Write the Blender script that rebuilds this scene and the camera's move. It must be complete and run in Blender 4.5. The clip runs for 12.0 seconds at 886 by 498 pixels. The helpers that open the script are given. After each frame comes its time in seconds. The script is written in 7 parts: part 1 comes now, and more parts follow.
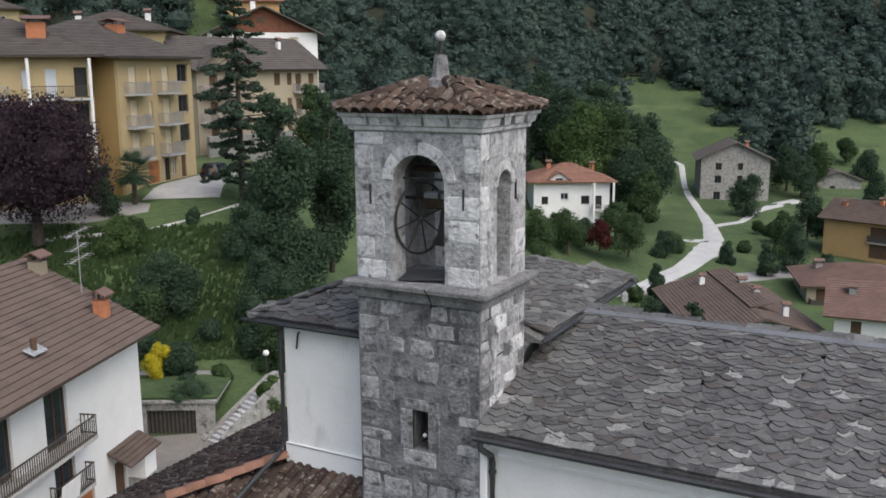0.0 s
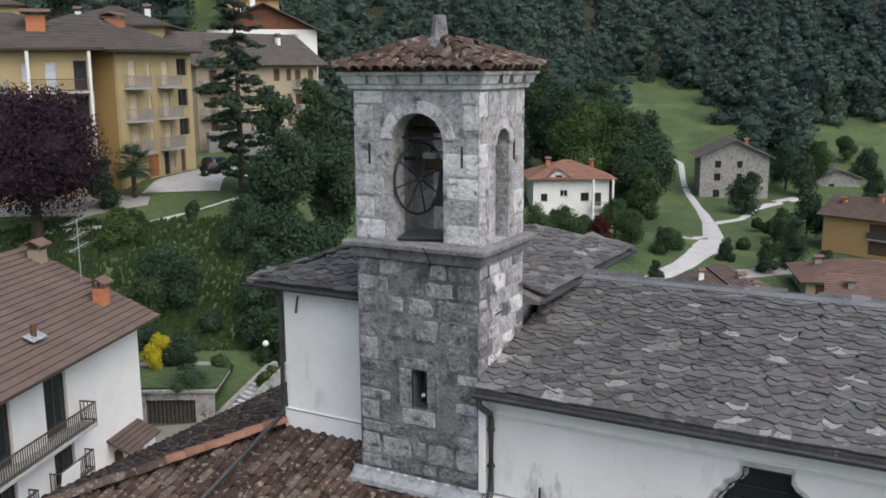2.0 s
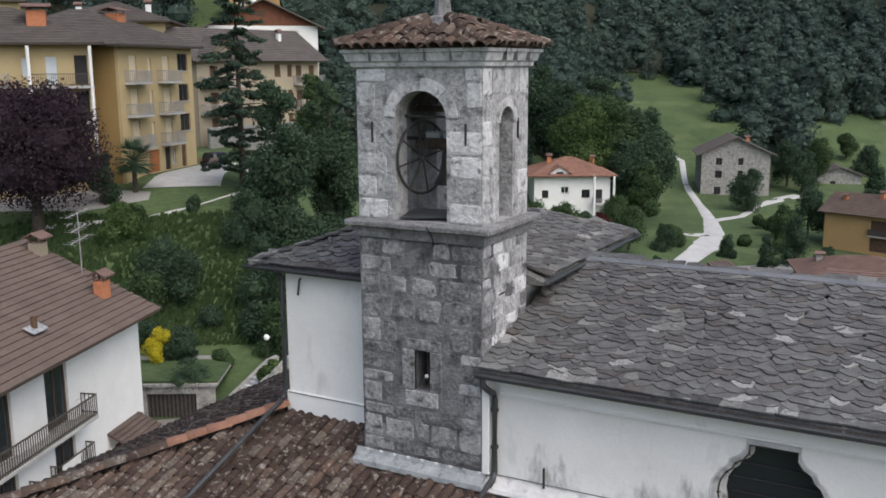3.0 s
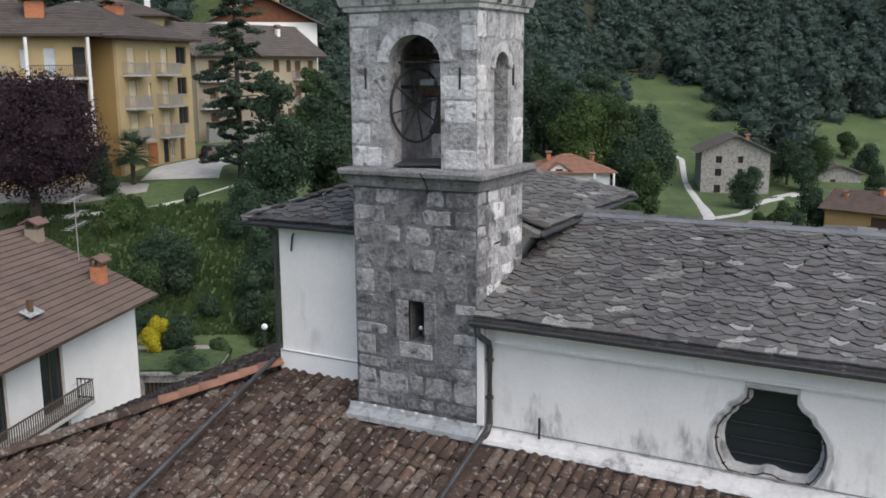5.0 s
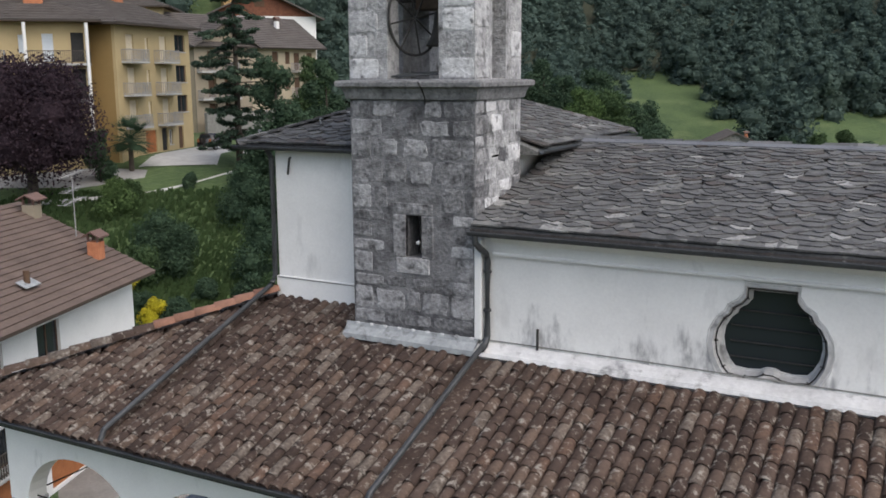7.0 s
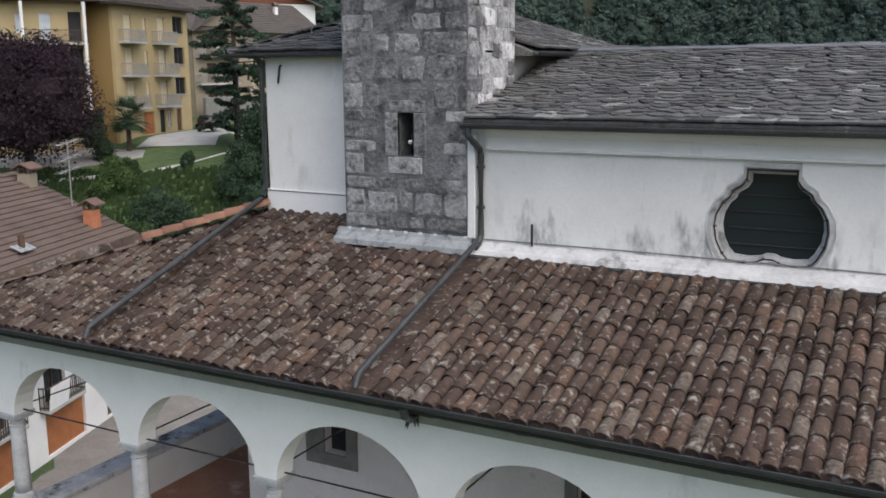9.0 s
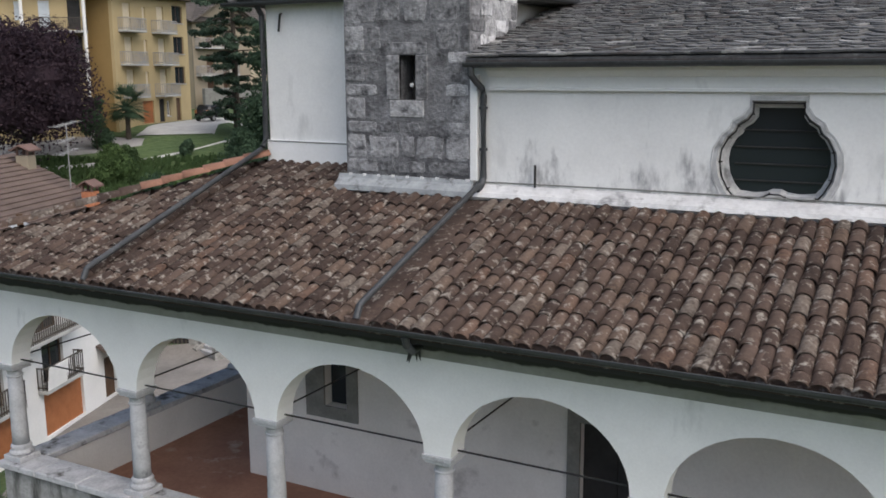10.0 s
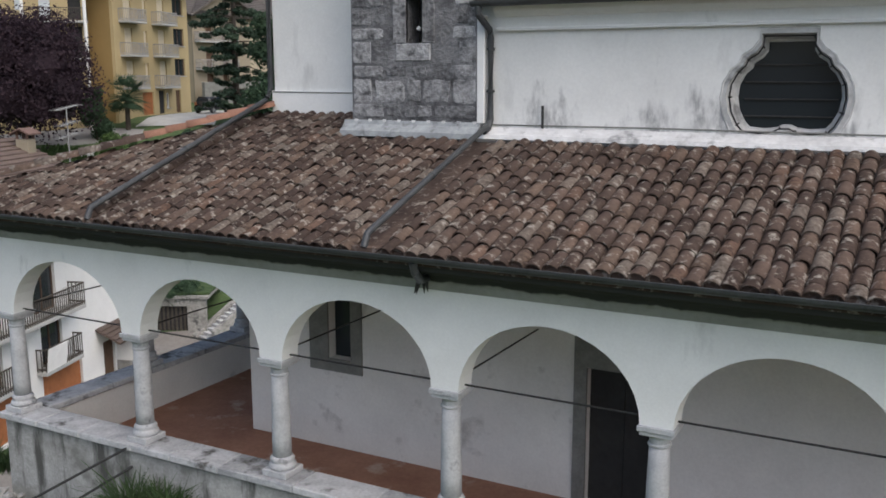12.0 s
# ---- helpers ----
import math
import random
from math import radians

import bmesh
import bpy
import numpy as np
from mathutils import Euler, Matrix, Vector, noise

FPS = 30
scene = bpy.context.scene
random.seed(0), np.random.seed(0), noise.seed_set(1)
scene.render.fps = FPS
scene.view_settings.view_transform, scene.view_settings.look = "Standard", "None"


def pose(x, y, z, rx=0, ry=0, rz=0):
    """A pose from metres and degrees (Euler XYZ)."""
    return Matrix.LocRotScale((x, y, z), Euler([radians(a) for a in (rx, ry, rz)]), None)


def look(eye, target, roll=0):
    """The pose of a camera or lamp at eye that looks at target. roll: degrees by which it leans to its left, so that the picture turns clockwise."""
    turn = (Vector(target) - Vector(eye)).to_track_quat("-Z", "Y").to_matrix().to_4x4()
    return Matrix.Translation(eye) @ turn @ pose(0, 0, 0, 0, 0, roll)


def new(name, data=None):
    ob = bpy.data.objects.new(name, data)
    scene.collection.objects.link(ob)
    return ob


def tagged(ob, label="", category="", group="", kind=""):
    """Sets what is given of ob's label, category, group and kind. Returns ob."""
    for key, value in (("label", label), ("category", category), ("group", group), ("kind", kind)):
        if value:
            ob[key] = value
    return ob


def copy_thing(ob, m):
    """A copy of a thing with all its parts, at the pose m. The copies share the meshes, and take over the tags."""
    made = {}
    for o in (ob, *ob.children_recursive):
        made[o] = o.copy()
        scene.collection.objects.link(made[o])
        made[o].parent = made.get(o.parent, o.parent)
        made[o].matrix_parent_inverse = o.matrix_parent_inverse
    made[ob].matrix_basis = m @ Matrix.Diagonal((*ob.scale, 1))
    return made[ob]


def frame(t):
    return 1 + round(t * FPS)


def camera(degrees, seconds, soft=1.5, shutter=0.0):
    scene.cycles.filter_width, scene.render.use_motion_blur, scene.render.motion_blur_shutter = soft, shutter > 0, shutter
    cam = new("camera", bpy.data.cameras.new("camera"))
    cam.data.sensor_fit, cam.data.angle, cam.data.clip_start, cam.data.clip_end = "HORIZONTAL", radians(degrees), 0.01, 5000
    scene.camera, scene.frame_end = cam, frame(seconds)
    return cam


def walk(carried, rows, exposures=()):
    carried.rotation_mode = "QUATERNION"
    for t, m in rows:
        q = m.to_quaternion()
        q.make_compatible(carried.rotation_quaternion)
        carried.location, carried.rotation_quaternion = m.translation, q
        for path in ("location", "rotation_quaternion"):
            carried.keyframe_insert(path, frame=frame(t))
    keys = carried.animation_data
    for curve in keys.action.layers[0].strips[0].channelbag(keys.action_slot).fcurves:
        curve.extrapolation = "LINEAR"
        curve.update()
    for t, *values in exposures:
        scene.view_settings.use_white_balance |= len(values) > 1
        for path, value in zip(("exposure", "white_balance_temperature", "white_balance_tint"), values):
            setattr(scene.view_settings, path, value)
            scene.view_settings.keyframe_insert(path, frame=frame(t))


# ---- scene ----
cam = camera(50.4, 12.0, soft=1.72)
PATH = [
    (0, (0.581, -12.288, 13.051), (-0.358, -10.563, 12.672), -0.4),
    (0.5, (0.62, -12.339, 12.936), (-0.319, -10.614, 12.559), -0.4),
    (1, (0.693, -12.411, 12.752), (-0.245, -10.686, 12.375), -0.5),
    (1.5, (0.707, -12.427, 12.618), (-0.232, -10.701, 12.243), -0.5),
    (2, (0.678, -12.448, 12.424), (-0.26, -10.723, 12.047), -0.4),
    (2.5, (0.638, -12.44, 12.279), (-0.301, -10.714, 11.903), -0.4),
    (3, (0.615, -12.424, 12.11), (-0.324, -10.7, 11.73), -0.4),
    (5, (0.669, -12.352, 11.259), (-0.271, -10.626, 10.883), -0.4),
    (5.5, (0.685, -12.391, 11.011), (-0.254, -10.666, 10.636), -0.4),
    (6, (0.707, -12.433, 10.672), (-0.232, -10.706, 10.299), -0.4),
    (6.5, (0.724, -12.462, 10.263), (-0.215, -10.734, 9.895), -0.3),
    (7, (0.747, -12.474, 9.868), (-0.191, -10.746, 9.499), -0.3),
    (9, (0.829, -12.391, 8.319), (-0.11, -10.664, 7.946), -0.4),
    (9.5, (0.827, -12.397, 7.954), (-0.111, -10.671, 7.576), -0.4),
    (10, (0.793, -12.422, 7.475), (-0.144, -10.695, 7.1), -0.3),
    (10.5, (0.798, -12.425, 7.047), (-0.138, -10.698, 6.672), -0.2),
    (11, (0.776, -12.442, 6.704), (-0.16, -10.714, 6.332), -0.1),
    (11.5, (0.731, -12.48, 6.596), (-0.204, -10.752, 6.224), -0.1),
    (12, (0.721, -12.543, 6.598), (-0.213, -10.814, 6.228), -0.1),
]
walk(cam, [(t, look(eye, target, roll)) for t, eye, target, roll in PATH])

# ---- light: an overcast late afternoon ----
world = bpy.data.worlds.new("sky")
scene.world = world
world.use_nodes = True
sky = world.node_tree.nodes.new("ShaderNodeTexSky")
sky.sky_type = "NISHITA"
sky.sun_disc = False
sky.sun_elevation = radians(53)
sky.sun_rotation = radians(115)
sky.air_density = 0.9
sky.dust_density = 3.5
bg = world.node_tree.nodes["Background"]
world.node_tree.links.new(sky.outputs[0], bg.inputs[0])
bg.inputs[1].default_value = 0.14

sun_data = bpy.data.lights.new("sun", "SUN")
sun_data.energy = 1.75
sun_data.angle = radians(85)
sun_data.color = (1.0, 0.97, 0.92)
sun = new("sun", sun_data)
sun.matrix_world = look((26, -12, 38), (0, 0, 0))
scene.view_settings.exposure = 0.42


# ---- helpers for meshes and things ----
def mesh_of(name, bm):
    me = bpy.data.meshes.new(name)
    bm.normal_update()
    bm.to_mesh(me)
    bm.free()
    return me


def part(name, bm, material, parent=None, label="", smooth=False, kind=""):
    me = bm if isinstance(bm, bpy.types.Mesh) else mesh_of(name, bm)
    if len(me.materials) == 0:
        me.materials.append(material)
    if smooth:
        me.polygons.foreach_set("use_smooth", [True] * len(me.polygons))
    ob = new(name, me)
    ob.parent = parent
    if label or kind:
        tagged(ob, label=label, kind=kind)
    return ob


def thing(name, label, category, group="", kind="", m=None):
    ob = new(name)
    ob.empty_display_size = 0.2
    if m is not None:
        ob.matrix_basis = m
    return tagged(ob, label, category, group, kind)


def struct(name, bm, material, label, category, smooth=False):
    ob = part(name, bm, material, None, "", smooth)
    return tagged(ob, label, category, "", "structure")


def box(bm, x0, y0, z0, x1, y1, z1, bevel=0.0, m=None):
    r = bmesh.ops.create_cube(bm, size=1.0)
    vs = r["verts"]
    for v in vs:
        v.co = Vector((x0 + (v.co.x + 0.5) * (x1 - x0), y0 + (v.co.y + 0.5) * (y1 - y0), z0 + (v.co.z + 0.5) * (z1 - z0)))
    if bevel > 0:
        es = list({e for v in vs for e in v.link_edges})
        r = bmesh.ops.bevel(bm, geom=es, offset=bevel, segments=1, affect="EDGES")
        vs = list({v for f in r["faces"] for v in f.verts})
    if m is not None:
        bmesh.ops.transform(bm, matrix=m, verts=vs)
    return bm


def boxed(x0, y0, z0, x1, y1, z1, bevel=0.0, m=None):
    return box(bmesh.new(), x0, y0, z0, x1, y1, z1, bevel, m)


def tube(bm, points, r, n=8, cap=True):
    """A round bar along the points."""
    rings = []
    pts = [Vector(p) for p in points]
    for i, p in enumerate(pts):
        a = pts[max(i - 1, 0)]
        b = pts[min(i + 1, len(pts) - 1)]
        d = (b - a).normalized()
        s = d.cross(Vector((0, 0, 1)))
        if s.length < 0.05:
            s = d.cross(Vector((1, 0, 0)))
        s.normalize()
        t = s.cross(d)
        rad = r[i] if isinstance(r, (list, tuple)) else r
        rings.append([bm.verts.new(p + rad * (math.cos(2 * math.pi * k / n) * s + math.sin(2 * math.pi * k / n) * t)) for k in range(n)])
    for a, b in zip(rings, rings[1:]):
        for k in range(n):
            bm.faces.new((a[k], a[(k + 1) % n], b[(k + 1) % n], b[k]))
    if cap:
        bm.faces.new(rings[0])
        bm.faces.new(rings[-1][::-1])
    return bm


def tubed(points, r, n=8):
    return tube(bmesh.new(), points, r, n)


def lathe(bm, profile, n=20, at=(0, 0, 0)):
    rings = []
    for r, z in profile:
        rings.append([bm.verts.new((at[0] + r * math.cos(2 * math.pi * k / n), at[1] + r * math.sin(2 * math.pi * k / n), at[2] + z)) for k in range(n)])
    for a, b in zip(rings, rings[1:]):
        for k in range(n):
            bm.faces.new((a[k], a[(k + 1) % n], b[(k + 1) % n], b[k]))
    bm.faces.new(rings[0][::-1])
    bm.faces.new(rings[-1])
    return bm


def plate(outer, holes, depth, m=None):
    """A plate in local x, z with its face at y = 0 and its back at y = depth; the holes go through it."""
    bm = bmesh.new()
    edges = []
    for loop in [outer] + list(holes):
        vs = [bm.verts.new((x, 0, z)) for x, z in loop]
        edges += [bm.edges.new((a, b)) for a, b in zip(vs, vs[1:] + vs[:1])]
    bmesh.ops.triangle_fill(bm, use_beauty=True, use_dissolve=False, edges=edges, normal=(0, -1, 0))
    r = bmesh.ops.extrude_face_region(bm, geom=bm.faces[:])
    bmesh.ops.translate(bm, vec=(0, depth, 0), verts=[v for v in r["geom"] if isinstance(v, bmesh.types.BMVert)])
    bmesh.ops.recalc_face_normals(bm, faces=bm.faces[:])
    if m is not None:
        bm.transform(m)
    return bm


def prism(bm, pts, x0, x1, m=None):
    """A profile of (y, z) points swept along x."""
    a = [bm.verts.new((x0, y, z)) for y, z in pts]
    b = [bm.verts.new((x1, y, z)) for y, z in pts]
    n = len(pts)
    fs = [bm.faces.new(a), bm.faces.new(b[::-1])]
    for i in range(n):
        fs.append(bm.faces.new((a[i], b[i], b[(i + 1) % n], a[(i + 1) % n])))
    bmesh.ops.recalc_face_normals(bm, faces=fs)
    if m is not None:
        bmesh.ops.transform(bm, matrix=m, verts=a + b)
    return bm


def rect(x0, z0, x1, z1):
    return [(x0, z0), (x1, z0), (x1, z1), (x0, z1)]


def arch(x0, x1, z0, zs, rise, n=16):
    c, a = (x0 + x1) / 2, (x1 - x0) / 2
    return [(x1, z0), (x1, zs)] + [(c + a * math.cos(math.pi * k / n), zs + rise * math.sin(math.pi * k / n)) for k in range(1, n)] + [(x0, zs), (x0, z0)]


# ---- materials ----
def material(name, dark, light, scale=4.0, rough=0.85, bump=0.2, fine=40.0, metal=0.0, vary=0.0, island=0.0,
             stain=None, stain_scale=1.0, stain_amount=0.0, stain_stretch=(1, 1, 1), spec=0.3, bump_distance=0.02, damp=None, accents=(), patch=None, above=None):
    """A matt surface: a coarse and a fine grain between two colours, stains of a third, and relief."""
    mt = bpy.data.materials.new(name)
    mt.use_nodes = True
    nt = mt.node_tree
    nodes, link = nt.nodes, nt.links.new
    bsdf = nodes["Principled BSDF"]
    bsdf.inputs["Roughness"].default_value = rough
    bsdf.inputs["Metallic"].default_value = metal
    bsdf.inputs["Specular IOR Level"].default_value = spec
    co = nodes.new("ShaderNodeTexCoord").outputs["Object"]
    geo = nodes.new("ShaderNodeNewGeometry")
    info = nodes.new("ShaderNodeObjectInfo")
    pos = geo.outputs["Position"]

    def noise_of(s, detail=5.0, stretch=None):
        n = nodes.new("ShaderNodeTexNoise")
        n.inputs["Scale"].default_value = s
        n.inputs["Detail"].default_value = detail
        n.inputs["Roughness"].default_value = 0.62
        src = pos
        if stretch:
            mp = nodes.new("ShaderNodeMapping")
            mp.inputs["Scale"].default_value = stretch
            link(pos, mp.inputs["Vector"])
            src = mp.outputs["Vector"]
        link(src, n.inputs["Vector"])
        return n.outputs["Fac"]

    def math_node(op, a, b):
        n = nodes.new("ShaderNodeMath")
        n.operation = op
        for i, v in enumerate((a, b)):
            if isinstance(v, (int, float)):
                n.inputs[i].default_value = v
            else:
                link(v, n.inputs[i])
        return n.outputs[0]

    def ramp(fac, lo, hi):
        n = nodes.new("ShaderNodeMapRange")
        n.inputs["From Min"].default_value = lo
        n.inputs["From Max"].default_value = hi
        link(fac, n.inputs["Value"])
        return n.outputs["Result"]

    def mix(fac, a, b):
        n = nodes.new("ShaderNodeMix")
        n.data_type = "RGBA"
        link(fac, n.inputs["Factor"])
        for sock, v in (("A", a), ("B", b)):
            idx = {"A": 6, "B": 7}[sock]
            if isinstance(v, tuple):
                n.inputs[idx].default_value = (*v, 1)
            else:
                link(v, n.inputs[idx])
        return n.outputs[2]

    coarse, grain = noise_of(scale), noise_of(fine, 3.0)
    f = math_node("ADD", math_node("MULTIPLY", ramp(coarse, 0.3, 0.7), 0.65), math_node("MULTIPLY", ramp(grain, 0.3, 0.7), 0.35))
    if vary:
        f = math_node("ADD", f, math_node("MULTIPLY", math_node("SUBTRACT", info.outputs["Random"], 0.5), vary))
    if island:
        f = math_node("ADD", f, math_node("MULTIPLY", math_node("SUBTRACT", geo.outputs["Random Per Island"], 0.5), island))
    clampn = nodes.new("ShaderNodeClamp")
    link(f, clampn.inputs["Value"])
    color = mix(clampn.outputs[0], dark, light)
    if accents:
        # a few pieces of other colours, picked piece by piece
        pick = math_node("FRACT", math_node("ADD", math_node("MULTIPLY", info.outputs["Random"], 7.31), math_node("MULTIPLY", geo.outputs["Random Per Island"], 5.17)), 0.0)
        for lo, hi, rgb, amount in accents:
            hit_it = math_node("MULTIPLY", math_node("GREATER_THAN", pick, lo), math_node("LESS_THAN", pick, hi))
            color = mix(math_node("MULTIPLY", math_node("MULTIPLY", hit_it, amount), ramp(grain, 0.2, 0.6)), color, rgb)
    if patch:
        # large weathered patches: colour, scale, threshold
        pt = math_node("ADD", math_node("MULTIPLY", noise_of(patch[1], 6.0), 0.75), math_node("MULTIPLY", noise_of(patch[1] * 7, 4.0), 0.25))
        color = mix(math_node("MULTIPLY", ramp(pt, patch[2] - 0.05, patch[2] + 0.07), 0.8), color, patch[0])
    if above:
        # a second colour above a ragged edge: colour, height and unevenness of the lower edge
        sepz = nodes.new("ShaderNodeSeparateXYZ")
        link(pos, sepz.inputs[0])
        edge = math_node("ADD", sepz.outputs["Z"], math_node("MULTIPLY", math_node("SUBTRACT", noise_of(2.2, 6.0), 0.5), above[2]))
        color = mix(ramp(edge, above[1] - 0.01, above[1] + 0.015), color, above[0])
    if stain:
        st = noise_of(stain_scale, 6.0, stain_stretch)
        color = mix(ramp(st, 0.62 - stain_amount, 0.72 - stain_amount * 0.6), color, stain)
    if damp:
        # grey streaks of rising damp, thinning out upwards: colour, lowest and highest z
        sep = nodes.new("ShaderNodeSeparateXYZ")
        link(pos, sep.inputs[0])
        fade = ramp(sep.outputs["Z"], damp[2], damp[1])
        streak = ramp(math_node("ADD", noise_of(1.4, 6.0, (1.6, 1.6, 0.55)), math_node("MULTIPLY", fade, 0.22)), 0.66, 0.80)
        speck = ramp(noise_of(9.0, 4.0, (1, 1, 0.4)), 0.35, 0.6)
        color = mix(math_node("MULTIPLY", math_node("MULTIPLY", streak, speck), 0.8), color, damp[0])
    link(color, bsdf.inputs["Base Color"])
    if bump:
        b = nodes.new("ShaderNodeBump")
        b.inputs["Strength"].default_value = bump
        b.inputs["Distance"].default_value = bump_distance
        link(math_node("ADD", grain, coarse), b.inputs["Height"])
        link(b.outputs[0], bsdf.inputs["Normal"])
    return mt


def glass(name, tint=(0.02, 0.025, 0.03)):
    mt = bpy.data.materials.new(name)
    mt.use_nodes = True
    b = mt.node_tree.nodes["Principled BSDF"]
    b.inputs["Base Color"].default_value = (*tint, 1)
    b.inputs["Roughness"].default_value = 0.12
    b.inputs["Specular IOR Level"].default_value = 0.5
    return mt


def leaf_material(name, dark, light, scale=0.3, island=0.55):
    """Matt leaves that let some light through."""
    mt = material(name, dark, light, scale, 0.7, 0.0, 1.2, island=island, spec=0.12)
    nt = mt.node_tree
    bsdf = nt.nodes["Principled BSDF"]
    src = bsdf.inputs["Base Color"].links[0].from_socket
    trans = nt.nodes.new("ShaderNodeBsdfTranslucent")
    mixer = nt.nodes.new("ShaderNodeMixShader")
    mixer.inputs[0].default_value = 0.42
    nt.links.new(src, trans.inputs["Color"])
    nt.links.new(bsdf.outputs[0], mixer.inputs[1])
    nt.links.new(trans.outputs[0], mixer.inputs[2])
    nt.links.new(mixer.outputs[0], nt.nodes["Material Output"].inputs[0])
    return mt


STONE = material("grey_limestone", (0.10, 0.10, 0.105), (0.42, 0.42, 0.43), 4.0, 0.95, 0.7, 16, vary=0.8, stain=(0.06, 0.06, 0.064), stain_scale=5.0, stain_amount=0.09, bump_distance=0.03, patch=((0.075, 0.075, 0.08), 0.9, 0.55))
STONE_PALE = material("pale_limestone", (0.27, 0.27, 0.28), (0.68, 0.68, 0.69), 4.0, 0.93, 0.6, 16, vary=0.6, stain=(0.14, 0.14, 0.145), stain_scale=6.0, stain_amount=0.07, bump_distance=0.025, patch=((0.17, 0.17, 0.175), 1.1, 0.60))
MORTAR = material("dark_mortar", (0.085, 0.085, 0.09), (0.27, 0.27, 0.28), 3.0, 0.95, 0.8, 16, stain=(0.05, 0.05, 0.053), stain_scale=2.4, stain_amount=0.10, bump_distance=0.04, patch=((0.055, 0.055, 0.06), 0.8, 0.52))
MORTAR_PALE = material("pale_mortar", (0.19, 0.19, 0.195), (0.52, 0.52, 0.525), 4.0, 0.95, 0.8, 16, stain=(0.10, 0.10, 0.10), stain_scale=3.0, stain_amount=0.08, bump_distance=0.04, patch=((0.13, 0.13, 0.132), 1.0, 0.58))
PLASTER = material("white_plaster", (0.70, 0.70, 0.69), (0.82, 0.82, 0.81), 1.2, 0.9, 0.12, 30, stain=(0.60, 0.60, 0.595), stain_scale=1.3, stain_amount=-0.03, stain_stretch=(1.6, 1.6, 0.5))
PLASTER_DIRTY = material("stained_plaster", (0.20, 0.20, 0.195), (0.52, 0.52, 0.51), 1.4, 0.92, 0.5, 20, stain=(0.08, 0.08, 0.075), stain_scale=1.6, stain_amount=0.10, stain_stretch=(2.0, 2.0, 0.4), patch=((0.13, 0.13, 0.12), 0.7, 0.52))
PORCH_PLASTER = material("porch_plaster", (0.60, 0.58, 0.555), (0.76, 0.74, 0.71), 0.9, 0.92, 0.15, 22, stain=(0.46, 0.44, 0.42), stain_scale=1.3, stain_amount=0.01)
SLATE = material("slate", (0.031, 0.031, 0.032), (0.116, 0.116, 0.116), 5.0, 0.8, 0.6, 22, vary=0.65, island=0.5, stain=(0.21, 0.21, 0.20), stain_scale=7.0, stain_amount=0.015, bump_distance=0.02, accents=((0.90, 0.96, (0.20, 0.20, 0.19), 0.7), (0.80, 0.9, (0.075, 0.062, 0.056), 0.8), (0.972, 1.0, (0.34, 0.34, 0.33), 0.8)))
TILE = material("clay_tile", (0.041, 0.030, 0.026), (0.108, 0.077, 0.063), 2.0, 0.92, 0.5, 18, vary=0.65, island=0.65, stain=(0.27, 0.245, 0.215), stain_scale=9.0, stain_amount=0.066, spec=0.08, accents=((0.0, 0.10, (0.145, 0.104, 0.080), 0.6), (0.10, 0.14, (0.155, 0.096, 0.070), 0.55), (0.15, 0.27, (0.185, 0.158, 0.134), 0.65), (0.27, 0.42, (0.060, 0.043, 0.037), 0.8)))
TILE_RED = material("new_clay_tile", (0.18, 0.09, 0.06), (0.34, 0.18, 0.125), 3.0, 0.85, 0.3, 25, vary=0.5)
IRON = material("black_iron", (0.015, 0.015, 0.016), (0.05, 0.048, 0.046), 6.0, 0.6, 0.2, 40)
GUTTER = material("dark_sheet_metal", (0.03, 0.032, 0.035), (0.085, 0.09, 0.095), 2.0, 0.5, 0.1, 30, metal=0.3, spec=0.4)
LEAD = material("lead_flashing", (0.20, 0.215, 0.225), (0.43, 0.45, 0.46), 3.0, 0.65, 0.4, 14, metal=0.1, stain=(0.12, 0.125, 0.125), stain_scale=5, stain_amount=0.09)
WOOD_DARK = material("dark_wood", (0.035, 0.024, 0.018), (0.11, 0.08, 0.06), 3.0, 0.8, 0.3, 30)
BRONZE = material("dark_bronze", (0.03, 0.028, 0.024), (0.09, 0.08, 0.07), 5.0, 0.55, 0.2, 30, metal=0.6)
TERRACOTTA = material("terracotta_floor", (0.21, 0.10, 0.066), (0.36, 0.19, 0.13), 1.2, 0.85, 0.15, 14, stain=(0.42, 0.32, 0.26), stain_scale=1.3, stain_amount=0.03)
COLUMN = material("column_stone", (0.30, 0.305, 0.32), (0.54, 0.545, 0.56), 4.0, 0.85, 0.25, 30, stain=(0.22, 0.22, 0.23), stain_scale=4, stain_amount=0.03)
COPING = material("coping_stone", (0.26, 0.265, 0.275), (0.56, 0.565, 0.58), 3.0, 0.9, 0.6, 20, vary=0.45, stain=(0.09, 0.085, 0.08), stain_scale=2.6, stain_amount=0.07)
# near-black: shade of unlit insides put into the colour; also doors, crack
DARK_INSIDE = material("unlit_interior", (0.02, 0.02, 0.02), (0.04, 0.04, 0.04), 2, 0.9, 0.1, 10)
WINDOW = glass("window_glass")
GRASS = material("grass", (0.034, 0.060, 0.024), (0.086, 0.124, 0.048), 0.10, 0.95, 0.6, 1.6, stain=(0.10, 0.13, 0.055), stain_scale=0.06, stain_amount=0.06, bump_distance=0.3)
ASPHALT = material("pale_gravel_road", (0.323, 0.323, 0.323), (0.493, 0.493, 0.497), 0.5, 0.95, 0.2, 6)
PAVING = material("paving", (0.195, 0.191, 0.188), (0.300, 0.292, 0.289), 0.6, 0.9, 0.2, 5)
CONCRETE = material("concrete", (0.30, 0.30, 0.29), (0.45, 0.45, 0.44), 1, 0.9, 0.2, 10)
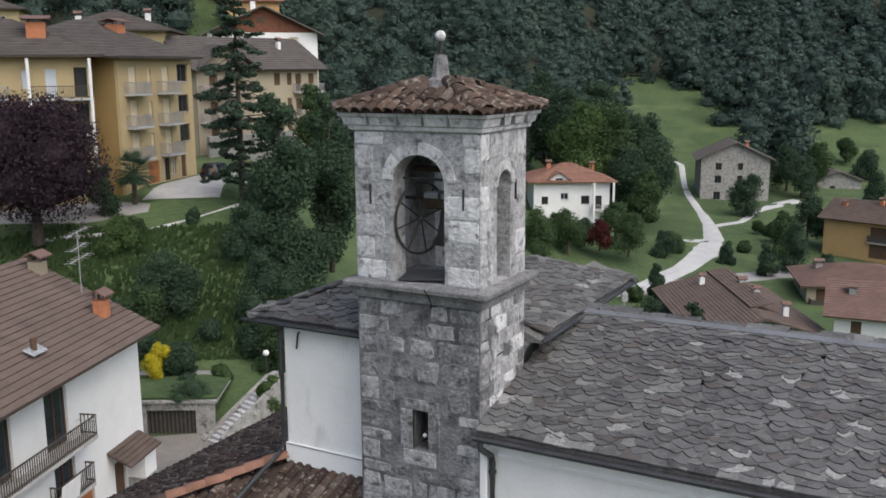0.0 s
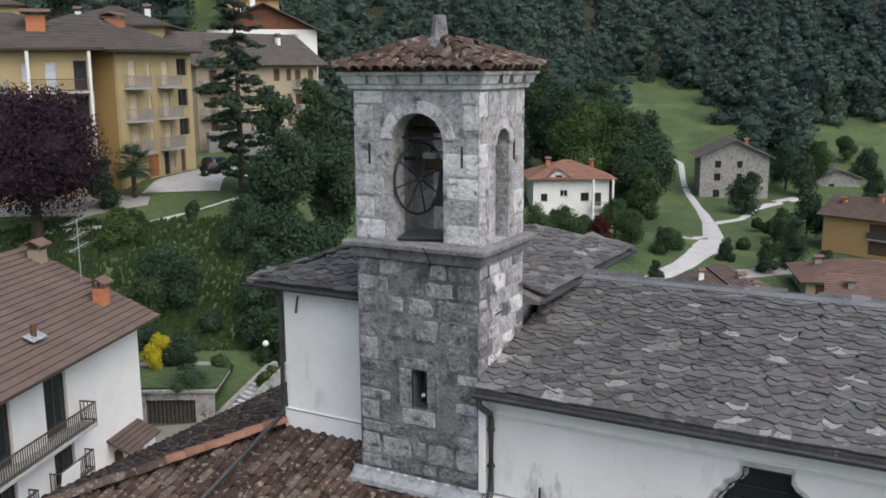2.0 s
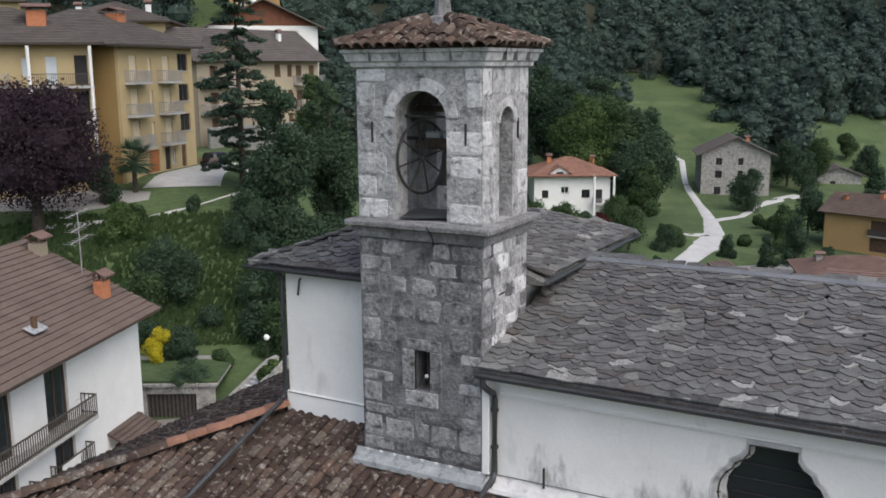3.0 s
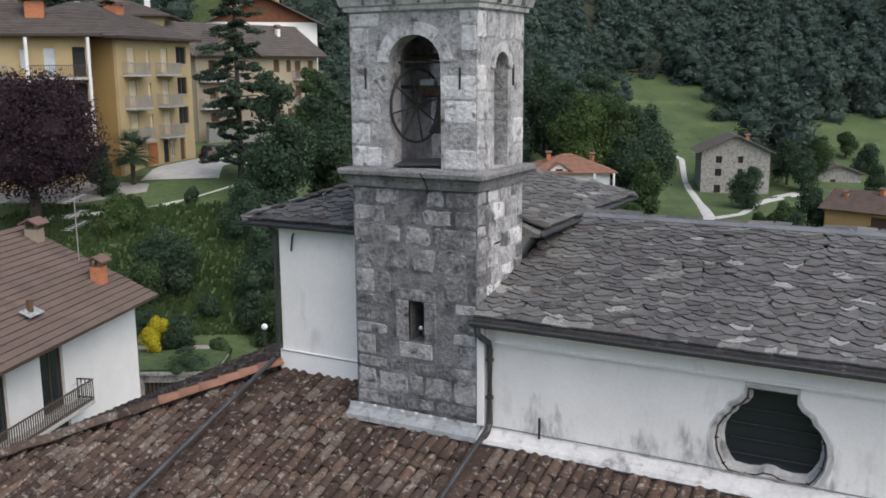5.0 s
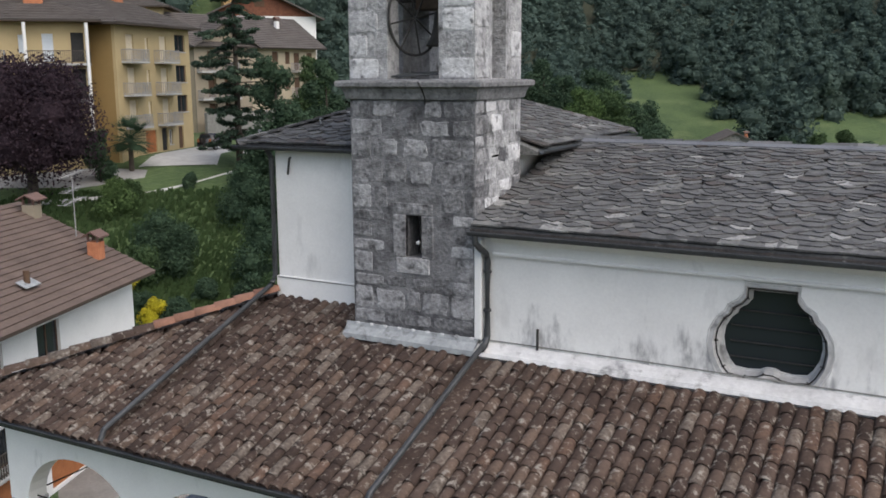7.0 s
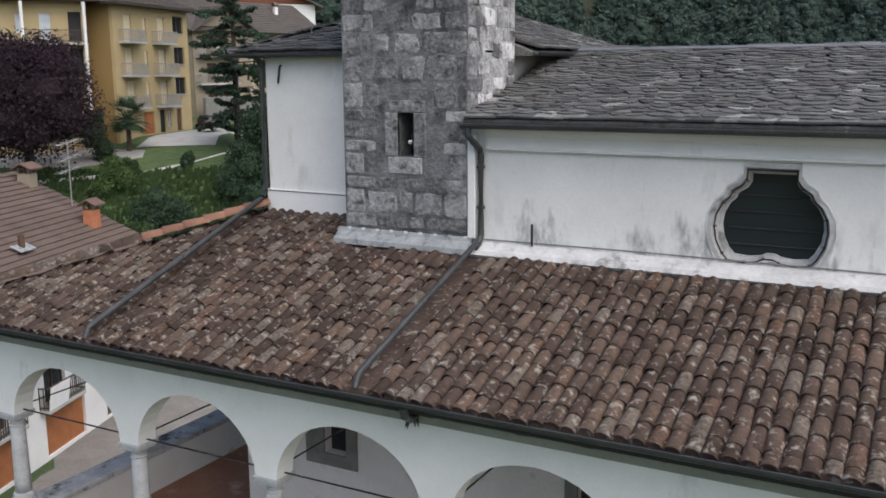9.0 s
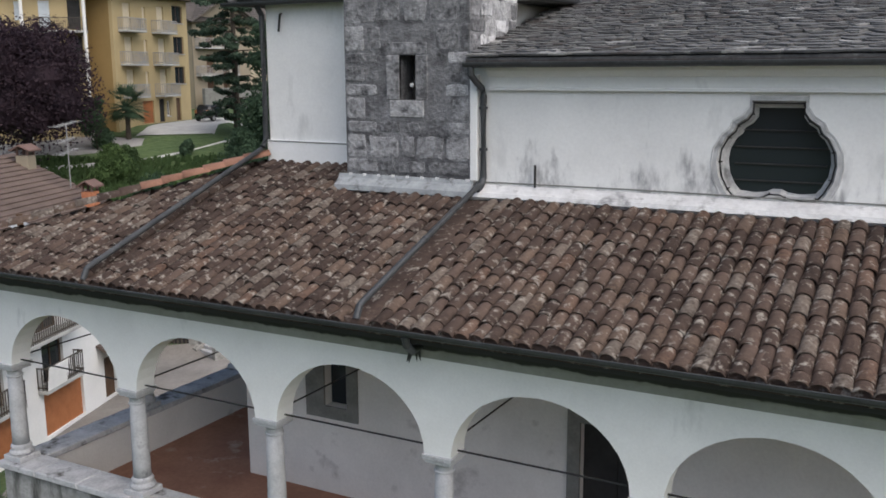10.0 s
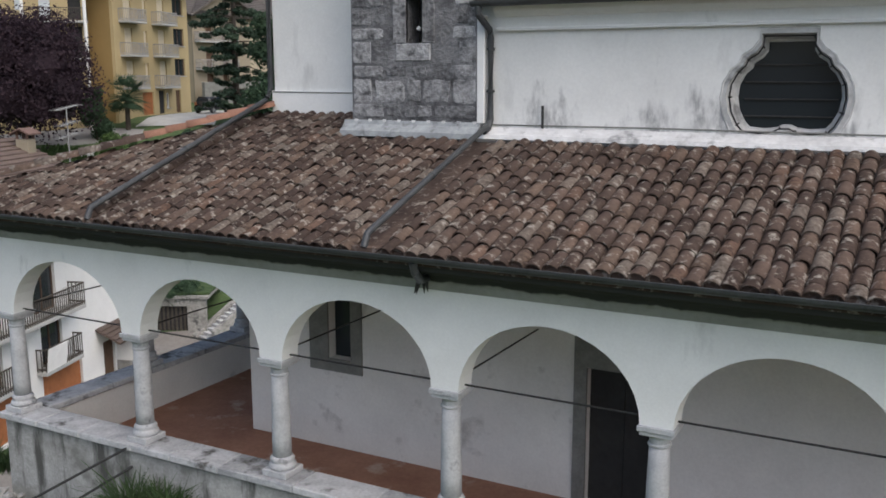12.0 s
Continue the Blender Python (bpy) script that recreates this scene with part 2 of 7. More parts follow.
EARTH = material("yard_concrete", (0.14, 0.13, 0.12), (0.25, 0.235, 0.22), 0.5, 0.95, 0.2, 5)
FILLET = material("whitewashed_mortar", (0.44, 0.44, 0.445), (0.74, 0.74, 0.74), 2.4, 0.92, 0.6, 14, stain=(0.24, 0.24, 0.245), stain_scale=3.0, stain_amount=0.06, stain_stretch=(1, 1, 1.6))
LEDGE = material("weathered_ledge", (0.075, 0.075, 0.078), (0.30, 0.30, 0.305), 6.0, 0.95, 0.8, 24, stain=(0.05, 0.05, 0.05), stain_scale=3.0, stain_amount=0.06)
NAVE_PLASTER = material("damp_white_plaster", (0.66, 0.66, 0.65), (0.80, 0.80, 0.785), 0.9, 0.9, 0.14, 22, stain=(0.58, 0.58, 0.57), stain_scale=1.1, stain_amount=0.05, stain_stretch=(1.4, 1.4, 0.5), damp=((0.22, 0.22, 0.23), 5.75, 6.85))
COVE = material("dark_topped_cove", (0.22, 0.22, 0.20), (0.34, 0.34, 0.315), 1.6, 0.92, 0.3, 12, above=((0.035, 0.036, 0.033), 4.09, 0.16))
SURROUND = material("dark_stone_surround", (0.13, 0.13, 0.12), (0.25, 0.25, 0.235), 3, 0.9, 0.4, 25)
# stained plaster, its base greyed to carry the shadow in the window recess
REVEAL_SHADED = material("shaded_stained_reveal", (0.30, 0.30, 0.30), (0.62, 0.62, 0.615), 2.6, 0.92, 0.3, 16, stain=(0.20, 0.20, 0.20), stain_scale=3.0, stain_amount=0.07)
ZINC = material("grey_zinc", (0.10, 0.105, 0.115), (0.20, 0.21, 0.225), 2.0, 0.6, 0.2, 20, metal=0.2)
LITTER = material("leaf_litter", (0.018, 0.022, 0.014), (0.045, 0.05, 0.03), 0.4, 0.95, 0.5, 2.0)

# ---- the ground: one sheet, a valley slope with terraces ----
AHEAD, RIGHT, FOOT = (-0.479, 0.878), (0.878, 0.479), (0.6, -12.3)


def uv_of(x, y):
    dx, dy = x - FOOT[0], y - FOOT[1]
    return dx * RIGHT[0] + dy * RIGHT[1], dx * AHEAD[0] + dy * AHEAD[1]


def xy_of(u, v):
    return FOOT[0] + u * RIGHT[0] + v * AHEAD[0], FOOT[1] + u * RIGHT[1] + v * AHEAD[1]


def ease(a, b, t):
    t = min(max((t - a) / (b - a), 0.0), 1.0)
    return t * t * (3 - 2 * t)


SIDE_V = (0, 15.5, 18, 25, 52, 57, 61, 66, 71.5, 73.5, 79, 84, 100, 128, 150, 200, 300, 420, 700, 1500)
SIDE_Z = (-0.35, -0.4, -4.5, -8.85, -8.85, -6.3, -6.0, -4.0, -0.4, 0.5, 1.9, 2.7, 2.8, 4, 12, 38, 70, 120, 260, 600)
MID_V = (0, 25, 38, 60, 90, 120, 160, 200, 300, 420, 700, 1500)
MID_Z = (-0.3, -0.4, -6, -9, -9.5, -10, -10, 4, 45, 90, 240, 600)
VALE_V = (0, 20, 50, 100, 130, 160, 190, 213, 240, 300, 420, 700, 1500)
VALE_Z = (-0.3, -0.4, -10, -18.5, -18.7, -17.2, -16.0, -14.6, -8.5, 6.5, 50, 190, 560)


def ground_z(x, y):
    u, v = uv_of(x, y)
    side = float(np.interp(v, SIDE_V, SIDE_Z))
    mid = float(np.interp(v, MID_V, MID_Z))
    vale = float(np.interp(v, VALE_V, VALE_Z))
    # the slopes turn into each other across the view
    k = u / max(v, 30) * 80
    a = ease(-18, -6, k)
    b = ease(2, 14, k)
    z = side + (mid - side) * a
    z = z + (vale - z) * b
    z += 3.6 * math.exp(-((u - 24) ** 2 + (v - 150) ** 2) / 260)
    if v > 30:
        z += 0.35 * noise.noise(Vector((x * 0.09, y * 0.09, 0.0))) * (0.15 if (u < -15 and 76 < v < 120) or (u < -12 and 40 < v < 60) else 1.0)
    return z


def ground_mesh():
    bm = bmesh.new()
    vs = [-60, -30, -10, 4, 12, 18] + [20 + 2.0 * i for i in range(60)] + [142 + 4 * i for i in range(45)] + [330 + 15 * i for i in range(12)] + [540, 620, 720, 850, 1000, 1200, 1500, 2500]
    fr = [i / 70 for i in range(-70, 71)]
    grid = []
    for v in vs:
        row = []
        half = max(60, abs(v) * 0.95 + 30)
        for f in fr:
            x, y = xy_of(f * half, v)
            row.append(bm.verts.new((x, y, ground_z(x, y))))
        grid.append(row)
    for a, b in zip(grid, grid[1:]):
        for i in range(len(fr) - 1):
            bm.faces.new((a[i], a[i + 1], b[i + 1], b[i]))
    return bm


struct("ground", ground_mesh(), GRASS, "green grassy valley slope with terraces", "ground", True)


def strip(name, points, width, mat_, label, category, lift=0.06):
    """A road along (u, v) points, laid on the ground; width a number or one for each point."""
    bm = bmesh.new()
    fine = []
    for i in range(len(points) - 1):
        for k in range(8):
            f = k / 8
            w0 = width[i] if isinstance(width, tuple) else width
            w1 = width[i + 1] if isinstance(width, tuple) else width
            fine.append((points[i][0] * (1 - f) + points[i + 1][0] * f, points[i][1] * (1 - f) + points[i + 1][1] * f, w0 * (1 - f) + w1 * f))
    fine.append((*points[-1], width[-1] if isinstance(width, tuple) else width))
    rows = []
    for i, (u, v, w) in enumerate(fine):
        a, b = fine[max(i - 1, 0)], fine[min(i + 1, len(fine) - 1)]
        d = Vector((b[0] - a[0], b[1] - a[1])).normalized()
        s = Vector((-d.y, d.x)) * w / 2
        row = []
        for k in (-1, -0.5, 0, 0.5, 1):
            x, y = xy_of(u + s.x * k, v + s.y * k)
            row.append(bm.verts.new((x, y, ground_z(x, y) + (lift if abs(k) < 1 else -0.25))))
        rows.append(row)
    for a, b in zip(rows, rows[1:]):
        for k in range(4):
            bm.faces.new((a[k], a[k + 1], b[k + 1], b[k]))
    bmesh.ops.recalc_face_normals(bm, faces=bm.faces[:])
    return struct(name, bm, mat_, label, category, True)


# roads and paved places
strip("road_lane", [(55.0, 240), (56.5, 235.2), (58.6, 229.6), (56.4, 218.2), (54.4, 206.2), (52.4, 188.9), (50.4, 175.1), (47.6, 162.3), (42.0, 148.0), (36.3, 138.6), (28.0, 130.0)], (1.8, 2.0, 2.2, 2.2, 2.4, 2.9, 3.8, 6.2, 6.4, 5.0, 5.0), ASPHALT, "pale gravel lane winding up the valley", "road")
strip("road_fork", [(48.0, 162.0), (44.5, 160.3), (41.0, 158.5)], (5.0, 4.5, 4.0), ASPHALT, "pale gravel spur beside the lane", "road", 0.05)
strip("road_valley", [(10, 125), (30, 130), (50, 139), (75, 142), (110, 146)], 6.5, PAVING, "grey asphalt valley road", "road", 0.05)
strip("road_branch", [(50.6, 173.5), (57.7, 178.9), (64.0, 188.4), (71.3, 196.6), (76.0, 198.5)], (3.2, 2.6, 3.0, 6.0, 6.0), ASPHALT, "pale gravel drive to a stone house", "road", 0.05)
strip("pavement_court", [(-44, 78.0), (-36, 78.0), (-29, 77.5), (-24.5, 78.2)], (9.5, 9.5, 8.5, 3.0), PAVING, "grey paved court under a purple tree", "pavement", 0.05)
strip("pavement_drive", [(-22.2, 80.2), (-22.6, 86), (-21.0, 95)], (11.5, 10.0, 8.0), CONCRETE, "pale concrete drive beside the yellow flats", "pavement", 0.07)
strip("pavement_yard", [(-14.5, 27), (-14.0, 35), (-14.0, 43), (-14.6, 48), (-15.0, 53.0)], (10.0, 11.0, 13.0, 14.0, 14.0), EARTH, "brown yard before the garages", "pavement", 0.04)
strip("path_garden", [(-23, 58.2), (-14.0, 58.2)], 0.9, PAVING, "pale garden path on the grass", "path", 0.05)

# ---- the church: walls and roofs ----
NAVE_END = 9.0
TX0, TX1, TY1 = -7.67, -5.48, 1.65
NAVE_Y, EAVE_Y, EAVE_Z, RIDGE_Y, RIDGE_Z = 0.10, -0.22, 7.62, 3.7, 8.62

# the shaped window in the nave wall
def lobed(s=1.0, cx=-1.19, cz=6.35):
    half = [(0.30, 0.66), (0.30, 0.54), (0.36, 0.45), (0.47, 0.38), (0.50, 0.30), (0.58, 0.23), (0.66, 0.08), (0.68, -0.08), (0.65, -0.26), (0.57, -0.42), (0.50, -0.50), (0.30, -0.52), (0.14, -0.50), (0.06, -0.46)]
    loop = [(x, z) for x, z in half] + [(-x, z) for x, z in reversed(half)]
    return [(cx + x * s * 1.09, cz + z * s * 1.09) for x, z in loop]


nave = struct("wall_nave", plate(rect(-5.5, 5.2, NAVE_END, 7.53), [lobed()], 0.45, pose(0, NAVE_Y, 0)), NAVE_PLASTER, "white plastered church nave wall with grey damp stains", "wall")
struct("wall_nave_back", boxed(-5.5, 7.0, -1, NAVE_END, 7.4, 7.45), PLASTER, "white plastered church back wall", "wall")
struct("wall_nave_end", plate([(0.12, -1), (7.38, -1), (7.38, 7.5), (3.7, 8.5), (0.12, 7.5)], [], 0.4, pose(NAVE_END - 0.02, 0, 0, 0, 0, 90)), PLASTER, "white plastered church gable wall", "wall")
bm = bmesh.new()
prism(bm, [(0.08, 7.17), (0.02, 7.175), (0.02, 7.205), (0.05, 7.22), (0.045, 7.36), (0.0, 7.38), (-0.06, 7.45), (-0.10, 7.53), (0.08, 7.53)], -5.2, NAVE_END)
struct("trim_nave", bm, PLASTER, "white plaster eaves moulding", "moulding")

# nave roof boards under the slates
bm = bmesh.new()
prism(bm, [(EAVE_Y, EAVE_Z - 0.10), (RIDGE_Y, RIDGE_Z - 0.10), (7.6, EAVE_Z - 0.10), (7.6, EAVE_Z - 0.03), (RIDGE_Y, RIDGE_Z - 0.03), (EAVE_Y, EAVE_Z - 0.03)], -5.45, NAVE_END + 0.2)
nave_roof = struct("roof_nave", bm, SLATE, "grey slate church nave roof", "roof")
bm = bmesh.new()
prism(bm, [(RIDGE_Y - 0.14, RIDGE_Z + 0.03), (RIDGE_Y, RIDGE_Z + 0.07), (RIDGE_Y + 0.14, RIDGE_Z + 0.03), (RIDGE_Y + 0.14, RIDGE_Z - 0.02), (RIDGE_Y - 0.14, RIDGE_Z - 0.02)], -5.3, NAVE_END + 0.2)
part("ridge_cap", bm, ZINC, nave_roof, "grey sheet metal ridge cap")


def gutter(name, a, b, r=0.075):
    """A half-round gutter along x or y from a to b, open above."""
    a, b = Vector(a), Vector(b)
    d = (b - a).normalized()
    s = d.cross(Vector((0, 0, 1)))
    bm = bmesh.new()
    prof = [(math.cos(t), math.sin(t)) for t in [math.pi + math.pi * k / 8 for k in range(9)]]
    prof = [(r * c, r * z) for c, z in prof] + [((r - 0.012) * c, (r - 0.012) * z + 0.004) for c, z in reversed(prof)]
    ra = [bm.verts.new(a + s * c + Vector((0, 0, z))) for c, z in prof]
    rb = [bm.verts.new(b + s * c + Vector((0, 0, z))) for c, z in prof]
    n = len(prof)
    for i in range(n):
        bm.faces.new((ra[i], rb[i], rb[(i + 1) % n], ra[(i + 1) % n]))
    bm.faces.new(ra[::-1])
    bm.faces.new(rb)
    bmesh.ops.recalc_face_normals(bm, faces=bm.faces[:])
    return bm


g = thing("nave_gutter", "dark metal half-round gutter under the slate eaves", "gutter")
part("trough", gutter("trough", (-5.44, EAVE_Y - 0.06, 7.57), (NAVE_END, EAVE_Y - 0.06, 7.57)), GUTTER, g)
part("downpipe", tubed([(-5.34, EAVE_Y - 0.06, 7.53), (-5.34, EAVE_Y - 0.05, 7.40), (-5.31, EAVE_Y + 0.04, 7.31), (-5.28, -0.02, 7.20), (-5.28, 0.03, 7.08), (-5.28, 0.03, 5.90), (-5.28, -0.05, 5.79), (-5.29, -0.16, 5.74)], 0.05, 10), GUTTER, g)
for z in (6.9, 6.3):
    part("pipe_clip", tubed([(-5.28, 0.03, z), (-5.28, 0.03, z + 0.04)], 0.062, 10), GUTTER, g)

# window in the nave wall: dark glass set back, iron cage in front
w = tagged(new("window_1"), "lobed baroque church window with iron bars and dark panes", "window", "", "structure")
bm = bmesh.new()
rings = [[bm.verts.new((x, NAVE_Y + d, z)) for x, z in lobed(k)] for k, d in ((1.09, -0.012), (1.10, -0.002), (1.10, 0.002), (0.995, -0.006), (0.90, 0.24), (0.86, 0.25), (0.86, 0.29))]
for a, b in zip(rings, rings[1:]):
    for i in range(len(a)):
        bm.faces.new((a[i], a[(i + 1) % len(a)], b[(i + 1) % len(a)], b[i]))
bmesh.ops.recalc_face_normals(bm, faces=bm.faces[:])
part("window_reveal", bm, REVEAL_SHADED, w, "stained splayed plaster reveal, greyed for its shadow")
part("pane", plate(lobed(0.90), [], 0.02, pose(0, NAVE_Y + 0.285, 0)), WINDOW, w)
for i in range(4):
    z = 6.02 + 0.22 * i
    part("glazing_bar", tubed([(-1.74, NAVE_Y + 0.26, z), (-0.60, NAVE_Y + 0.26, z)], 0.012, 6), IRON, w)
bm = bmesh.new()
for k, (x, z) in enumerate(lobed(0.9)):
    if k % 2 == 0:
        dx, dz = x + 1.19, z - 6.35
        tube(bm, [(x, NAVE_Y + 0.05, z), (x + dx * 0.14, NAVE_Y + 0.05, z + dz * 0.14)], 0.010, 5)
loop = lobed(0.95)
for a, b in zip(loop, loop[1:] + loop[:1]):
    tube(bm, [(a[0], NAVE_Y + 0.05, a[1]), (b[0], NAVE_Y + 0.05, b[1])], 0.010, 5)
part("grille", bm, IRON, w, "black iron grille round the opening")
# panel added behind the window, its black standing for the shade inside
struct("interior_nave", boxed(-3.4, NAVE_Y + 0.46, 5.0, 1.2, NAVE_Y + 0.5, 7.3), DARK_INSIDE, "near-black panel for the unlit church interior", "wall")

# chancel: higher block behind the tower
CX0, CX1, CY0, CY1 = -9.8, -5.75, 0.76, 6.3
for nm, bx in (("wall_chancel_front", (CX0, CY0, 0, CX1, CY0 + 0.4, 8.6)), ("wall_chancel_left", (CX0 + 0.003, CY0 + 0.4, 0, CX0 + 0.4, CY1, 8.6)),
               ("wall_chancel_right", (CX1 - 0.4, CY0 + 0.4, 0, CX1 - 0.003, CY1, 8.6)), ("wall_chancel_back", (CX0, CY1, 0, CX1, CY1 + 0.4, 8.6))):
    struct(nm, boxed(*bx), NAVE_PLASTER, "white plastered church chancel wall", "wall")
struct("trim_chancel", boxed(CX0 - 0.03, CY0 - 0.04, 5.9, TX0, CY0 + 0.01, 6.28), PLASTER, "white plaster plinth band above the tiles", "moulding")
EX0, EX1, EY0, EY1, EZ, AZ = -10.5, -5.18, 0.58, 6.75, 8.64, 9.62


def hip(bm, x0, x1, y0, y1, z0, z1, inset, thick):
    ys = (y0 + y1) / 2
    low = [bm.verts.new(p) for p in ((x0, y0, z0), (x1, y0, z0), (x1, y1, z0), (x0, y1, z0))]
    up = [bm.verts.new((p.co.x, p.co.y, p.co.z + thick)) for p in low]
    r0, r1 = bm.verts.new((x0 + inset, ys, z1 + thick)), bm.verts.new((x1 - inset, ys, z1 + thick))
    bm.faces.new(low[::-1])
    for i in range(4):
        bm.faces.new((low[i], low[(i + 1) % 4], up[(i + 1) % 4], up[i]))
    bm.faces.new((up[0], up[1], r1, r0))
    bm.faces.new((up[1], up[2], r1))
    bm.faces.new((up[2], up[3], r0, r1))
    bm.faces.new((up[3], up[0], r0))
    return bm


chancel_roof = struct("roof_chancel", hip(bmesh.new(), EX0, EX1 - 0.3, EY0, EY1, EZ - 0.06, AZ - 0.08, 2.40, 0.03), SLATE, "dark slate hipped church chancel roof", "roof")
bm = bmesh.new()
prism(bm, [(-EX1, EZ - 0.10), (-EX1, EZ - 0.05), (-EX1 + 0.9, EZ - 0.05 + 0.9 * (AZ - EZ) / 2.55), (-EX1 + 0.9, EZ - 0.10)], 1.68, EY1, pose(0, 0, 0, 0, 0, 90))
part("eaves_board", bm, SLATE, chancel_roof)
g = thing("chancel_gutter", "dark metal gutter round the chancel eaves", "gutter")
part("trough", gutter("trough", (EX0 - 0.05, EY0 - 0.06, EZ - 0.03), (TX0, EY0 - 0.06, EZ - 0.03), 0.06), GUTTER, g)
part("trough", gutter("trough", (EX1 + 0.06, 1.7, EZ - 0.03), (EX1 + 0.06, EY1, EZ - 0.03), 0.06), GUTTER, g)
part("downpipe", tubed([(CX0 - 0.06, EY0, EZ - 0.06), (CX0 - 0.06, CY0 - 0.04, 8.4), (CX0 - 0.06, CY0 - 0.05, 6.3), (CX0 - 0.06, CY0 - 0.15, 6.16)], 0.05, 10), GUTTER, g)
part("hook", tubed([(-9.45, CY0 - 0.02, 8.42), (-9.45, CY0 - 0.06, 8.4), (-9.5, CY0 - 0.05, 8.12)], 0.02, 6), IRON, g)

# ---- bell tower ----
tower = thing("bell_tower", "grey limestone bell tower with open arched belfry and tiled cap", "tower")
SILL, TOP = 9.75, 12.2
# shaft with slit window
SL0, SL1, SZ0, SZ1 = -6.68, -6.40, 7.02, 7.69
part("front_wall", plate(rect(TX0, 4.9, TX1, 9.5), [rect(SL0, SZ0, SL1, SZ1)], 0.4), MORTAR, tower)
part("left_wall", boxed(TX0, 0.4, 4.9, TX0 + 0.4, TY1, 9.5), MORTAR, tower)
# paler mortar on this side: the light from +x is put into the colour
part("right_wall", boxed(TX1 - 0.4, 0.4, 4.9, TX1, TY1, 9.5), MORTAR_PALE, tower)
part("back_wall", boxed(TX0 + 0.4, TY1 - 0.4, 4.9, TX1 - 0.4, TY1, 9.5), MORTAR, tower)


def moulding(bm, x0, x1, y0, y1, prof):
    """A moulding round a rectangle; prof: (outset, z) from below to above."""
    rings = [[bm.verts.new(p) for p in ((x0 - o, y0 - o, z), (x1 + o, y0 - o, z), (x1 + o, y1 + o, z), (x0 - o, y1 + o, z))] for o, z in prof]
    for a, b in zip(rings, rings[1:]):
        for k in range(4):
            bm.faces.new((a[k], a[(k + 1) % 4], b[(k + 1) % 4], b[k]))
    bm.faces.new(rings[0][::-1])
    bm.faces.new(rings[-1])
    return bm


part("ledge", moulding(bmesh.new(), TX0, TX1, 0, TY1, [(0.0, 9.46), (0.05, 9.47), (0.07, 9.56), (0.10, 9.63), (0.17, 9.66), (0.175, 9.72), (0.16, 9.745), (0.0, 9.76)]), LEDGE, tower, "weathered moulded stone ledge")
# belfry walls with round arches
part("belfry_front", plate(rect(TX0, SILL, TX1, TOP), [arch(-6.97, -6.08, SILL + 0.02, 11.36, 0.40)], 0.34), MORTAR_PALE, tower)
part("belfry_back", plate(rect(TX0, SILL, TX1, TOP), [arch(-6.97, -6.08, SILL + 0.02, 11.36, 0.40)], 0.34, pose(0, TY1 - 0.34, 0)), MORTAR_PALE, tower)
part("belfry_right", plate(rect(0.34, SILL, TY1 - 0.34, TOP), [arch(0.58, 1.07, SILL + 0.02, 11.27, 0.24)], 0.34, pose(TX1, 0, 0, 0, 0, 90)), MORTAR_PALE, tower)
part("belfry_left", plate(rect(0.34, SILL, TY1 - 0.34, TOP), [arch(0.58, 1.07, SILL + 0.02, 11.27, 0.24)], 0.34, pose(TX0 + 0.34, 0, 0, 0, 0, 90)), MORTAR_PALE, tower)
# ceiling coloured near-black for the shade under it
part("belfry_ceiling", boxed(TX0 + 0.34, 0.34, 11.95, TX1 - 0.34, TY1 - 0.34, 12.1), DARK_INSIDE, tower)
part("cornice", moulding(bmesh.new(), TX0, TX1, 0, TY1, [(0.0, 12.10), (0.06, 12.12), (0.07, 12.18), (0.11, 12.20), (0.14, 12.31), (0.18, 12.33), (0.185, 12.375), (0.0, 12.38)]), STONE_PALE, tower, "pale moulded stone cornice")
for x in (-7.32, -6.79, -6.36, -5.93):
    part("cornice_joint", boxed(x, -0.189, 12.20, x + 0.012, -0.10, 12.372), MORTAR, tower)
for y in (0.42, 0.80, 1.28):
    part("cornice_joint", boxed(TX1 + 0.10, y, 12.20, TX1 + 0.189, y + 0.012, 12.372), MORTAR, tower)
part("ledge_crack", tubed([(-6.34, -0.178, 9.73), (-6.30, -0.176, 9.66), (-6.32, -0.08, 9.60), (-6.29, -0.06, 9.50), (-6.31, -0.012, 9.40)], 0.014, 5), DARK_INSIDE, tower)
cxm, cym = (TX0 + TX1) / 2, TY1 / 2
bm = bmesh.new()
base = [bm.verts.new(p) for p in ((TX0 - 0.2, -0.2, 12.38), (TX1 + 0.2, -0.2, 12.38), (TX1 + 0.2, TY1 + 0.2, 12.38), (TX0 - 0.2, TY1 + 0.2, 12.38))]
apex = bm.verts.new((cxm, cym, 12.86))
bm.faces.new(base[::-1])
for k in range(4):
    bm.faces.new((base[k], base[(k + 1) % 4], apex))
cap = part("cap_roof", bm, TILE, tower)
bm = bmesh.new()
lathe(bm, [(0.30, 12.74), (0.24, 12.86), (0.15, 12.90), (0.145, 12.93), (0.105, 13.22), (0.10, 13.24), (0.0001, 13.25)], 8, (cxm, cym, 0))
part("finial_base", bm, LEDGE, tower, "tapered mossy stone finial base")
part("finial_rod", tubed([(cxm, cym, 13.2), (cxm, cym, 13.48)], 0.03), IRON, tower)
bm = bmesh.new()
bmesh.ops.create_uvsphere(bm, u_segments=16, v_segments=10, radius=0.085, matrix=pose(cxm, cym, 13.53))
part("finial_ball", bm, STONE_PALE, tower, "pale stone ball", True)
for x, z in ((-7.38, 11.28), (-5.75, 11.28)):
    part("tie_anchor", boxed(x - 0.015, -0.03, z - 0.32, x + 0.015, 0.0, z, 0.004), IRON, tower)
part("tie_anchor", boxed(TX1, 1.22, 11.0, TX1 + 0.03, 1.25, 11.32, 0.004), IRON, tower)
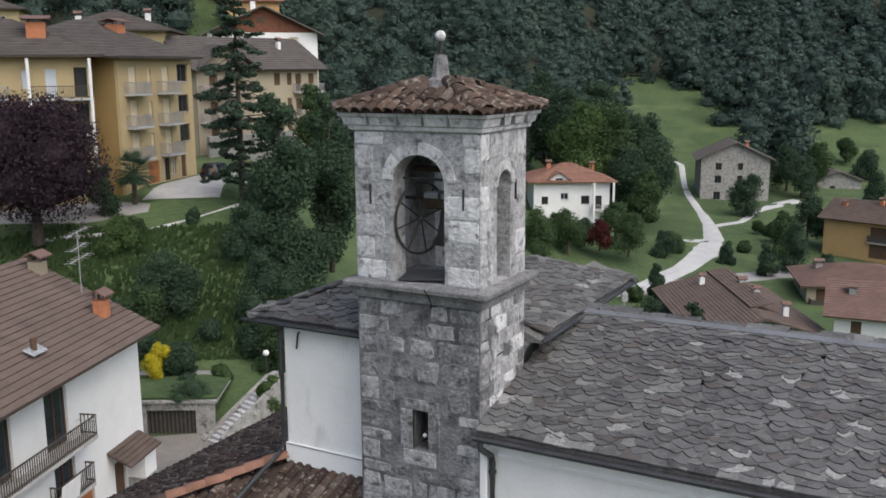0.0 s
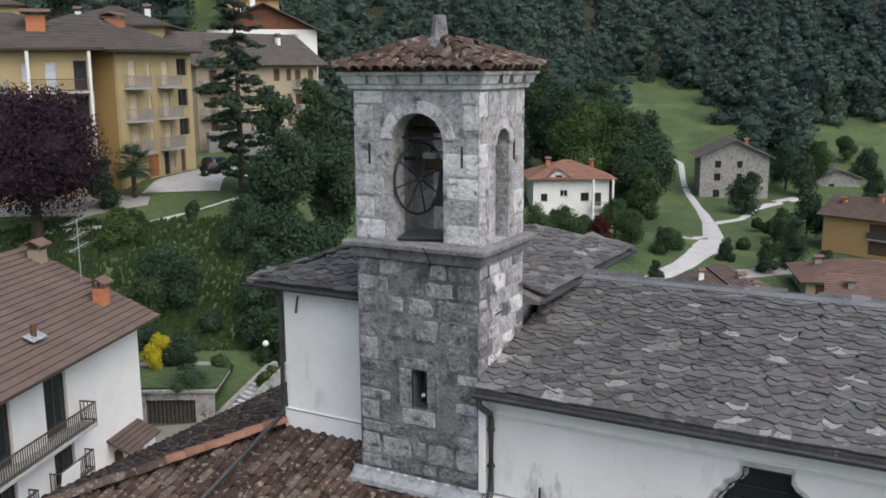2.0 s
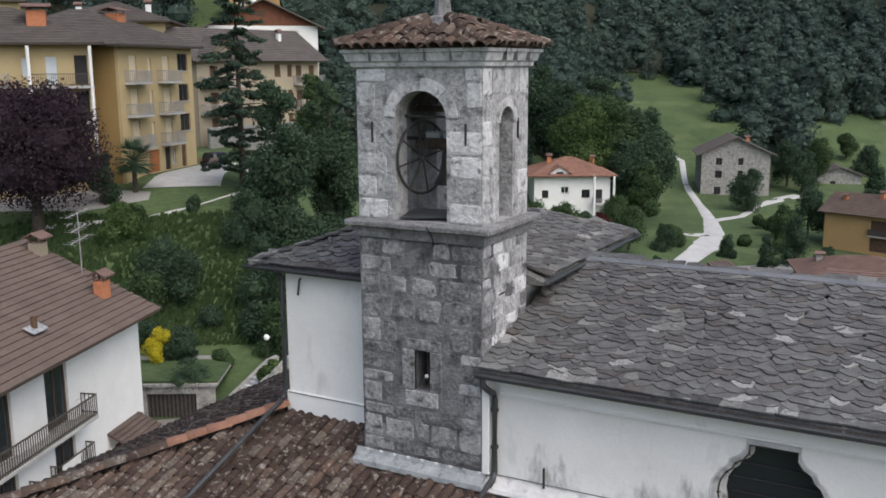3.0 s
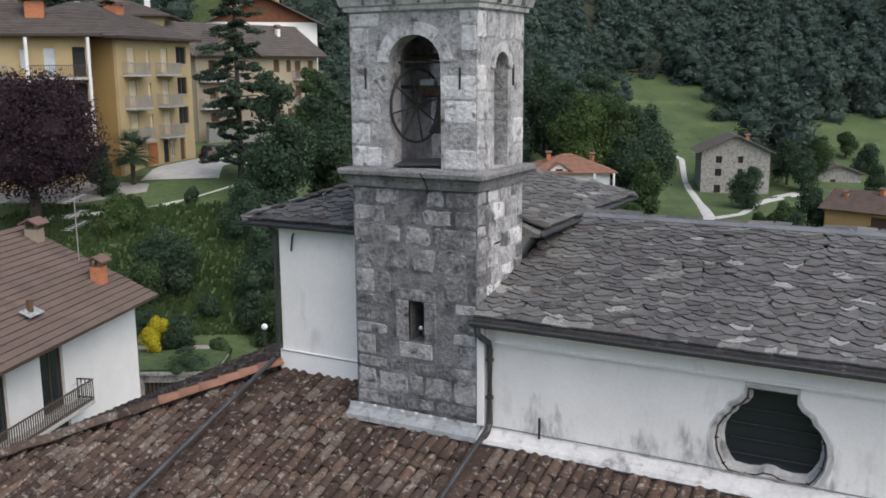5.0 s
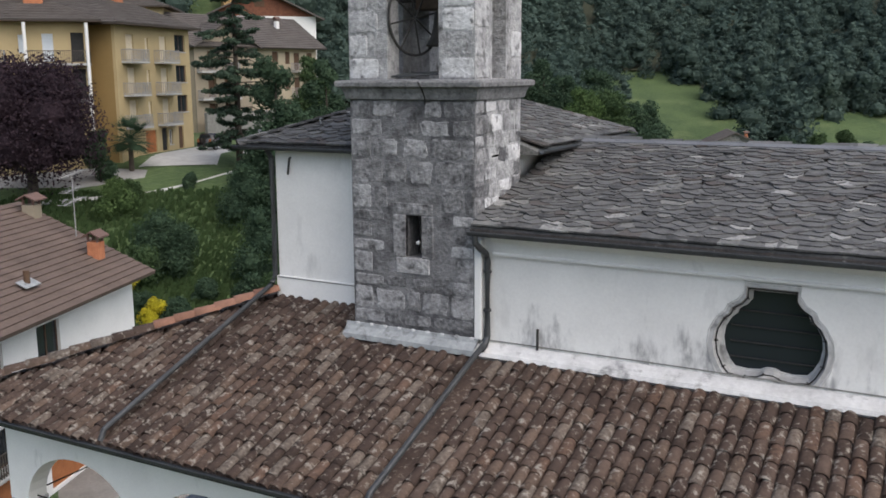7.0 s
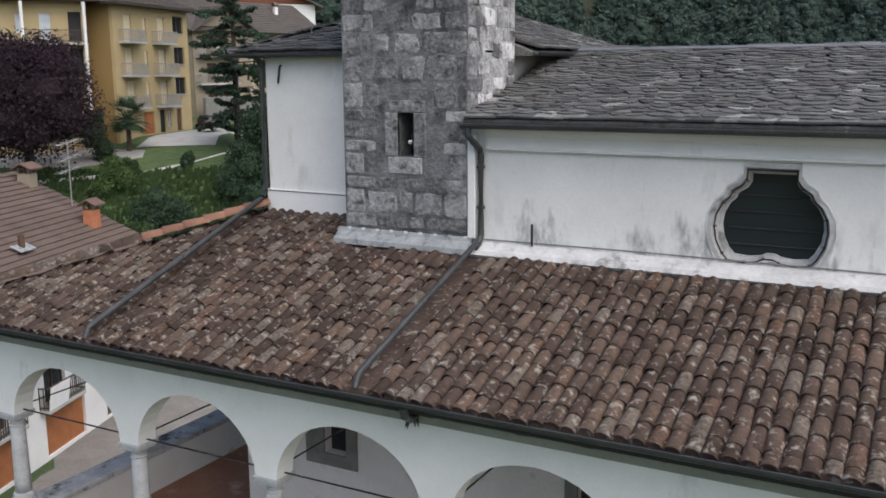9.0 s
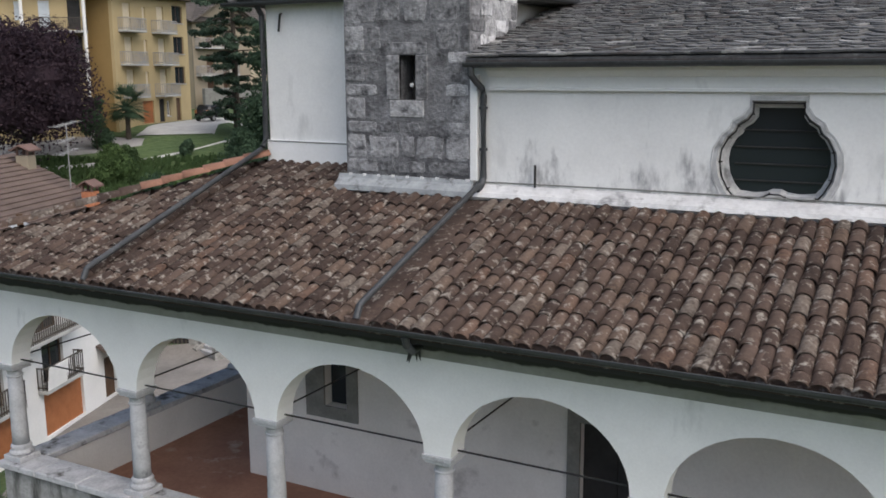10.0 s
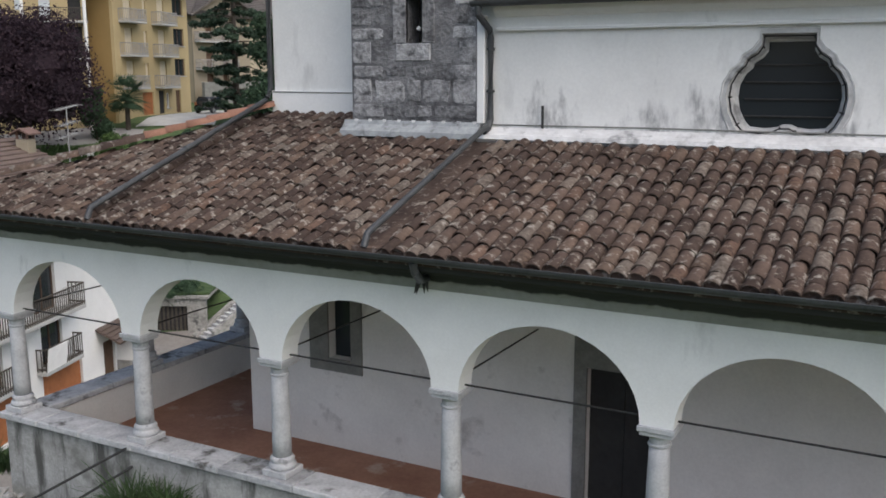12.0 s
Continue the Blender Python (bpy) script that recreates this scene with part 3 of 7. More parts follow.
# slit window surround
for nm, b in (("jamb", (SL0 - 0.23, -0.014, SZ0, SL0, 0.06, SZ1)), ("jamb", (SL1, -0.014, SZ0, SL1 + 0.21, 0.06, SZ1)), ("sill", (SL0 - 0.18, -0.018, 6.76, SL1 + 0.14, 0.06, SZ0 - 0.005)), ("lintel", (SL0 - 0.20, -0.010, SZ1 + 0.005, SL1 + 0.20, 0.06, 7.88))):
    part(nm, boxed(*b, 0.012), STONE, tower)
# added panel behind the slit, shade of the shaft painted near-black
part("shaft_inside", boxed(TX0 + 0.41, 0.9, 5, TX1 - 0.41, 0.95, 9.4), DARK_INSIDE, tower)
bm = bmesh.new()
bmesh.ops.create_uvsphere(bm, u_segments=8, v_segments=6, radius=0.035, matrix=pose(-6.53, 0.12, 7.24))
part("lamp_bulb", bm, PLASTER, tower, "small white bulb in the slit")
# flashing round the foot
bm = bmesh.new()
prism(bm, [(0.0, 5.86), (-0.025, 5.86), (-0.05, 5.80), (-0.17, 5.70), (-0.18, 5.62), (0.0, 5.55)], TX0 - 0.14, TX1 + 0.06)
flash = part("flashing", bm, LEAD, tower, "grey lead flashing at the foot")
for k in range(9):
    part("flashing_tab", boxed(TX0 + 0.05 + k * 0.26, -0.034, 5.80, TX0 + 0.11 + k * 0.26, -0.018, 5.875, 0.004), FILLET, flash, "pale nailed tab")
bm = bmesh.new()
prism(bm, [(NAVE_Y + 0.005, 5.80), (NAVE_Y - 0.06, 5.785), (NAVE_Y - 0.24, 5.70), (NAVE_Y - 0.27, 5.64), (NAVE_Y + 0.005, 5.4)], TX1 + 0.06, NAVE_END)
struct("trim_flashing", bm, FILLET, "whitewashed mortar fillet above the tiles", "moulding")
part("pilaster", boxed(TX1 + 0.0, -0.02, 5.85, TX1 + 0.12, NAVE_Y + 0.02, 7.4, 0.01), PLASTER, tower, "white plastered strip beside the tower")
struct("trim_joint", tubed([(TX1 + 0.14, NAVE_Y - 0.004, 5.83), (-3.0, NAVE_Y - 0.004, 5.84), (0.5, NAVE_Y - 0.004, 5.825), (NAVE_END, NAVE_Y - 0.004, 5.83)], 0.011, 5), SURROUND, "thin dark open joint above the mortar fillet", "joint")
struct("trim_joint_chancel", tubed([(CX0, CY0 - 0.043, 6.26), (TX0, CY0 - 0.043, 6.25)], 0.010, 5), SURROUND, "thin dark open joint above the plinth band", "joint")
struct("vent_pipe", tubed([(-4.46, 0.04, 5.8), (-4.46, 0.04, 6.12)], 0.02), IRON, "thin dark vent pipe on the wall", "pipe")

# ---- the bell with its wheel ----
bell = thing("bell", "dark bronze bell on a headstock with a spoked wheel", "bell")
bm = bmesh.new()
lathe(bm, [(0.0001, 10.86), (0.13, 10.85), (0.17, 10.78), (0.19, 10.6), (0.23, 10.42), (0.30, 10.30), (0.31, 10.27), (0.27, 10.27), (0.2, 10.42), (0.0001, 10.7)], 24, (-6.42, 0.85, 0))
part("bell_body", bm, BRONZE, bell, "", True)
part("headstock", boxed(-6.90, 0.72, 10.82, -6.02, 0.98, 11.06, 0.03), WOOD_DARK, bell)
for x in (-6.82, -6.52):
    part("bracket", boxed(x, 0.66, 11.0, x + 0.26, 1.0, 11.10, 0.015), LEAD, bell, "pale metal strap")
wx, wz, wr = -6.80, 10.70, 0.57
WT = pose(wx, 0.55, 0, 0, 0, -14) @ pose(-wx, -0.55, 0)
bm = bmesh.new()
pts = [(wx, 0.55 + wr * math.cos(2 * math.pi * k / 32), wz + wr * math.sin(2 * math.pi * k / 32)) for k in range(33)]
tube(bm, pts, 0.022, 6, False)
bm.transform(WT)
bell_wheel = part("wheel", bm, IRON, bell, "thin black iron wheel")
for k in range(8):
    a = 2 * math.pi * k / 8 + 0.2
    bm = tubed([(wx, 0.55 + 0.04 * math.cos(a), wz + 0.04 * math.sin(a)), (wx, 0.55 + wr * math.cos(a), wz + wr * math.sin(a))], 0.015, 5)
    bm.transform(WT)
    part("spoke", bm, IRON, bell_wheel)
part("axle", tubed([(-7.3, 0.8, 10.98), (-5.85, 0.8, 10.98)], 0.03), IRON, bell)
beam = thing("belfry_beam", "dark iron tie bar across the belfry arch", "beam")
part("bar", tubed([(-7.1, 0.3, 11.36), (-6.0, 0.3, 11.36)], 0.02), IRON, beam)
part("bar", tubed([(-7.1, 0.9, 11.45), (-6.0, 0.9, 11.45)], 0.05), WOOD_DARK, beam)
bm = boxed(-6.95, 0.05, 0, -6.15, 0.6, 0.03, 0.005)
bm.transform(pose(0, 0, 9.80) @ pose(-6.5, 0.3, 0, 4, -3, 12) @ pose(6.5, -0.3, 0.03))
sheet = part("cover_sheet", bm, GUTTER)
tagged(sheet, "dark sheet lying on the belfry sill", "sheet")

# ---- porch ----
PY, AISLE_Y, AISLE_Z, GROUND_FLOOR = -2.48, -3.33, 4.55, 0.1
COLS = [-12.85, -10.0, -7.33, -4.60, -1.92, 0.78, 3.48, 6.18, 8.9]
SPRING, CROWN = 2.68, 0.95
outline = [(COLS[0] - 0.25, 4.45), (COLS[0] - 0.25, SPRING)]
for a, b in zip(COLS, COLS[1:]):
    c, r = (a + b) / 2, (b - a) / 2 - 0.19
    outline += [(c - r * math.cos(math.pi * k / 18), SPRING + 1.0 * math.sin(math.pi * k / 18)) for k in range(19)]
outline += [(COLS[-1] + 0.1, SPRING), (COLS[-1] + 0.1, 4.45)]
struct("wall_arcade", plate(outline[::-1], [], 0.36, pose(0, PY - 0.18, 0)), PLASTER, "white plastered arcade wall with round arches", "wall")
# the arcade turns the corner and runs back
SIDE = [PY, 0.35, 3.2, 6.0]
outline = [(SIDE[0] + 0.18, 4.45), (SIDE[0] + 0.18, SPRING)]
for a, b in zip(SIDE, SIDE[1:]):
    c, r = (a + b) / 2, (b - a) / 2 - 0.19
    outline += [(c - r * math.cos(math.pi * k / 18), SPRING + 1.0 * math.sin(math.pi * k / 18)) for k in range(19)]
outline += [(6.2, SPRING), (6.2, 4.45)]
struct("wall_arcade_side", plate(outline[::-1], [], 0.36, pose(COLS[0] + 0.18, 0, 0, 0, 0, 90)), PLASTER, "white plastered side arcade wall with arches", "wall")


def column(x, y):
    c = thing("column", "grey stone porch column with moulded base and capital", "column", "porch columns", m=pose(x, y, 0))
    part("plinth", boxed(-0.21, -0.21, 0.95, 0.21, 0.21, 1.05, 0.012), COLUMN, c)
    bm = bmesh.new()
    lathe(bm, [(0.19, 1.05), (0.205, 1.08), (0.19, 1.12), (0.165, 1.13), (0.165, 1.16), (0.18, 1.18), (0.165, 1.21), (0.145, 1.23)], 24)
    part("base", bm, COLUMN, c, "", True)
    bm = bmesh.new()
    lathe(bm, [(0.138, 1.22), (0.137, 1.5), (0.13, 2.0), (0.118, 2.42)], 24)
    part("shaft", bm, COLUMN, c, "", True)
    bm = bmesh.new()
    lathe(bm, [(0.118, 2.42), (0.135, 2.43), (0.135, 2.45), (0.118, 2.46), (0.118, 2.52), (0.15, 2.56), (0.165, 2.58)], 24)
    box(bm, -0.19, -0.19, 2.575, 0.19, 0.19, 2.63, 0.006)
    box(bm, -0.215, -0.215, 2.625, 0.215, 0.215, 2.69, 0.008)
    part("capital", bm, COLUMN, c)
    return c


col = column(COLS[0], PY)
for x in COLS[1:]:
    copy_thing(col, pose(x, PY, 0))
for y in SIDE[1:]:
    copy_thing(col, pose(COLS[0], y, 0))
for k, (a, b) in enumerate(zip(COLS, COLS[1:])):
    struct("tie_rod", tubed([(a, PY, 2.74), (b, PY, 2.74)], 0.013, 6), IRON, "thin black iron tie rod across a porch arch", "tie rod")
for k in range(0, 6):
    struct("tie_rod", tubed([(COLS[k], PY, 2.74), (COLS[k], 0.35, 2.74)], 0.013, 6), IRON, "thin black iron tie rod across the porch", "tie rod")
for a, b in zip(SIDE, SIDE[1:]):
    struct("tie_rod", tubed([(COLS[0], a, 2.74), (COLS[0], b, 2.74)], 0.013, 6), IRON, "thin black iron tie rod across a porch arch", "tie rod")

struct("floor_porch", boxed(COLS[0], PY, -0.2, NAVE_END, 0.36, GROUND_FLOOR), TERRACOTTA, "worn terracotta porch floor", "floor")
struct("floor_porch_side", boxed(COLS[0], 0.36, -0.2, -10.2, 7.5, GROUND_FLOOR), TERRACOTTA, "worn terracotta porch floor", "floor")
struct("wall_porch", plate(rect(-10.25, -0.2, NAVE_END, 5.2), [rect(-8.49, 1.72, -8.02, 2.98), rect(-3.79, 0.05, -2.70, 2.26)], 0.3, pose(0, 0.35, 0)), PORCH_PLASTER, "grubby white inner porch wall", "wall")
struct("wall_porch_side", boxed(-10.25, 0.65, -0.2, -9.95, 7.5, 5.2), PORCH_PLASTER, "grubby white inner porch wall", "wall")
struct("ceiling_porch", boxed(COLS[0] + 0.18, PY + 0.18, 4.3, NAVE_END, 0.34, 4.4), PORCH_PLASTER, "plain white porch ceiling", "ceiling")
struct("ceiling_porch_side", boxed(COLS[0] + 0.18, 0.36, 4.3, -10.26, 7.5, 4.4), PORCH_PLASTER, "plain white porch ceiling", "ceiling")
w = tagged(new("window_2"), "small dark porch window in a grey stone surround", "window", "", "structure")
part("surround", plate(rect(-8.88, 1.50, -7.80, 3.2), [rect(-8.49, 1.72, -8.02, 2.98)], 0.04, pose(0, 0.315, 0)), SURROUND, w)
part("pane", boxed(-8.49, 0.55, 1.72, -8.02, 0.57, 2.98), WINDOW, w)
d = tagged(new("door_1"), "dark wooden church door in a grey stone surround", "door", "", "structure")
part("surround", plate([(-3.99, 0.1), (-3.79, 0.1), (-3.79, 2.26), (-2.70, 2.26), (-2.70, 0.1), (-2.52, 0.1), (-2.52, 2.72), (-3.99, 2.72)], [], 0.06, pose(0, 0.305, 0)), SURROUND, d)
part("leaf", boxed(-3.79, 0.5, 0.1, -3.25, 0.56, 2.26, 0.006), DARK_INSIDE, d)
part("leaf", boxed(-3.24, 0.5, 0.1, -2.70, 0.56, 2.26, 0.006), DARK_INSIDE, d)
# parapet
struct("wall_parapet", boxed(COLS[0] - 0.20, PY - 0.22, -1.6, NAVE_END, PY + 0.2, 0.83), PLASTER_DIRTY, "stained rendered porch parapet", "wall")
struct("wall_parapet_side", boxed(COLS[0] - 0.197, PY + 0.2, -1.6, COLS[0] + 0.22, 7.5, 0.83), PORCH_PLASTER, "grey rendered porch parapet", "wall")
coping = tagged(new("coping"), "grey stone coping slabs on the parapet", "coping", "", "structure")
random.seed(3)
x = COLS[0] - 0.27
while x < 6:
    l = random.uniform(0.8, 1.35)
    part("coping_slab", boxed(x, PY - 0.30, 0.835 + random.uniform(0, 0.008), x + l - 0.012, PY + 0.27, 0.95, 0.015), COPING, coping)
    x += l
y = PY + 0.28
while y < 7:
    l = random.uniform(0.9, 1.5)
    part("coping_slab", boxed(COLS[0] - 0.27, y, 0.835, COLS[0] + 0.27, y + l - 0.012, 0.945 + random.uniform(0, 0.01), 0.015), COPING, coping)
    y += l

# aisle roof over the porch: front slope and the side slope round the corner
AX0 = -13.75
TOPZ = 6.05
SLOPE = (5.66 - AISLE_Z) / (0.0 - AISLE_Y)
bm = bmesh.new()


def aisle_z(y):
    return AISLE_Z + SLOPE * (y - AISLE_Y)


v = [bm.verts.new(p) for p in ((AX0, AISLE_Y, AISLE_Z), (NAVE_END + 0.3, AISLE_Y, AISLE_Z), (NAVE_END + 0.3, NAVE_Y, aisle_z(NAVE_Y)), (CX0, NAVE_Y, aisle_z(NAVE_Y)), (CX0, CY0, aisle_z(CY0)))]
v2 = [bm.verts.new((CX0, 7.6, aisle_z(CY0))), bm.verts.new((AX0, 7.6, AISLE_Z))]
m2 = bm.verts.new((TX1, CY0, aisle_z(CY0)))
m3 = bm.verts.new((TX1, NAVE_Y, aisle_z(NAVE_Y)))
bm.faces.new((v[0], v[1], v[2], m3, m2, v[4]))
bm.faces.new((v[0], v[4], v2[0], v2[1]))
bm.verts.remove(v[3])
r = bmesh.ops.extrude_face_region(bm, geom=bm.faces[:])
bmesh.ops.translate(bm, vec=(0, 0, -0.12), verts=[q for q in r["geom"] if isinstance(q, bmesh.types.BMVert)])
bmesh.ops.recalc_face_normals(bm, faces=bm.faces[:])
bmesh.ops.translate(bm, vec=(0, 0, -0.035), verts=bm.verts[:])
aisle_roof = struct("roof_porch", bm, TILE, "old clay pantile roof over the porch, mossy brown", "roof")
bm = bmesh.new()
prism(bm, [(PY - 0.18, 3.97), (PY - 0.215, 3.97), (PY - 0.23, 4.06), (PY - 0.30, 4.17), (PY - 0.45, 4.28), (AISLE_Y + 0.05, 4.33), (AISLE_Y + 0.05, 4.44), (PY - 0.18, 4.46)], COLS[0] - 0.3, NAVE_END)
struct("trim_soffit", bm, COVE, "eaves cove, dark above a ragged edge", "moulding")
g = thing("porch_gutter", "dark metal gutter along the tiled porch eaves", "gutter")
part("trough", gutter("trough", (AX0, AISLE_Y - 0.09, AISLE_Z - 0.02), (NAVE_END, AISLE_Y - 0.09, AISLE_Z - 0.02), 0.085), GUTTER, g)
part("trough", gutter("trough", (AX0 - 0.09, 7.5, AISLE_Z - 0.02), (AX0 - 0.09, AISLE_Y - 0.1, AISLE_Z - 0.02), 0.085), GUTTER, g)
part("spout_pipe", tubed([(-4.60, AISLE_Y - 0.09, AISLE_Z - 0.1), (-4.60, AISLE_Y - 0.05, AISLE_Z - 0.22), (-4.70, AISLE_Y + 0.25, AISLE_Z - 0.38), (-4.78, PY - 0.30, AISLE_Z - 0.42)], 0.05, 10), GUTTER, g)
for a, b in (((-9.89, 0.62, 6.03), (-9.95, -3.30, 4.62)), ((-5.28, -0.10, 5.72), (-5.30, -3.30, 4.62))):
    p = thing("roof_pipe", "dark metal rainwater pipe lying on the clay tiles", "pipe", "roof pipes")
    a, b = Vector(a), Vector(b)
    lift = Vector((0, 0, 0.09))
    part("pipe", tubed([a + lift, b + lift + Vector((0, 0.08, 0.03)), b + lift + Vector((0, 0.01, 0.0)), b + Vector((0, -0.07, -0.06))], 0.043, 10), GUTTER, p)
    part("pipe_collar", tubed([a.lerp(b, 0.5) + lift, a.lerp(b, 0.51) + lift], 0.052, 10), GUTTER, p)

# ---- houses ----
def paint(name, rgb, k=0.82):
    return material(name, tuple(c * k for c in rgb), rgb, 0.5, 0.9, 0.1, 12, stain=tuple(c * 0.7 for c in rgb), stain_scale=0.5, stain_amount=-0.05, stain_stretch=(1.5, 1.5, 0.4))


WHITE_WALL = paint("white_house_paint", (0.78, 0.78, 0.77))
YELLOW_WALL = paint("yellow_paint", (0.443, 0.353, 0.197))
OCHRE_WALL = paint("ochre_paint", (0.279, 0.193, 0.082))
CREAM_WALL = paint("cream_paint", (0.377, 0.328, 0.238))
TAN_WALL = paint("tan_paint_and_bay_shade", (0.295, 0.254, 0.189))
ORANGE_WALL = paint("orange_paint", (0.451, 0.295, 0.131))
RUBBLE = material("rubble_wall", (0.14, 0.14, 0.13), (0.42, 0.41, 0.39), 1.8, 0.95, 0.9, 6, stain=(0.10, 0.10, 0.10), stain_scale=2.0, stain_amount=0.06, bump_distance=0.08)
ROOF_BROWN = material("brown_roof_tiles", (0.072, 0.053, 0.044), (0.136, 0.100, 0.084), 0.8, 0.85, 0.3, 8, island=0.35, vary=0.1)
ROOF_GREY = material("grey_brown_roof_tiles", (0.068, 0.059, 0.054), (0.123, 0.109, 0.100), 0.8, 0.85, 0.3, 8, island=0.35)
ROOF_RED = material("red_roof_tiles", (0.15, 0.078, 0.057), (0.28, 0.155, 0.115), 1.2, 0.85, 0.3, 8, island=0.4)
ROOF_RUST = material("rust_roof_tiles", (0.105, 0.066, 0.055), (0.18, 0.115, 0.097), 0.8, 0.85, 0.3, 8, island=0.3)
SHUTTER_BROWN = material("brown_shutter", (0.06, 0.035, 0.022), (0.13, 0.08, 0.05), 3, 0.8, 0.2, 20)
SHUTTER_PALE = material("pale_roller_shutter", (0.50, 0.43, 0.30), (0.62, 0.55, 0.42), 3, 0.8, 0.1, 20)
SHUTTER_BLUE = material("pale_blue_shutter", (0.42, 0.47, 0.52), (0.55, 0.60, 0.64), 3, 0.8, 0.1, 20)
CLADDING = material("reddish_timber", (0.10, 0.04, 0.025), (0.20, 0.085, 0.05), 2, 0.85, 0.3, 20)
ORANGE_DOOR = material("orange_brown_door", (0.25, 0.09, 0.035), (0.38, 0.15, 0.06), 2, 0.7, 0.1, 15)
BRICK = material("orange_brick", (0.33, 0.12, 0.06), (0.50, 0.21, 0.11), 4, 0.9, 0.4, 30)
RAILING = material("grey_railing", (0.22, 0.22, 0.22), (0.36, 0.36, 0.36), 4, 0.6, 0.1, 20)
RAIL_DARK = material("dark_railing", (0.045, 0.04, 0.035), (0.10, 0.085, 0.07), 4, 0.7, 0.1, 20)
FRAME_WHITE = material("white_frame", (0.66, 0.66, 0.65), (0.78, 0.78, 0.77), 2, 0.7, 0.0, 20)


def roof_slab(a, b, c, d, thick=0.16, course=0.42):
    """Tiled slope: eaves a-b, ridge d-c; one sheet whose courses step over each other."""
    bm = bmesh.new()
    a, b, c, d = (Vector(p) for p in (a, b, c, d))
    n = max(3, round((d - a).length / course))
    up = (b - a).cross(d - a).normalized()
    if up.z < 0:
        up = -up
    prof = [(0.0, -thick)]
    for i in range(n):
        prof += [(i / n, 0.06), ((i + 0.98) / n, 0.0)]
    prof += [(1.0, 0.0), (1.0, -thick)]
    cols = max(2, int((b - a).length / 1.2))
    rows = []
    for f, h in prof:
        p, q = a.lerp(d, f), b.lerp(c, f)
        rows.append([bm.verts.new(p.lerp(q, k / cols) + up * (h + (0.012 * math.sin(k * 12.9 + f * 78.2) if h > -0.01 else 0))) for k in range(cols + 1)])
    for r, q in zip(rows, rows[1:] + rows[:1]):
        for k in range(cols):
            bm.faces.new((r[k], r[k + 1], q[k + 1], q[k]))
    bm.faces.new([r[0] for r in rows][::-1])
    bm.faces.new([r[-1] for r in rows])
    bmesh.ops.recalc_face_normals(bm, faces=bm.faces[:])
    return bm


def chimney(parent, x, y, z, s=0.6, h=1.3, mat_=None, cap_mat=None):
    c = part("chimney", boxed(x - s / 2, y - s / 2, z - 1.0, x + s / 2, y + s / 2, z + h, 0.02), mat_ or BRICK, parent, "")
    bm = bmesh.new()
    prism(bm, [(y - s * 0.8, z + h + 0.22), (y, z + h + 0.5), (y + s * 0.8, z + h + 0.22), (y + s * 0.8, z + h + 0.30), (y, z + h + 0.58), (y - s * 0.8, z + h + 0.30)], x - s * 0.8, x + s * 0.8)
    for dx in (-0.4, 0.4):
        for dy in (-0.4, 0.4):
            box(bm, x + dx * s - 0.05, y + dy * s - 0.05, z + h - 0.02, x + dx * s + 0.05, y + dy * s + 0.05, z + h + 0.42)
    part("chimney_cap", bm, cap_mat or ROOF_RUST, c)
    return c


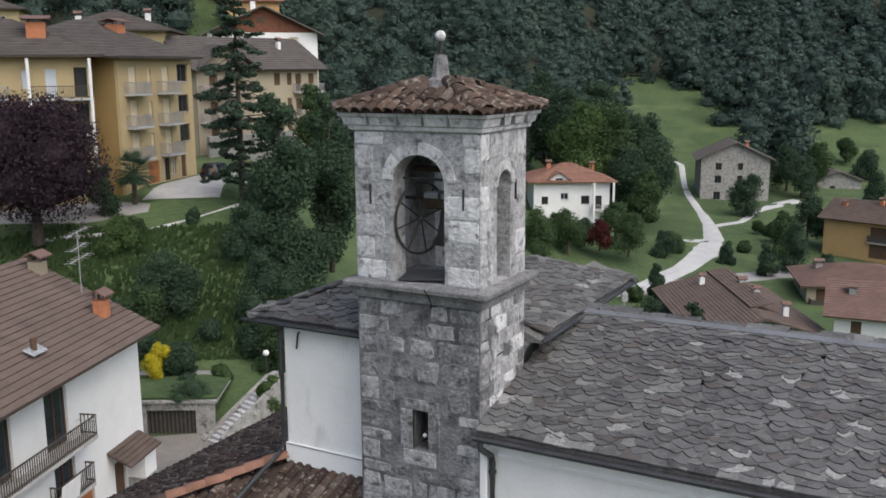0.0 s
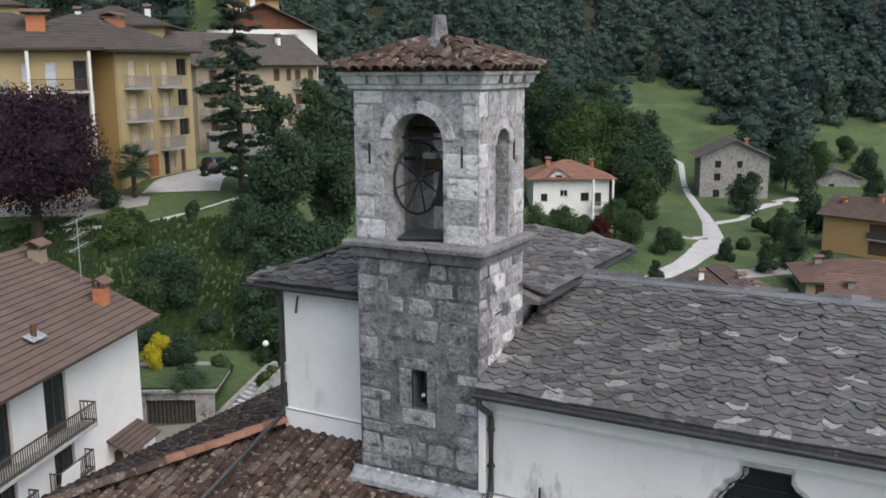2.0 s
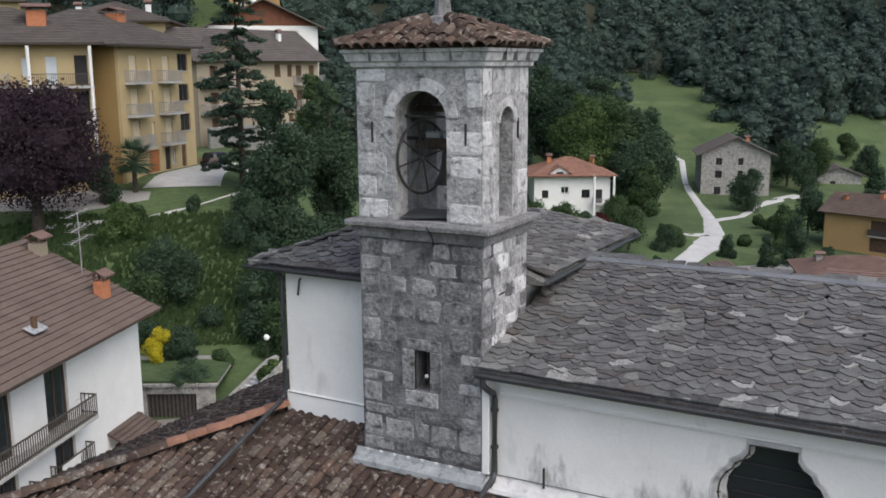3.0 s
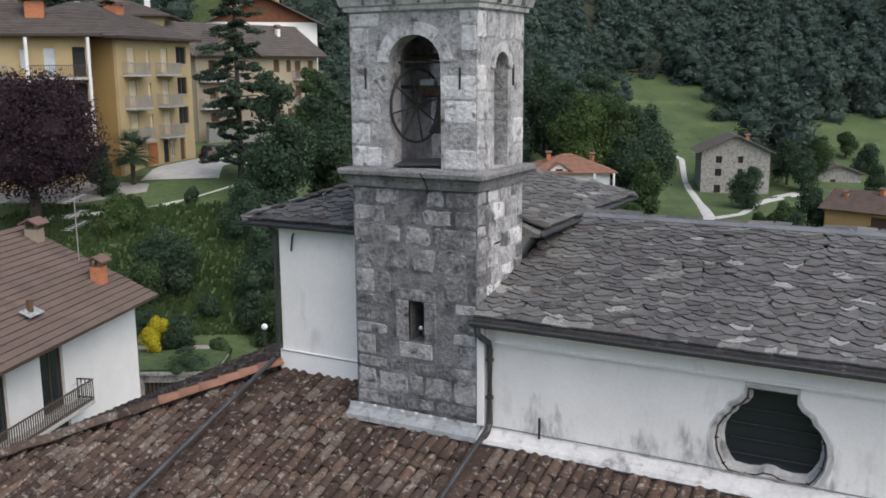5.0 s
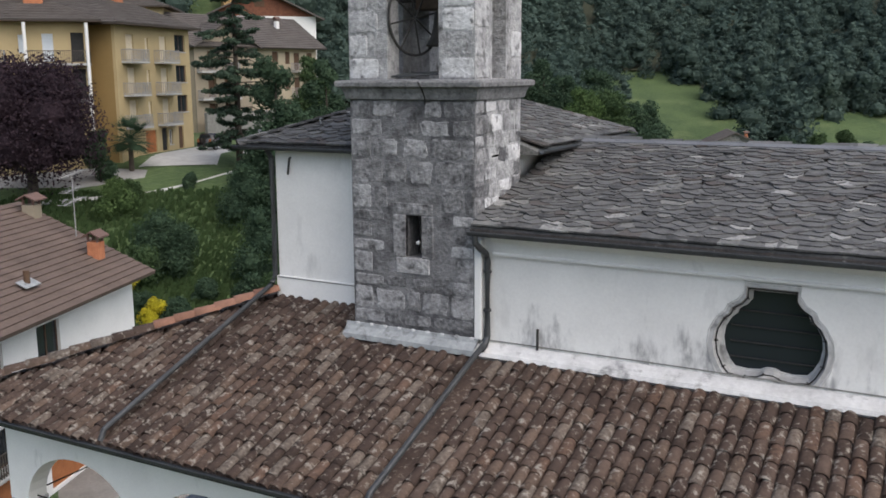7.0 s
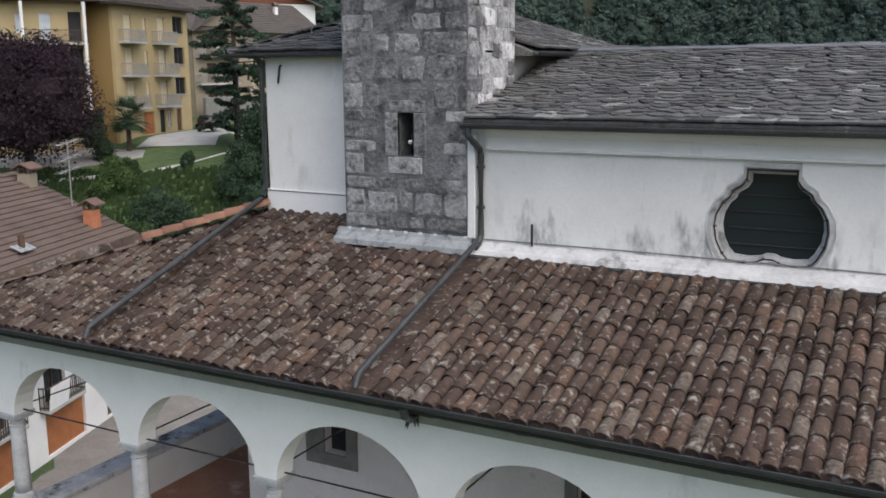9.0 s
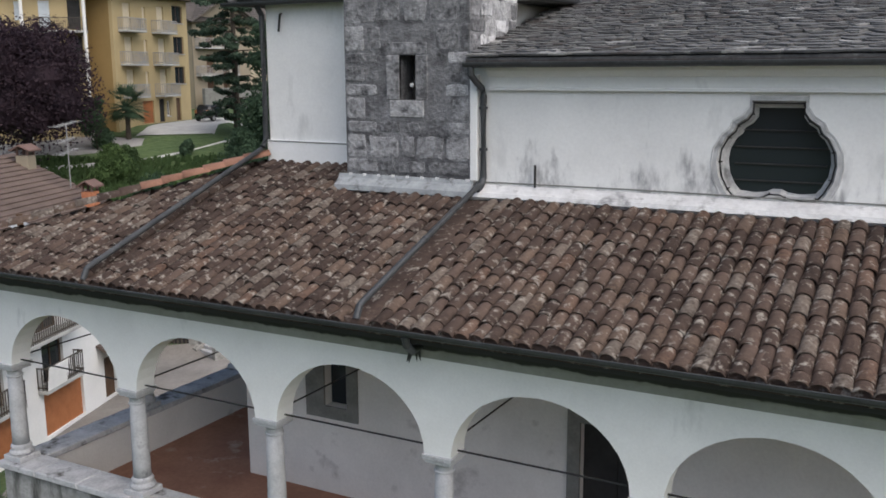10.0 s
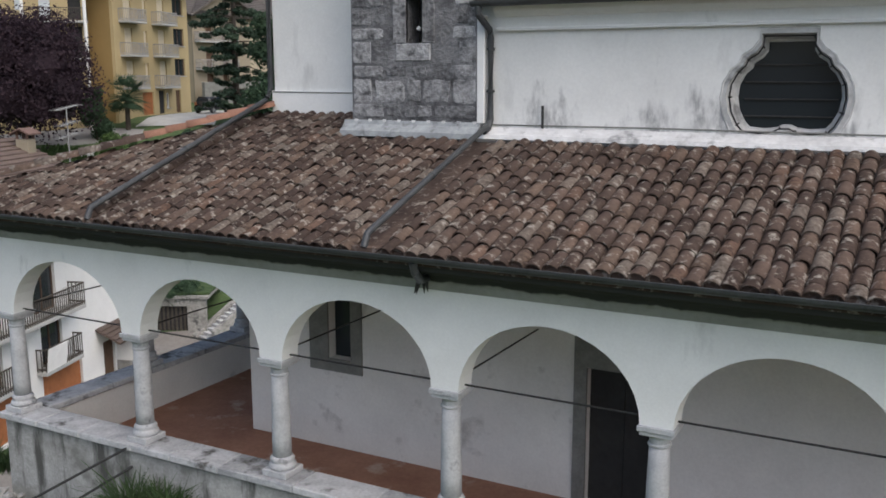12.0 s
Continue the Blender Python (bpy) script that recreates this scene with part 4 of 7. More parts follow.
def house(name, label, x, y, z, rz, L, D, H, wall, roof, kind="gx", rise=2.0, over=0.8, openings=(), balconies=(), chimneys=(), left=None, gable=None, base=3.0, category="house", rake=None):
    """Front at local y = 0. openings: (face, x, z, w, h, style), z from the base; balconies: (face, x, z, w, depth, rail)."""
    h = thing(name, label, category, m=pose(x, y, z, 0, 0, rz))
    t = 0.3
    faces = {"f": (L, pose(0, 0, 0), 0.0), "r": (D, pose(L, 0, 0, 0, 0, 90), t), "b": (L, pose(L, D, 0, 0, 0, 180), 0.0), "l": (D, pose(0, D, 0, 0, 0, -90), t)}
    for f, (w, m, inset) in faces.items():
        holes = [rect(ox, oz, ox + ow, oz + oh) for ff, ox, oz, ow, oh, st in openings if ff == f]
        out = rect(inset, -base, w - inset, H)
        mat_ = left if (f == "l" and left) else wall
        part("wall", plate(out, holes, t, m), mat_, h)
        if (kind == "gx" and f in "lr") or (kind == "gy" and f in "fb"):
            part("gable", plate([(0.02, H + 0.003), (w - 0.02, H + 0.003), (w / 2, H + rise - 0.05)], [], t, m @ pose(0, 0.002, 0)), gable or mat_, h)
        for ff, ox, oz, ow, oh, st in openings:
            if ff != f:
                continue
            if st in ("win", "dark"):
                wn = part("window", plate(rect(ox, oz, ox + ow, oz + oh), [rect(ox + 0.07, oz + 0.07, ox + ow / 2 - 0.03, oz + oh - 0.07), rect(ox + ow / 2 + 0.03, oz + 0.07, ox + ow - 0.07, oz + oh - 0.07)], 0.06, m @ pose(0, 0.14, 0)), FRAME_WHITE if st == "win" else SHUTTER_BROWN, h)
                part("pane", boxed(ox, 0.18, oz, ox + ow, 0.195, oz + oh, 0, m), WINDOW, wn)
                part("sill", boxed(ox - 0.08, -0.08, oz - 0.08, ox + ow + 0.08, 0.1, oz, 0.01, m), CONCRETE, wn)
            else:
                mats = {"brown": SHUTTER_BROWN, "pale": SHUTTER_PALE, "blue": SHUTTER_BLUE, "orange": ORANGE_DOOR, "grey": CONCRETE, "black": DARK_INSIDE}
                bm = bmesh.new()
                n = max(3, int(oh / 0.18))
                prof = [(0.18, oz)]
                for i in range(n):
                    prof += [(0.12, oz + oh * i / n), (0.15, oz + oh * (i + 0.9) / n)]
                prof += [(0.15, oz + oh), (0.18, oz + oh)]
                prism(bm, prof, ox, ox + ow, m)
                part("door" if oh > 1.9 else "shutter", bm, mats[st], h)
    for f, bx, bz, bw, bd, st in balconies:
        m = faces[f][1]
        b = part("balcony", boxed(bx, -bd, bz - 0.18, bx + bw, 0.0, bz, 0.02, m), CONCRETE, h)
        bm = bmesh.new()
        pts = [(bx + 0.04, -0.02), (bx + 0.04, -bd + 0.05), (bx + bw - 0.04, -bd + 0.05), (bx + bw - 0.04, -0.02)]
        for p, q in zip(pts, pts[1:]):
            for zz in (0.12, 1.0):
                box_between(bm, (*p, bz + zz), (*q, bz + zz), 0.03, m)
            length = math.hypot(q[0] - p[0], q[1] - p[1])
            n = max(2, int(length / 0.16))
            for i in range(n + 1):
                c = (p[0] + (q[0] - p[0]) * i / n, p[1] + (q[1] - p[1]) * i / n)
                box_between(bm, (*c, bz), (*c, bz + 1.0), 0.018 if st != "solid" else 0.03, m)
            if st in ("solid", "panel"):
                box_between(bm, ((p[0] + q[0]) / 2, (p[1] + q[1]) / 2, bz + 0.10), ((p[0] + q[0]) / 2, (p[1] + q[1]) / 2, bz + 0.92), 0.02, m, (abs(q[0] - p[0]) / 2 + 0.012, abs(q[1] - p[1]) / 2 + 0.012))
        part("railing", bm, RAIL_DARK if st in ("solid", "dark") else RAILING, b)
    o = over
    if kind == "gx":
        dz = rise * o / (D / 2)
        k = o if rake is None else rake
        for nm, e, r in (("roof", -o, D / 2), ("roof", D + o, D / 2)):
            part(nm, roof_slab((-k, e, H - dz + 0.12), (L + k, e, H - dz + 0.12), (L + k, r, H + rise + 0.12), (-k, r, H + rise + 0.12)), roof, h)
    elif kind == "gy":
        dz = rise * o / (L / 2)
        for e in (-o, L + o):
            part("roof", roof_slab((e, -o, H - dz + 0.12), (e, D + o, H - dz + 0.12), (L / 2, D + o, H + rise + 0.12), (L / 2, -o, H + rise + 0.12)), roof, h)
    else:
        s = min(L, D) / 2 + o
        z0, z1 = H + 0.02, H + rise
        if L >= D:
            r0, r1 = (s - o, D / 2, z1), (L + o - s, D / 2, z1)
        else:
            r0, r1 = (L / 2, s - o, z1), (L / 2, D + o - s, z1)
        c = [(-o, -o, z0), (L + o, -o, z0), (L + o, D + o, z0), (-o, D + o, z0)]
        quads = [(c[0], c[1], r1, r0), (c[1], c[2], r1, r1), (c[2], c[3], r0, r1), (c[3], c[0], r0, r0)] if L >= D else [(c[0], c[1], r0, r0), (c[1], c[2], r1, r0), (c[2], c[3], r1, r1), (c[3], c[0], r0, r1)]
        for q in quads:
            part("roof", roof_slab(*q), roof, h)
        part("soffit", boxed(-o, -o, H - 0.16, L + o, D + o, H - 0.12), WOOD_DARK, h)
    for cx, cy, cz, s, hh, mm in chimneys:
        chimney(h, cx, cy, cz, s, hh, mm)
    return h


def box_between(bm, p, q, s, m, half=None):
    hx, hy = half or (s, s)
    x0, x1 = sorted((p[0], q[0]))
    y0, y1 = sorted((p[1], q[1]))
    z0, z1 = sorted((p[2], q[2]))
    return box(bm, x0 - hx, y0 - hy, z0 - (s if z0 == z1 else 0), x1 + hx, y1 + hy, z1 + (s if z0 == z1 else 0), 0, m)


# white house beside the yard
wh = house("white_house", "white house with brown tiled roof, long balcony and orange garage door", -31.6, 7.3, -8.75, 108.6, 15.6, 12.4, 9.0, WHITE_WALL, ROOF_BROWN, "gx", 2.9, 1.3,
           openings=[("f", 7.05, 4.9, 1.75, 2.85, "dark"), ("f", 2.9, 4.9, 1.75, 2.85, "dark"), ("f", 9.3, 5.6, 1.3, 0.05, "grey"), ("f", 7.4, 2.5, 1.65, 2.3, "dark"), ("f", 3.0, 2.5, 1.65, 2.3, "dark"),
                     ("f", 7.3, 0.05, 3.2, 2.05, "orange"), ("f", 2.6, 0.05, 3.2, 2.05, "orange"), ("f", 12.45, 0.05, 1.1, 2.1, "brown")],
           balconies=[("f", -0.5, 4.85, 10.3, 0.85, "dark"), ("f", 6.9, 2.4, 3.0, 0.5, "dark"), ("f", 2.4, 2.4, 3.0, 0.5, "dark")],
           chimneys=[(13.9, 0.9, 9.2, 0.62, 1.15, None), (15.0, 5.0, 11.1, 0.7, 0.9, TAN_WALL)], rake=0.15)
bm = roof_slab((11.8, -1.3, 2.35), (15.0, -1.3, 2.35), (15.0, 0.0, 3.0), (11.8, 0.0, 3.0), 0.08, 0.3)
part("awning", bm, ROOF_BROWN, wh, "small tiled door canopy")
part("porch_wall", boxed(13.7, -1.0, 0, 14.9, -0.003, 2.3), WHITE_WALL, wh)
part("stone_plinth", boxed(13.66, -1.04, -0.5, 14.94, 0.0, 0.9, 0.03), RUBBLE, wh)
for x, y, zz in ((7.6, 0.6, 9.42), (8.6, 4.2, 11.1)):
    part("vent", tubed([(x, y, zz), (x, y, zz + 0.75)], 0.14, 10), SHUTTER_BROWN, wh)
    bm = boxed(x - 0.55, y - 0.3, 0, x + 0.55, y + 0.3, 0.03)
    bm.transform(pose(0, 0, zz + 0.05) @ pose(x, y, 0, 25.0, 0, 0) @ pose(-x, -y, 0.14))
    part("flashing_sheet", bm, LEAD, wh)
sheet = part("bed_sheet", boxed(-0.75, -0.02, -1.25, 0.75, 0.02, 0.0, 0.005), FRAME_WHITE)
sheet.matrix_basis = pose(-31.6, 7.3, -8.75, 0, 0, 108.6) @ pose(7.7, -0.62, 3.46, 8, 0, 0)
tagged(sheet, "white sheet hanging over the balcony rail to dry", "sheet")
dish = thing("satellite_dish", "pale grey satellite dish on the brown roof", "dish", m=pose(-31.6, 7.3, -8.75, 0, 0, 108.6) @ pose(4.8, 2.6, 10.0))
bm = bmesh.new()
lathe(bm, [(0.0001, 0.0), (0.25, 0.04), (0.45, 0.14), (0.44, 0.15), (0.24, 0.06), (0.0001, 0.02)], 20)
bm.transform(pose(0, -0.1, 0.75, 70, 0, 10))
part("bowl", bm, CONCRETE, dish, "", True)
part("mast", tubed([(0, 0, -0.3), (0, 0, 0.8)], 0.03), RAILING, dish)
ant = thing("tv_antenna", "thin grey television antenna mast above the roof", "antenna", m=pose(-31.6, 7.3, -8.75, 0, 0, 108.6) @ pose(15.0, 2.6, 10.2))
part("mast", tubed([(0, 0, -0.3), (0, 0, 3.4)], 0.03), RAILING, ant)
for zz, l in ((3.3, 1.0), (2.5, 0.7), (1.9, 0.9)):
    part("boom", tubed([(-l, 0, zz), (l, 0, zz + 0.2)], 0.025, 5), RAILING, ant)
    bm = bmesh.new()
    for i in range(6):
        xx = -l + 2 * l * i / 5
        tube(bm, [(xx, -0.35, zz + 0.1 + 0.1 * xx / l), (xx, 0.35, zz + 0.1 + 0.1 * xx / l)], 0.012, 4)
    part("elements", bm, RAILING, ant)

# yellow flats
rows = (8.15, 5.3, 2.5)
ops, bal = [], []
for i, zz in enumerate(rows):
    ops += [("f", 1.6, zz, 1.2, 2.3, "pale"), ("f", 7.0, zz, 1.2, 2.3, "pale"), ("f", 4.6, zz + 0.75, 0.55, 1.35, "pale"), ("f", 9.7, zz + 0.95, 1.9, 1.6, "dark")]
    bal += [("f", 0.8, zz, 2.9, 1.0, "bar"), ("f", 6.0, zz, 2.9, 1.0, "bar")]
ops += [("f", 3.9, 0.02, 1.8, 2.0, "orange"), ("f", 6.6, 0.02, 1.0, 2.1, "black"), ("f", 7.9, 0.5, 0.6, 1.4, "win"), ("f", 9.6, 0.02, 0.9, 2.1, "brown")]
house("apartment_building", "yellow four-storey flats with small balconies and brown roof", -62.5, 46.0, 2.8, 104, 12.4, 15.0, 11.35, YELLOW_WALL, ROOF_GREY, "hip", 3.4, 0.9, ops, bal, [(6.5, 4.2, 13.3, 1.3, 1.0, BRICK)], OCHRE_WALL, category="building")
ops = [("f", 20.1, 8.05, 0.85, 2.3, "blue"), ("f", 18.3, 8.75, 0.6, 1.5, "blue"), ("f", 15.4, 8.05, 0.9, 2.3, "brown"), ("f", 22.3, 8.05, 1.0, 2.4, "black"), ("f", 20.1, 5.1, 0.85, 2.3, "blue"), ("f", 18.3, 5.8, 0.6, 1.5, "blue"), ("f", 15.4, 5.1, 0.9, 2.3, "brown"), ("f", 22.3, 5.1, 1.0, 2.4, "black"), ("f", 12.0, 8.05, 0.9, 2.3, "blue"), ("f", 20.0, 0.05, 2.2, 2.1, "black"), ("f", 16.5, 0.05, 2.2, 2.1, "grey")]
bal = [("f", 18.9, 7.95, 4.9, 1.2, "dark"), ("f", 13.0, 7.95, 4.3, 1.2, "bar"), ("f", 18.9, 5.0, 4.9, 1.2, "dark"), ("f", 13.0, 5.0, 4.3, 1.2, "bar")]
ax, ay = -62.9 - 24 * math.cos(radians(47)), 44.0 - 24 * math.sin(radians(47))
yw = house("apartment_building", "yellow flats wing with pale blue shutters and long balconies", ax, ay, 2.8, 47, 23.7, 13.0, 11.45, YELLOW_WALL, ROOF_GREY, "hip", 3.2, 1.1, ops, bal, [(19.5, 3.0, 12.6, 1.5, 1.6, BRICK), (15.0, 3.5, 12.9, 0.8, 0.9, WHITE_WALL)], category="building")
for x in (18.9, 23.6):
    part("post", tubed([(x, -1.1, -1), (x, -1.1, 11.2)], 0.14, 10), WHITE_WALL, yw, "white round balcony post")

house("apartment_building", "yellow house behind the flats under a brown hipped roof", -90.7, 62.0, 3.0, 36, 13.0, 13.0, 14.5, YELLOW_WALL, ROOF_GREY, "hip", 2.6, 0.9, [("f", 2.0, 6.0, 1.0, 1.5, "brown"), ("f", 9.0, 6.0, 1.0, 1.5, "brown")], [], [(3.0, 3.0, 15.3, 0.6, 0.9, WHITE_WALL), (10.5, 5.0, 15.7, 0.6, 0.9, WHITE_WALL)], category="building")

# beige house behind
ops = []
for zz in (7.0, 3.9, 1.0):
    ops += [("f", 1.8, zz, 1.2, 2.2, "brown"), ("f", 4.2, zz, 0.9, 2.2, "brown"), ("f", 12.2, zz + 0.8, 1.0, 1.5, "brown"), ("f", 14.4, zz + 0.8, 0.8, 1.5, "brown"), ("f", 15.9, zz, 1.0, 2.2, "brown"), ("f", 18.2, zz, 1.0, 2.2, "brown")]
bal = [("f", 0.2, 6.9, 5.8, 1.2, "bar"), ("f", 0.2, 3.8, 5.8, 1.2, "bar"), ("f", 15.4, 6.9, 4.6, 1.2, "bar"), ("f", 15.4, 3.8, 4.6, 1.2, "bar")]
bh = house("apartment_building", "beige hillside house with grey-brown roof and railed balconies", -76.2, 70.0, 3.2, 82, 20.0, 10.0, 10.3, CREAM_WALL, ROOF_GREY, "gx", 3.3, 1.0, ops, bal, [(16.0, 3.0, 12.4, 0.5, 0.8, WHITE_WALL)], category="building")
holes = [rect(bx, zz, bx + bw, zz + 2.2) for zz in (7.0, 3.9, 1.0) for bx, bw in ((1.8, 1.2), (4.2, 0.9))]
# bay and cross gable in tan: shade on the house's left part, as colour
part("bay_wall", plate(rect(-0.05, -2.0, 8.5, 9.99), holes, 0.25, pose(0, -0.255, 0)), TAN_WALL, bh, "rendered bay under the cross gable, shade in its tan colour")
part("cross_gable", plate([(0.2, 10.0), (8.4, 10.0), (4.3, 12.6)], [], 0.25, pose(0, -0.26, 0)), TAN_WALL, bh)
part("cross_roof", roof_slab((-0.9, -1.3, 9.7), (-0.9, 4.5, 9.7), (4.3, 4.5, 12.75), (4.3, -1.3, 12.75)), ROOF_GREY, bh)
part("cross_roof", roof_slab((9.4, -1.3, 9.7), (9.4, 4.5, 9.7), (4.3, 4.5, 12.75), (4.3, -1.3, 12.75)), ROOF_GREY, bh)
part("retaining_wall", boxed(-0.5, -2.5, -4, 13, -2.0, 2.3, 0.05), SURROUND, bh, "grey concrete retaining wall")
# chalet above it
ch = house("chalet", "white chalet with red-brown timber gable and brown roof", -100.2, 98.8, 11.5, 46.8, 16.8, 12.0, 7.0, WHITE_WALL, ROOF_GREY, "gy", 3.9, 1.2, [("f", 7.5, 4.6, 1.3, 1.4, "pale"), ("f", 12.3, 4.4, 1.5, 1.9, "pale"), ("f", 3.0, 4.5, 1.1, 1.5, "brown"), ("f", 5.0, 1.0, 1.2, 2.1, "brown")], [], [(7.5, 4.0, 10.7, 0.8, 1.2, WHITE_WALL)], None, CLADDING)
part("gable_window", boxed(7.4, -0.05, 8.4, 8.9, -0.003, 9.3, 0.02), SHUTTER_BROWN, ch)
house("villa", "pale yellow villa among trees above the flats", -126.5, 69.0, 12.0, 47, 14.0, 9.0, 9.6, YELLOW_WALL, ROOF_GREY, "hip", 2.0, 0.9, [("f", 8.0, 7.0, 1.2, 1.6, "win"), ("f", 11.0, 7.0, 1.2, 1.6, "win"), ("f", 5.0, 7.0, 1.2, 1.6, "win")], [])
house("villa", "orange house half hidden among trees uphill", -108, 112, 15.5, 45, 9.0, 7.0, 9.0, ORANGE_WALL, ROOF_RED, "gx", 2.0, 0.8, [("f", 2.0, 6.0, 1.2, 1.6, "win"), ("f", 5.5, 6.0, 1.2, 1.6, "win")], [])

# garages, wall and stairs by the yard
ga = thing("garage_row", "grey garages built into a planted bank", "garage", m=pose(-43.8, 23.65, -8.9, 0, 0, 29))
part("front_wall", plate(rect(0, -1, 8.2, 2.75), [rect(0.8, 0, 3.7, 2.15), rect(4.15, 0, 7.1, 2.15)], 0.3), RUBBLE, ga)
for x in (0.8, 4.15):
    gd = part("garage_door", boxed(x, 0.24, 0.0, x + 2.95, 0.27, 2.14), DARK_INSIDE, ga)
    for i in range(12):
        part("slat", boxed(x + 0.01 + i * 0.243, 0.2, 0.0, x + i * 0.243 + 0.13, 0.24, 2.14), RAIL_DARK, gd)
part("roof_slab", boxed(-0.3, -0.15, 2.6, 8.4, 4.0, 2.78, 0.02), RUBBLE, ga)
part("roof_turf", boxed(-0.3, 0.1, 2.782, 8.4, 4.0, 2.95, 0.02), GRASS, ga)
st = thing("garden_stairs", "grey stone garden stairs between rubble walls", "stairs", m=pose(-37.15, 27.4, -8.6, 0, 0, -14))
for i in range(16):
    part("step", boxed(0.4, -0.2 + i * 0.3, -1, 2.0, 0.12 + i * 0.3, 0.18 * (i + 1), 0.015), COPING, st)
bm = bmesh.new()
prism(bm, [(-0.4, -1), (5.2, -1), (5.2, 3.0), (4.5, 2.9), (-0.4, 0.2)], 0.0, 0.39)
part("side_wall", bm, RUBBLE, st)
bm = bmesh.new()
prism(bm, [(-0.4, -1), (5.2, -1), (5.2, 3.6), (4.5, 3.5), (-0.4, 0.8)], 2.01, 2.3)
part("side_wall", bm, RUBBLE, st)
la = thing("garden_lamp", "black garden lamp post with white globe by the stairs", "lamp", m=pose(-36.9, 32.9, -6.4))
part("pole", tubed([(0, 0, -0.8), (0, 0, 1.5)], 0.045), IRON, la)
bm = bmesh.new()
bmesh.ops.create_uvsphere(bm, u_segments=16, v_segments=10, radius=0.2, matrix=pose(0, 0, 1.68))
part("globe", bm, FRAME_WHITE, la, "white glass globe", True)
struct("wall_terrace", tube(bmesh.new(), [(*xy_of(-31, 72.0), 0.0), (*xy_of(-23.1, 73.6), 0.5), (*xy_of(-20, 76.0), 1.0), (*xy_of(-16.8, 78.9), 1.8), (*xy_of(-15.5, 84), 2.3)], 0.22, 4), CONCRETE, "low concrete kerb of the lawn terrace", "wall")

# houses in the valley
vi = house("villa", "white villa with orange-red hipped roof and porch", -61.3, 133.6, -14.0, 29, 12.8, 11.5, 8.0, WHITE_WALL, ROOF_RED, "hip", 2.7, 1.1,
      [("f", 4.5, 5.0, 1.3, 1.1, "win"), ("f", 8.0, 4.2, 1.4, 1.4, "dark"), ("f", 10.4, 3.3, 1.1, 2.3, "black"), ("f", 4.6, 1.4, 1.2, 1.3, "dark"), ("f", 1.3, 4.2, 1.1, 1.3, "dark")], [("f", 9.8, 3.2, 3.6, 1.5, "bar")], [(3.0, 5.0, 9.7, 0.7, 1.0, None), (10.5, 5.5, 9.4, 0.8, 1.0, None)])
dormer = part("dormer", plate([(2.6, 7.6), (5.8, 7.6), (5.8, 8.5), (4.2, 9.6), (2.6, 8.5)], [rect(3.6, 7.75, 4.8, 8.65)], 2.2, pose(0, -0.45, 0)), WHITE_WALL, vi, "white gabled dormer")
part("dormer_window", boxed(3.6, -0.3, 7.75, 4.8, -0.26, 8.65), WINDOW, dormer)
for x0, x1 in ((2.1, 4.2), (6.3, 4.2)):
    part("dormer_roof", roof_slab((x0, -0.9, 8.35), (x0, 3.0, 8.35), (x1, 3.0, 9.75), (x1, -0.9, 9.75), 0.1), ROOF_RED, dormer)
for x in (9.9, 13.2):
    part("porch_post", tubed([(x, -1.4, 0.0), (x, -1.4, 7.95)], 0.2, 10), WHITE_WALL, vi, "white round porch post")
sh = house("stone_house", "tall grey rubble stone farmhouse with brown gabled roof", -47.2, 192.0, -16.0, 19.3, 14.2, 12.5, 9.6, RUBBLE, ROOF_GREY, "gy", 3.3, 1.1,
      [("f", 3.0, 7.0, 1.3, 1.5, "dark"), ("f", 7.6, 7.0, 1.1, 1.5, "dark"), ("f", 2.9, 4.2, 1.4, 1.6, "dark"), ("f", 7.6, 4.2, 1.1, 1.6, "dark"), ("f", 2.8, 0.6, 1.4, 1.7, "dark"), ("f", 6.8, 0.6, 2.1, 1.7, "win")], [], [(10.5, 8.0, 11.2, 0.7, 1.0, None)])
part("lean_to_roof", roof_slab((-0.5, -4.2, -1.5), (9.5, -4.2, -1.5), (9.5, 0.0, -0.1), (-0.5, 0.0, -0.1)), ROOF_BROWN, sh)
for x in (0.0, 4.5, 9.0):
    part("lean_to_post", boxed(x, -3.9, -4.5, x + 0.3, -3.6, -1.5), CONCRETE, sh)
lh = house("stone_house", "long low rubble stone house with brown gabled roof", -20.9, 83.5, -20.0, 27.4, 12.6, 21.0, 5.5, RUBBLE, ROOF_BROWN, "gy", 1.9, 1.0, [("f", 4.5, 2.6, 1.5, 0.6, "dark"), ("f", 7.8, 2.6, 1.2, 0.6, "win")], [], [(4.2, 17.5, 6.9, 0.6, 0.9, WHITE_WALL), (8.0, 14.0, 7.0, 0.7, 1.1, WHITE_WALL), (8.2, 9.0, 6.9, 0.6, 1.3, WHITE_WALL), (9.8, 4.0, 6.2, 0.6, 1.4, WHITE_WALL)])
part("upper_roof", roof_slab((5.9, 3.5, 7.6), (5.9, 22.0, 7.6), (8.4, 22.0, 8.05), (8.4, 3.5, 8.05), 0.14), ROOF_BROWN, lh)
house("villa", "cream house with rust-red hipped roof and wooden balcony", -15.5, 120.3, -21.5, 17, 15.0, 11.0, 5.3, CREAM_WALL, ROOF_RUST, "hip", 2.2, 1.0, [("f", 1.2, 2.6, 1.8, 2.2, "brown"), ("f", 6.5, 3.0, 1.2, 1.4, "win"), ("f", 10.0, 3.0, 1.2, 1.4, "win"), ("l", 4.0, 3.0, 1.4, 1.5, "brown")], [("f", 0.3, 2.5, 4.2, 1.2, "solid")], [(2.5, 6.5, 6.3, 0.9, 0.9, RUBBLE)])
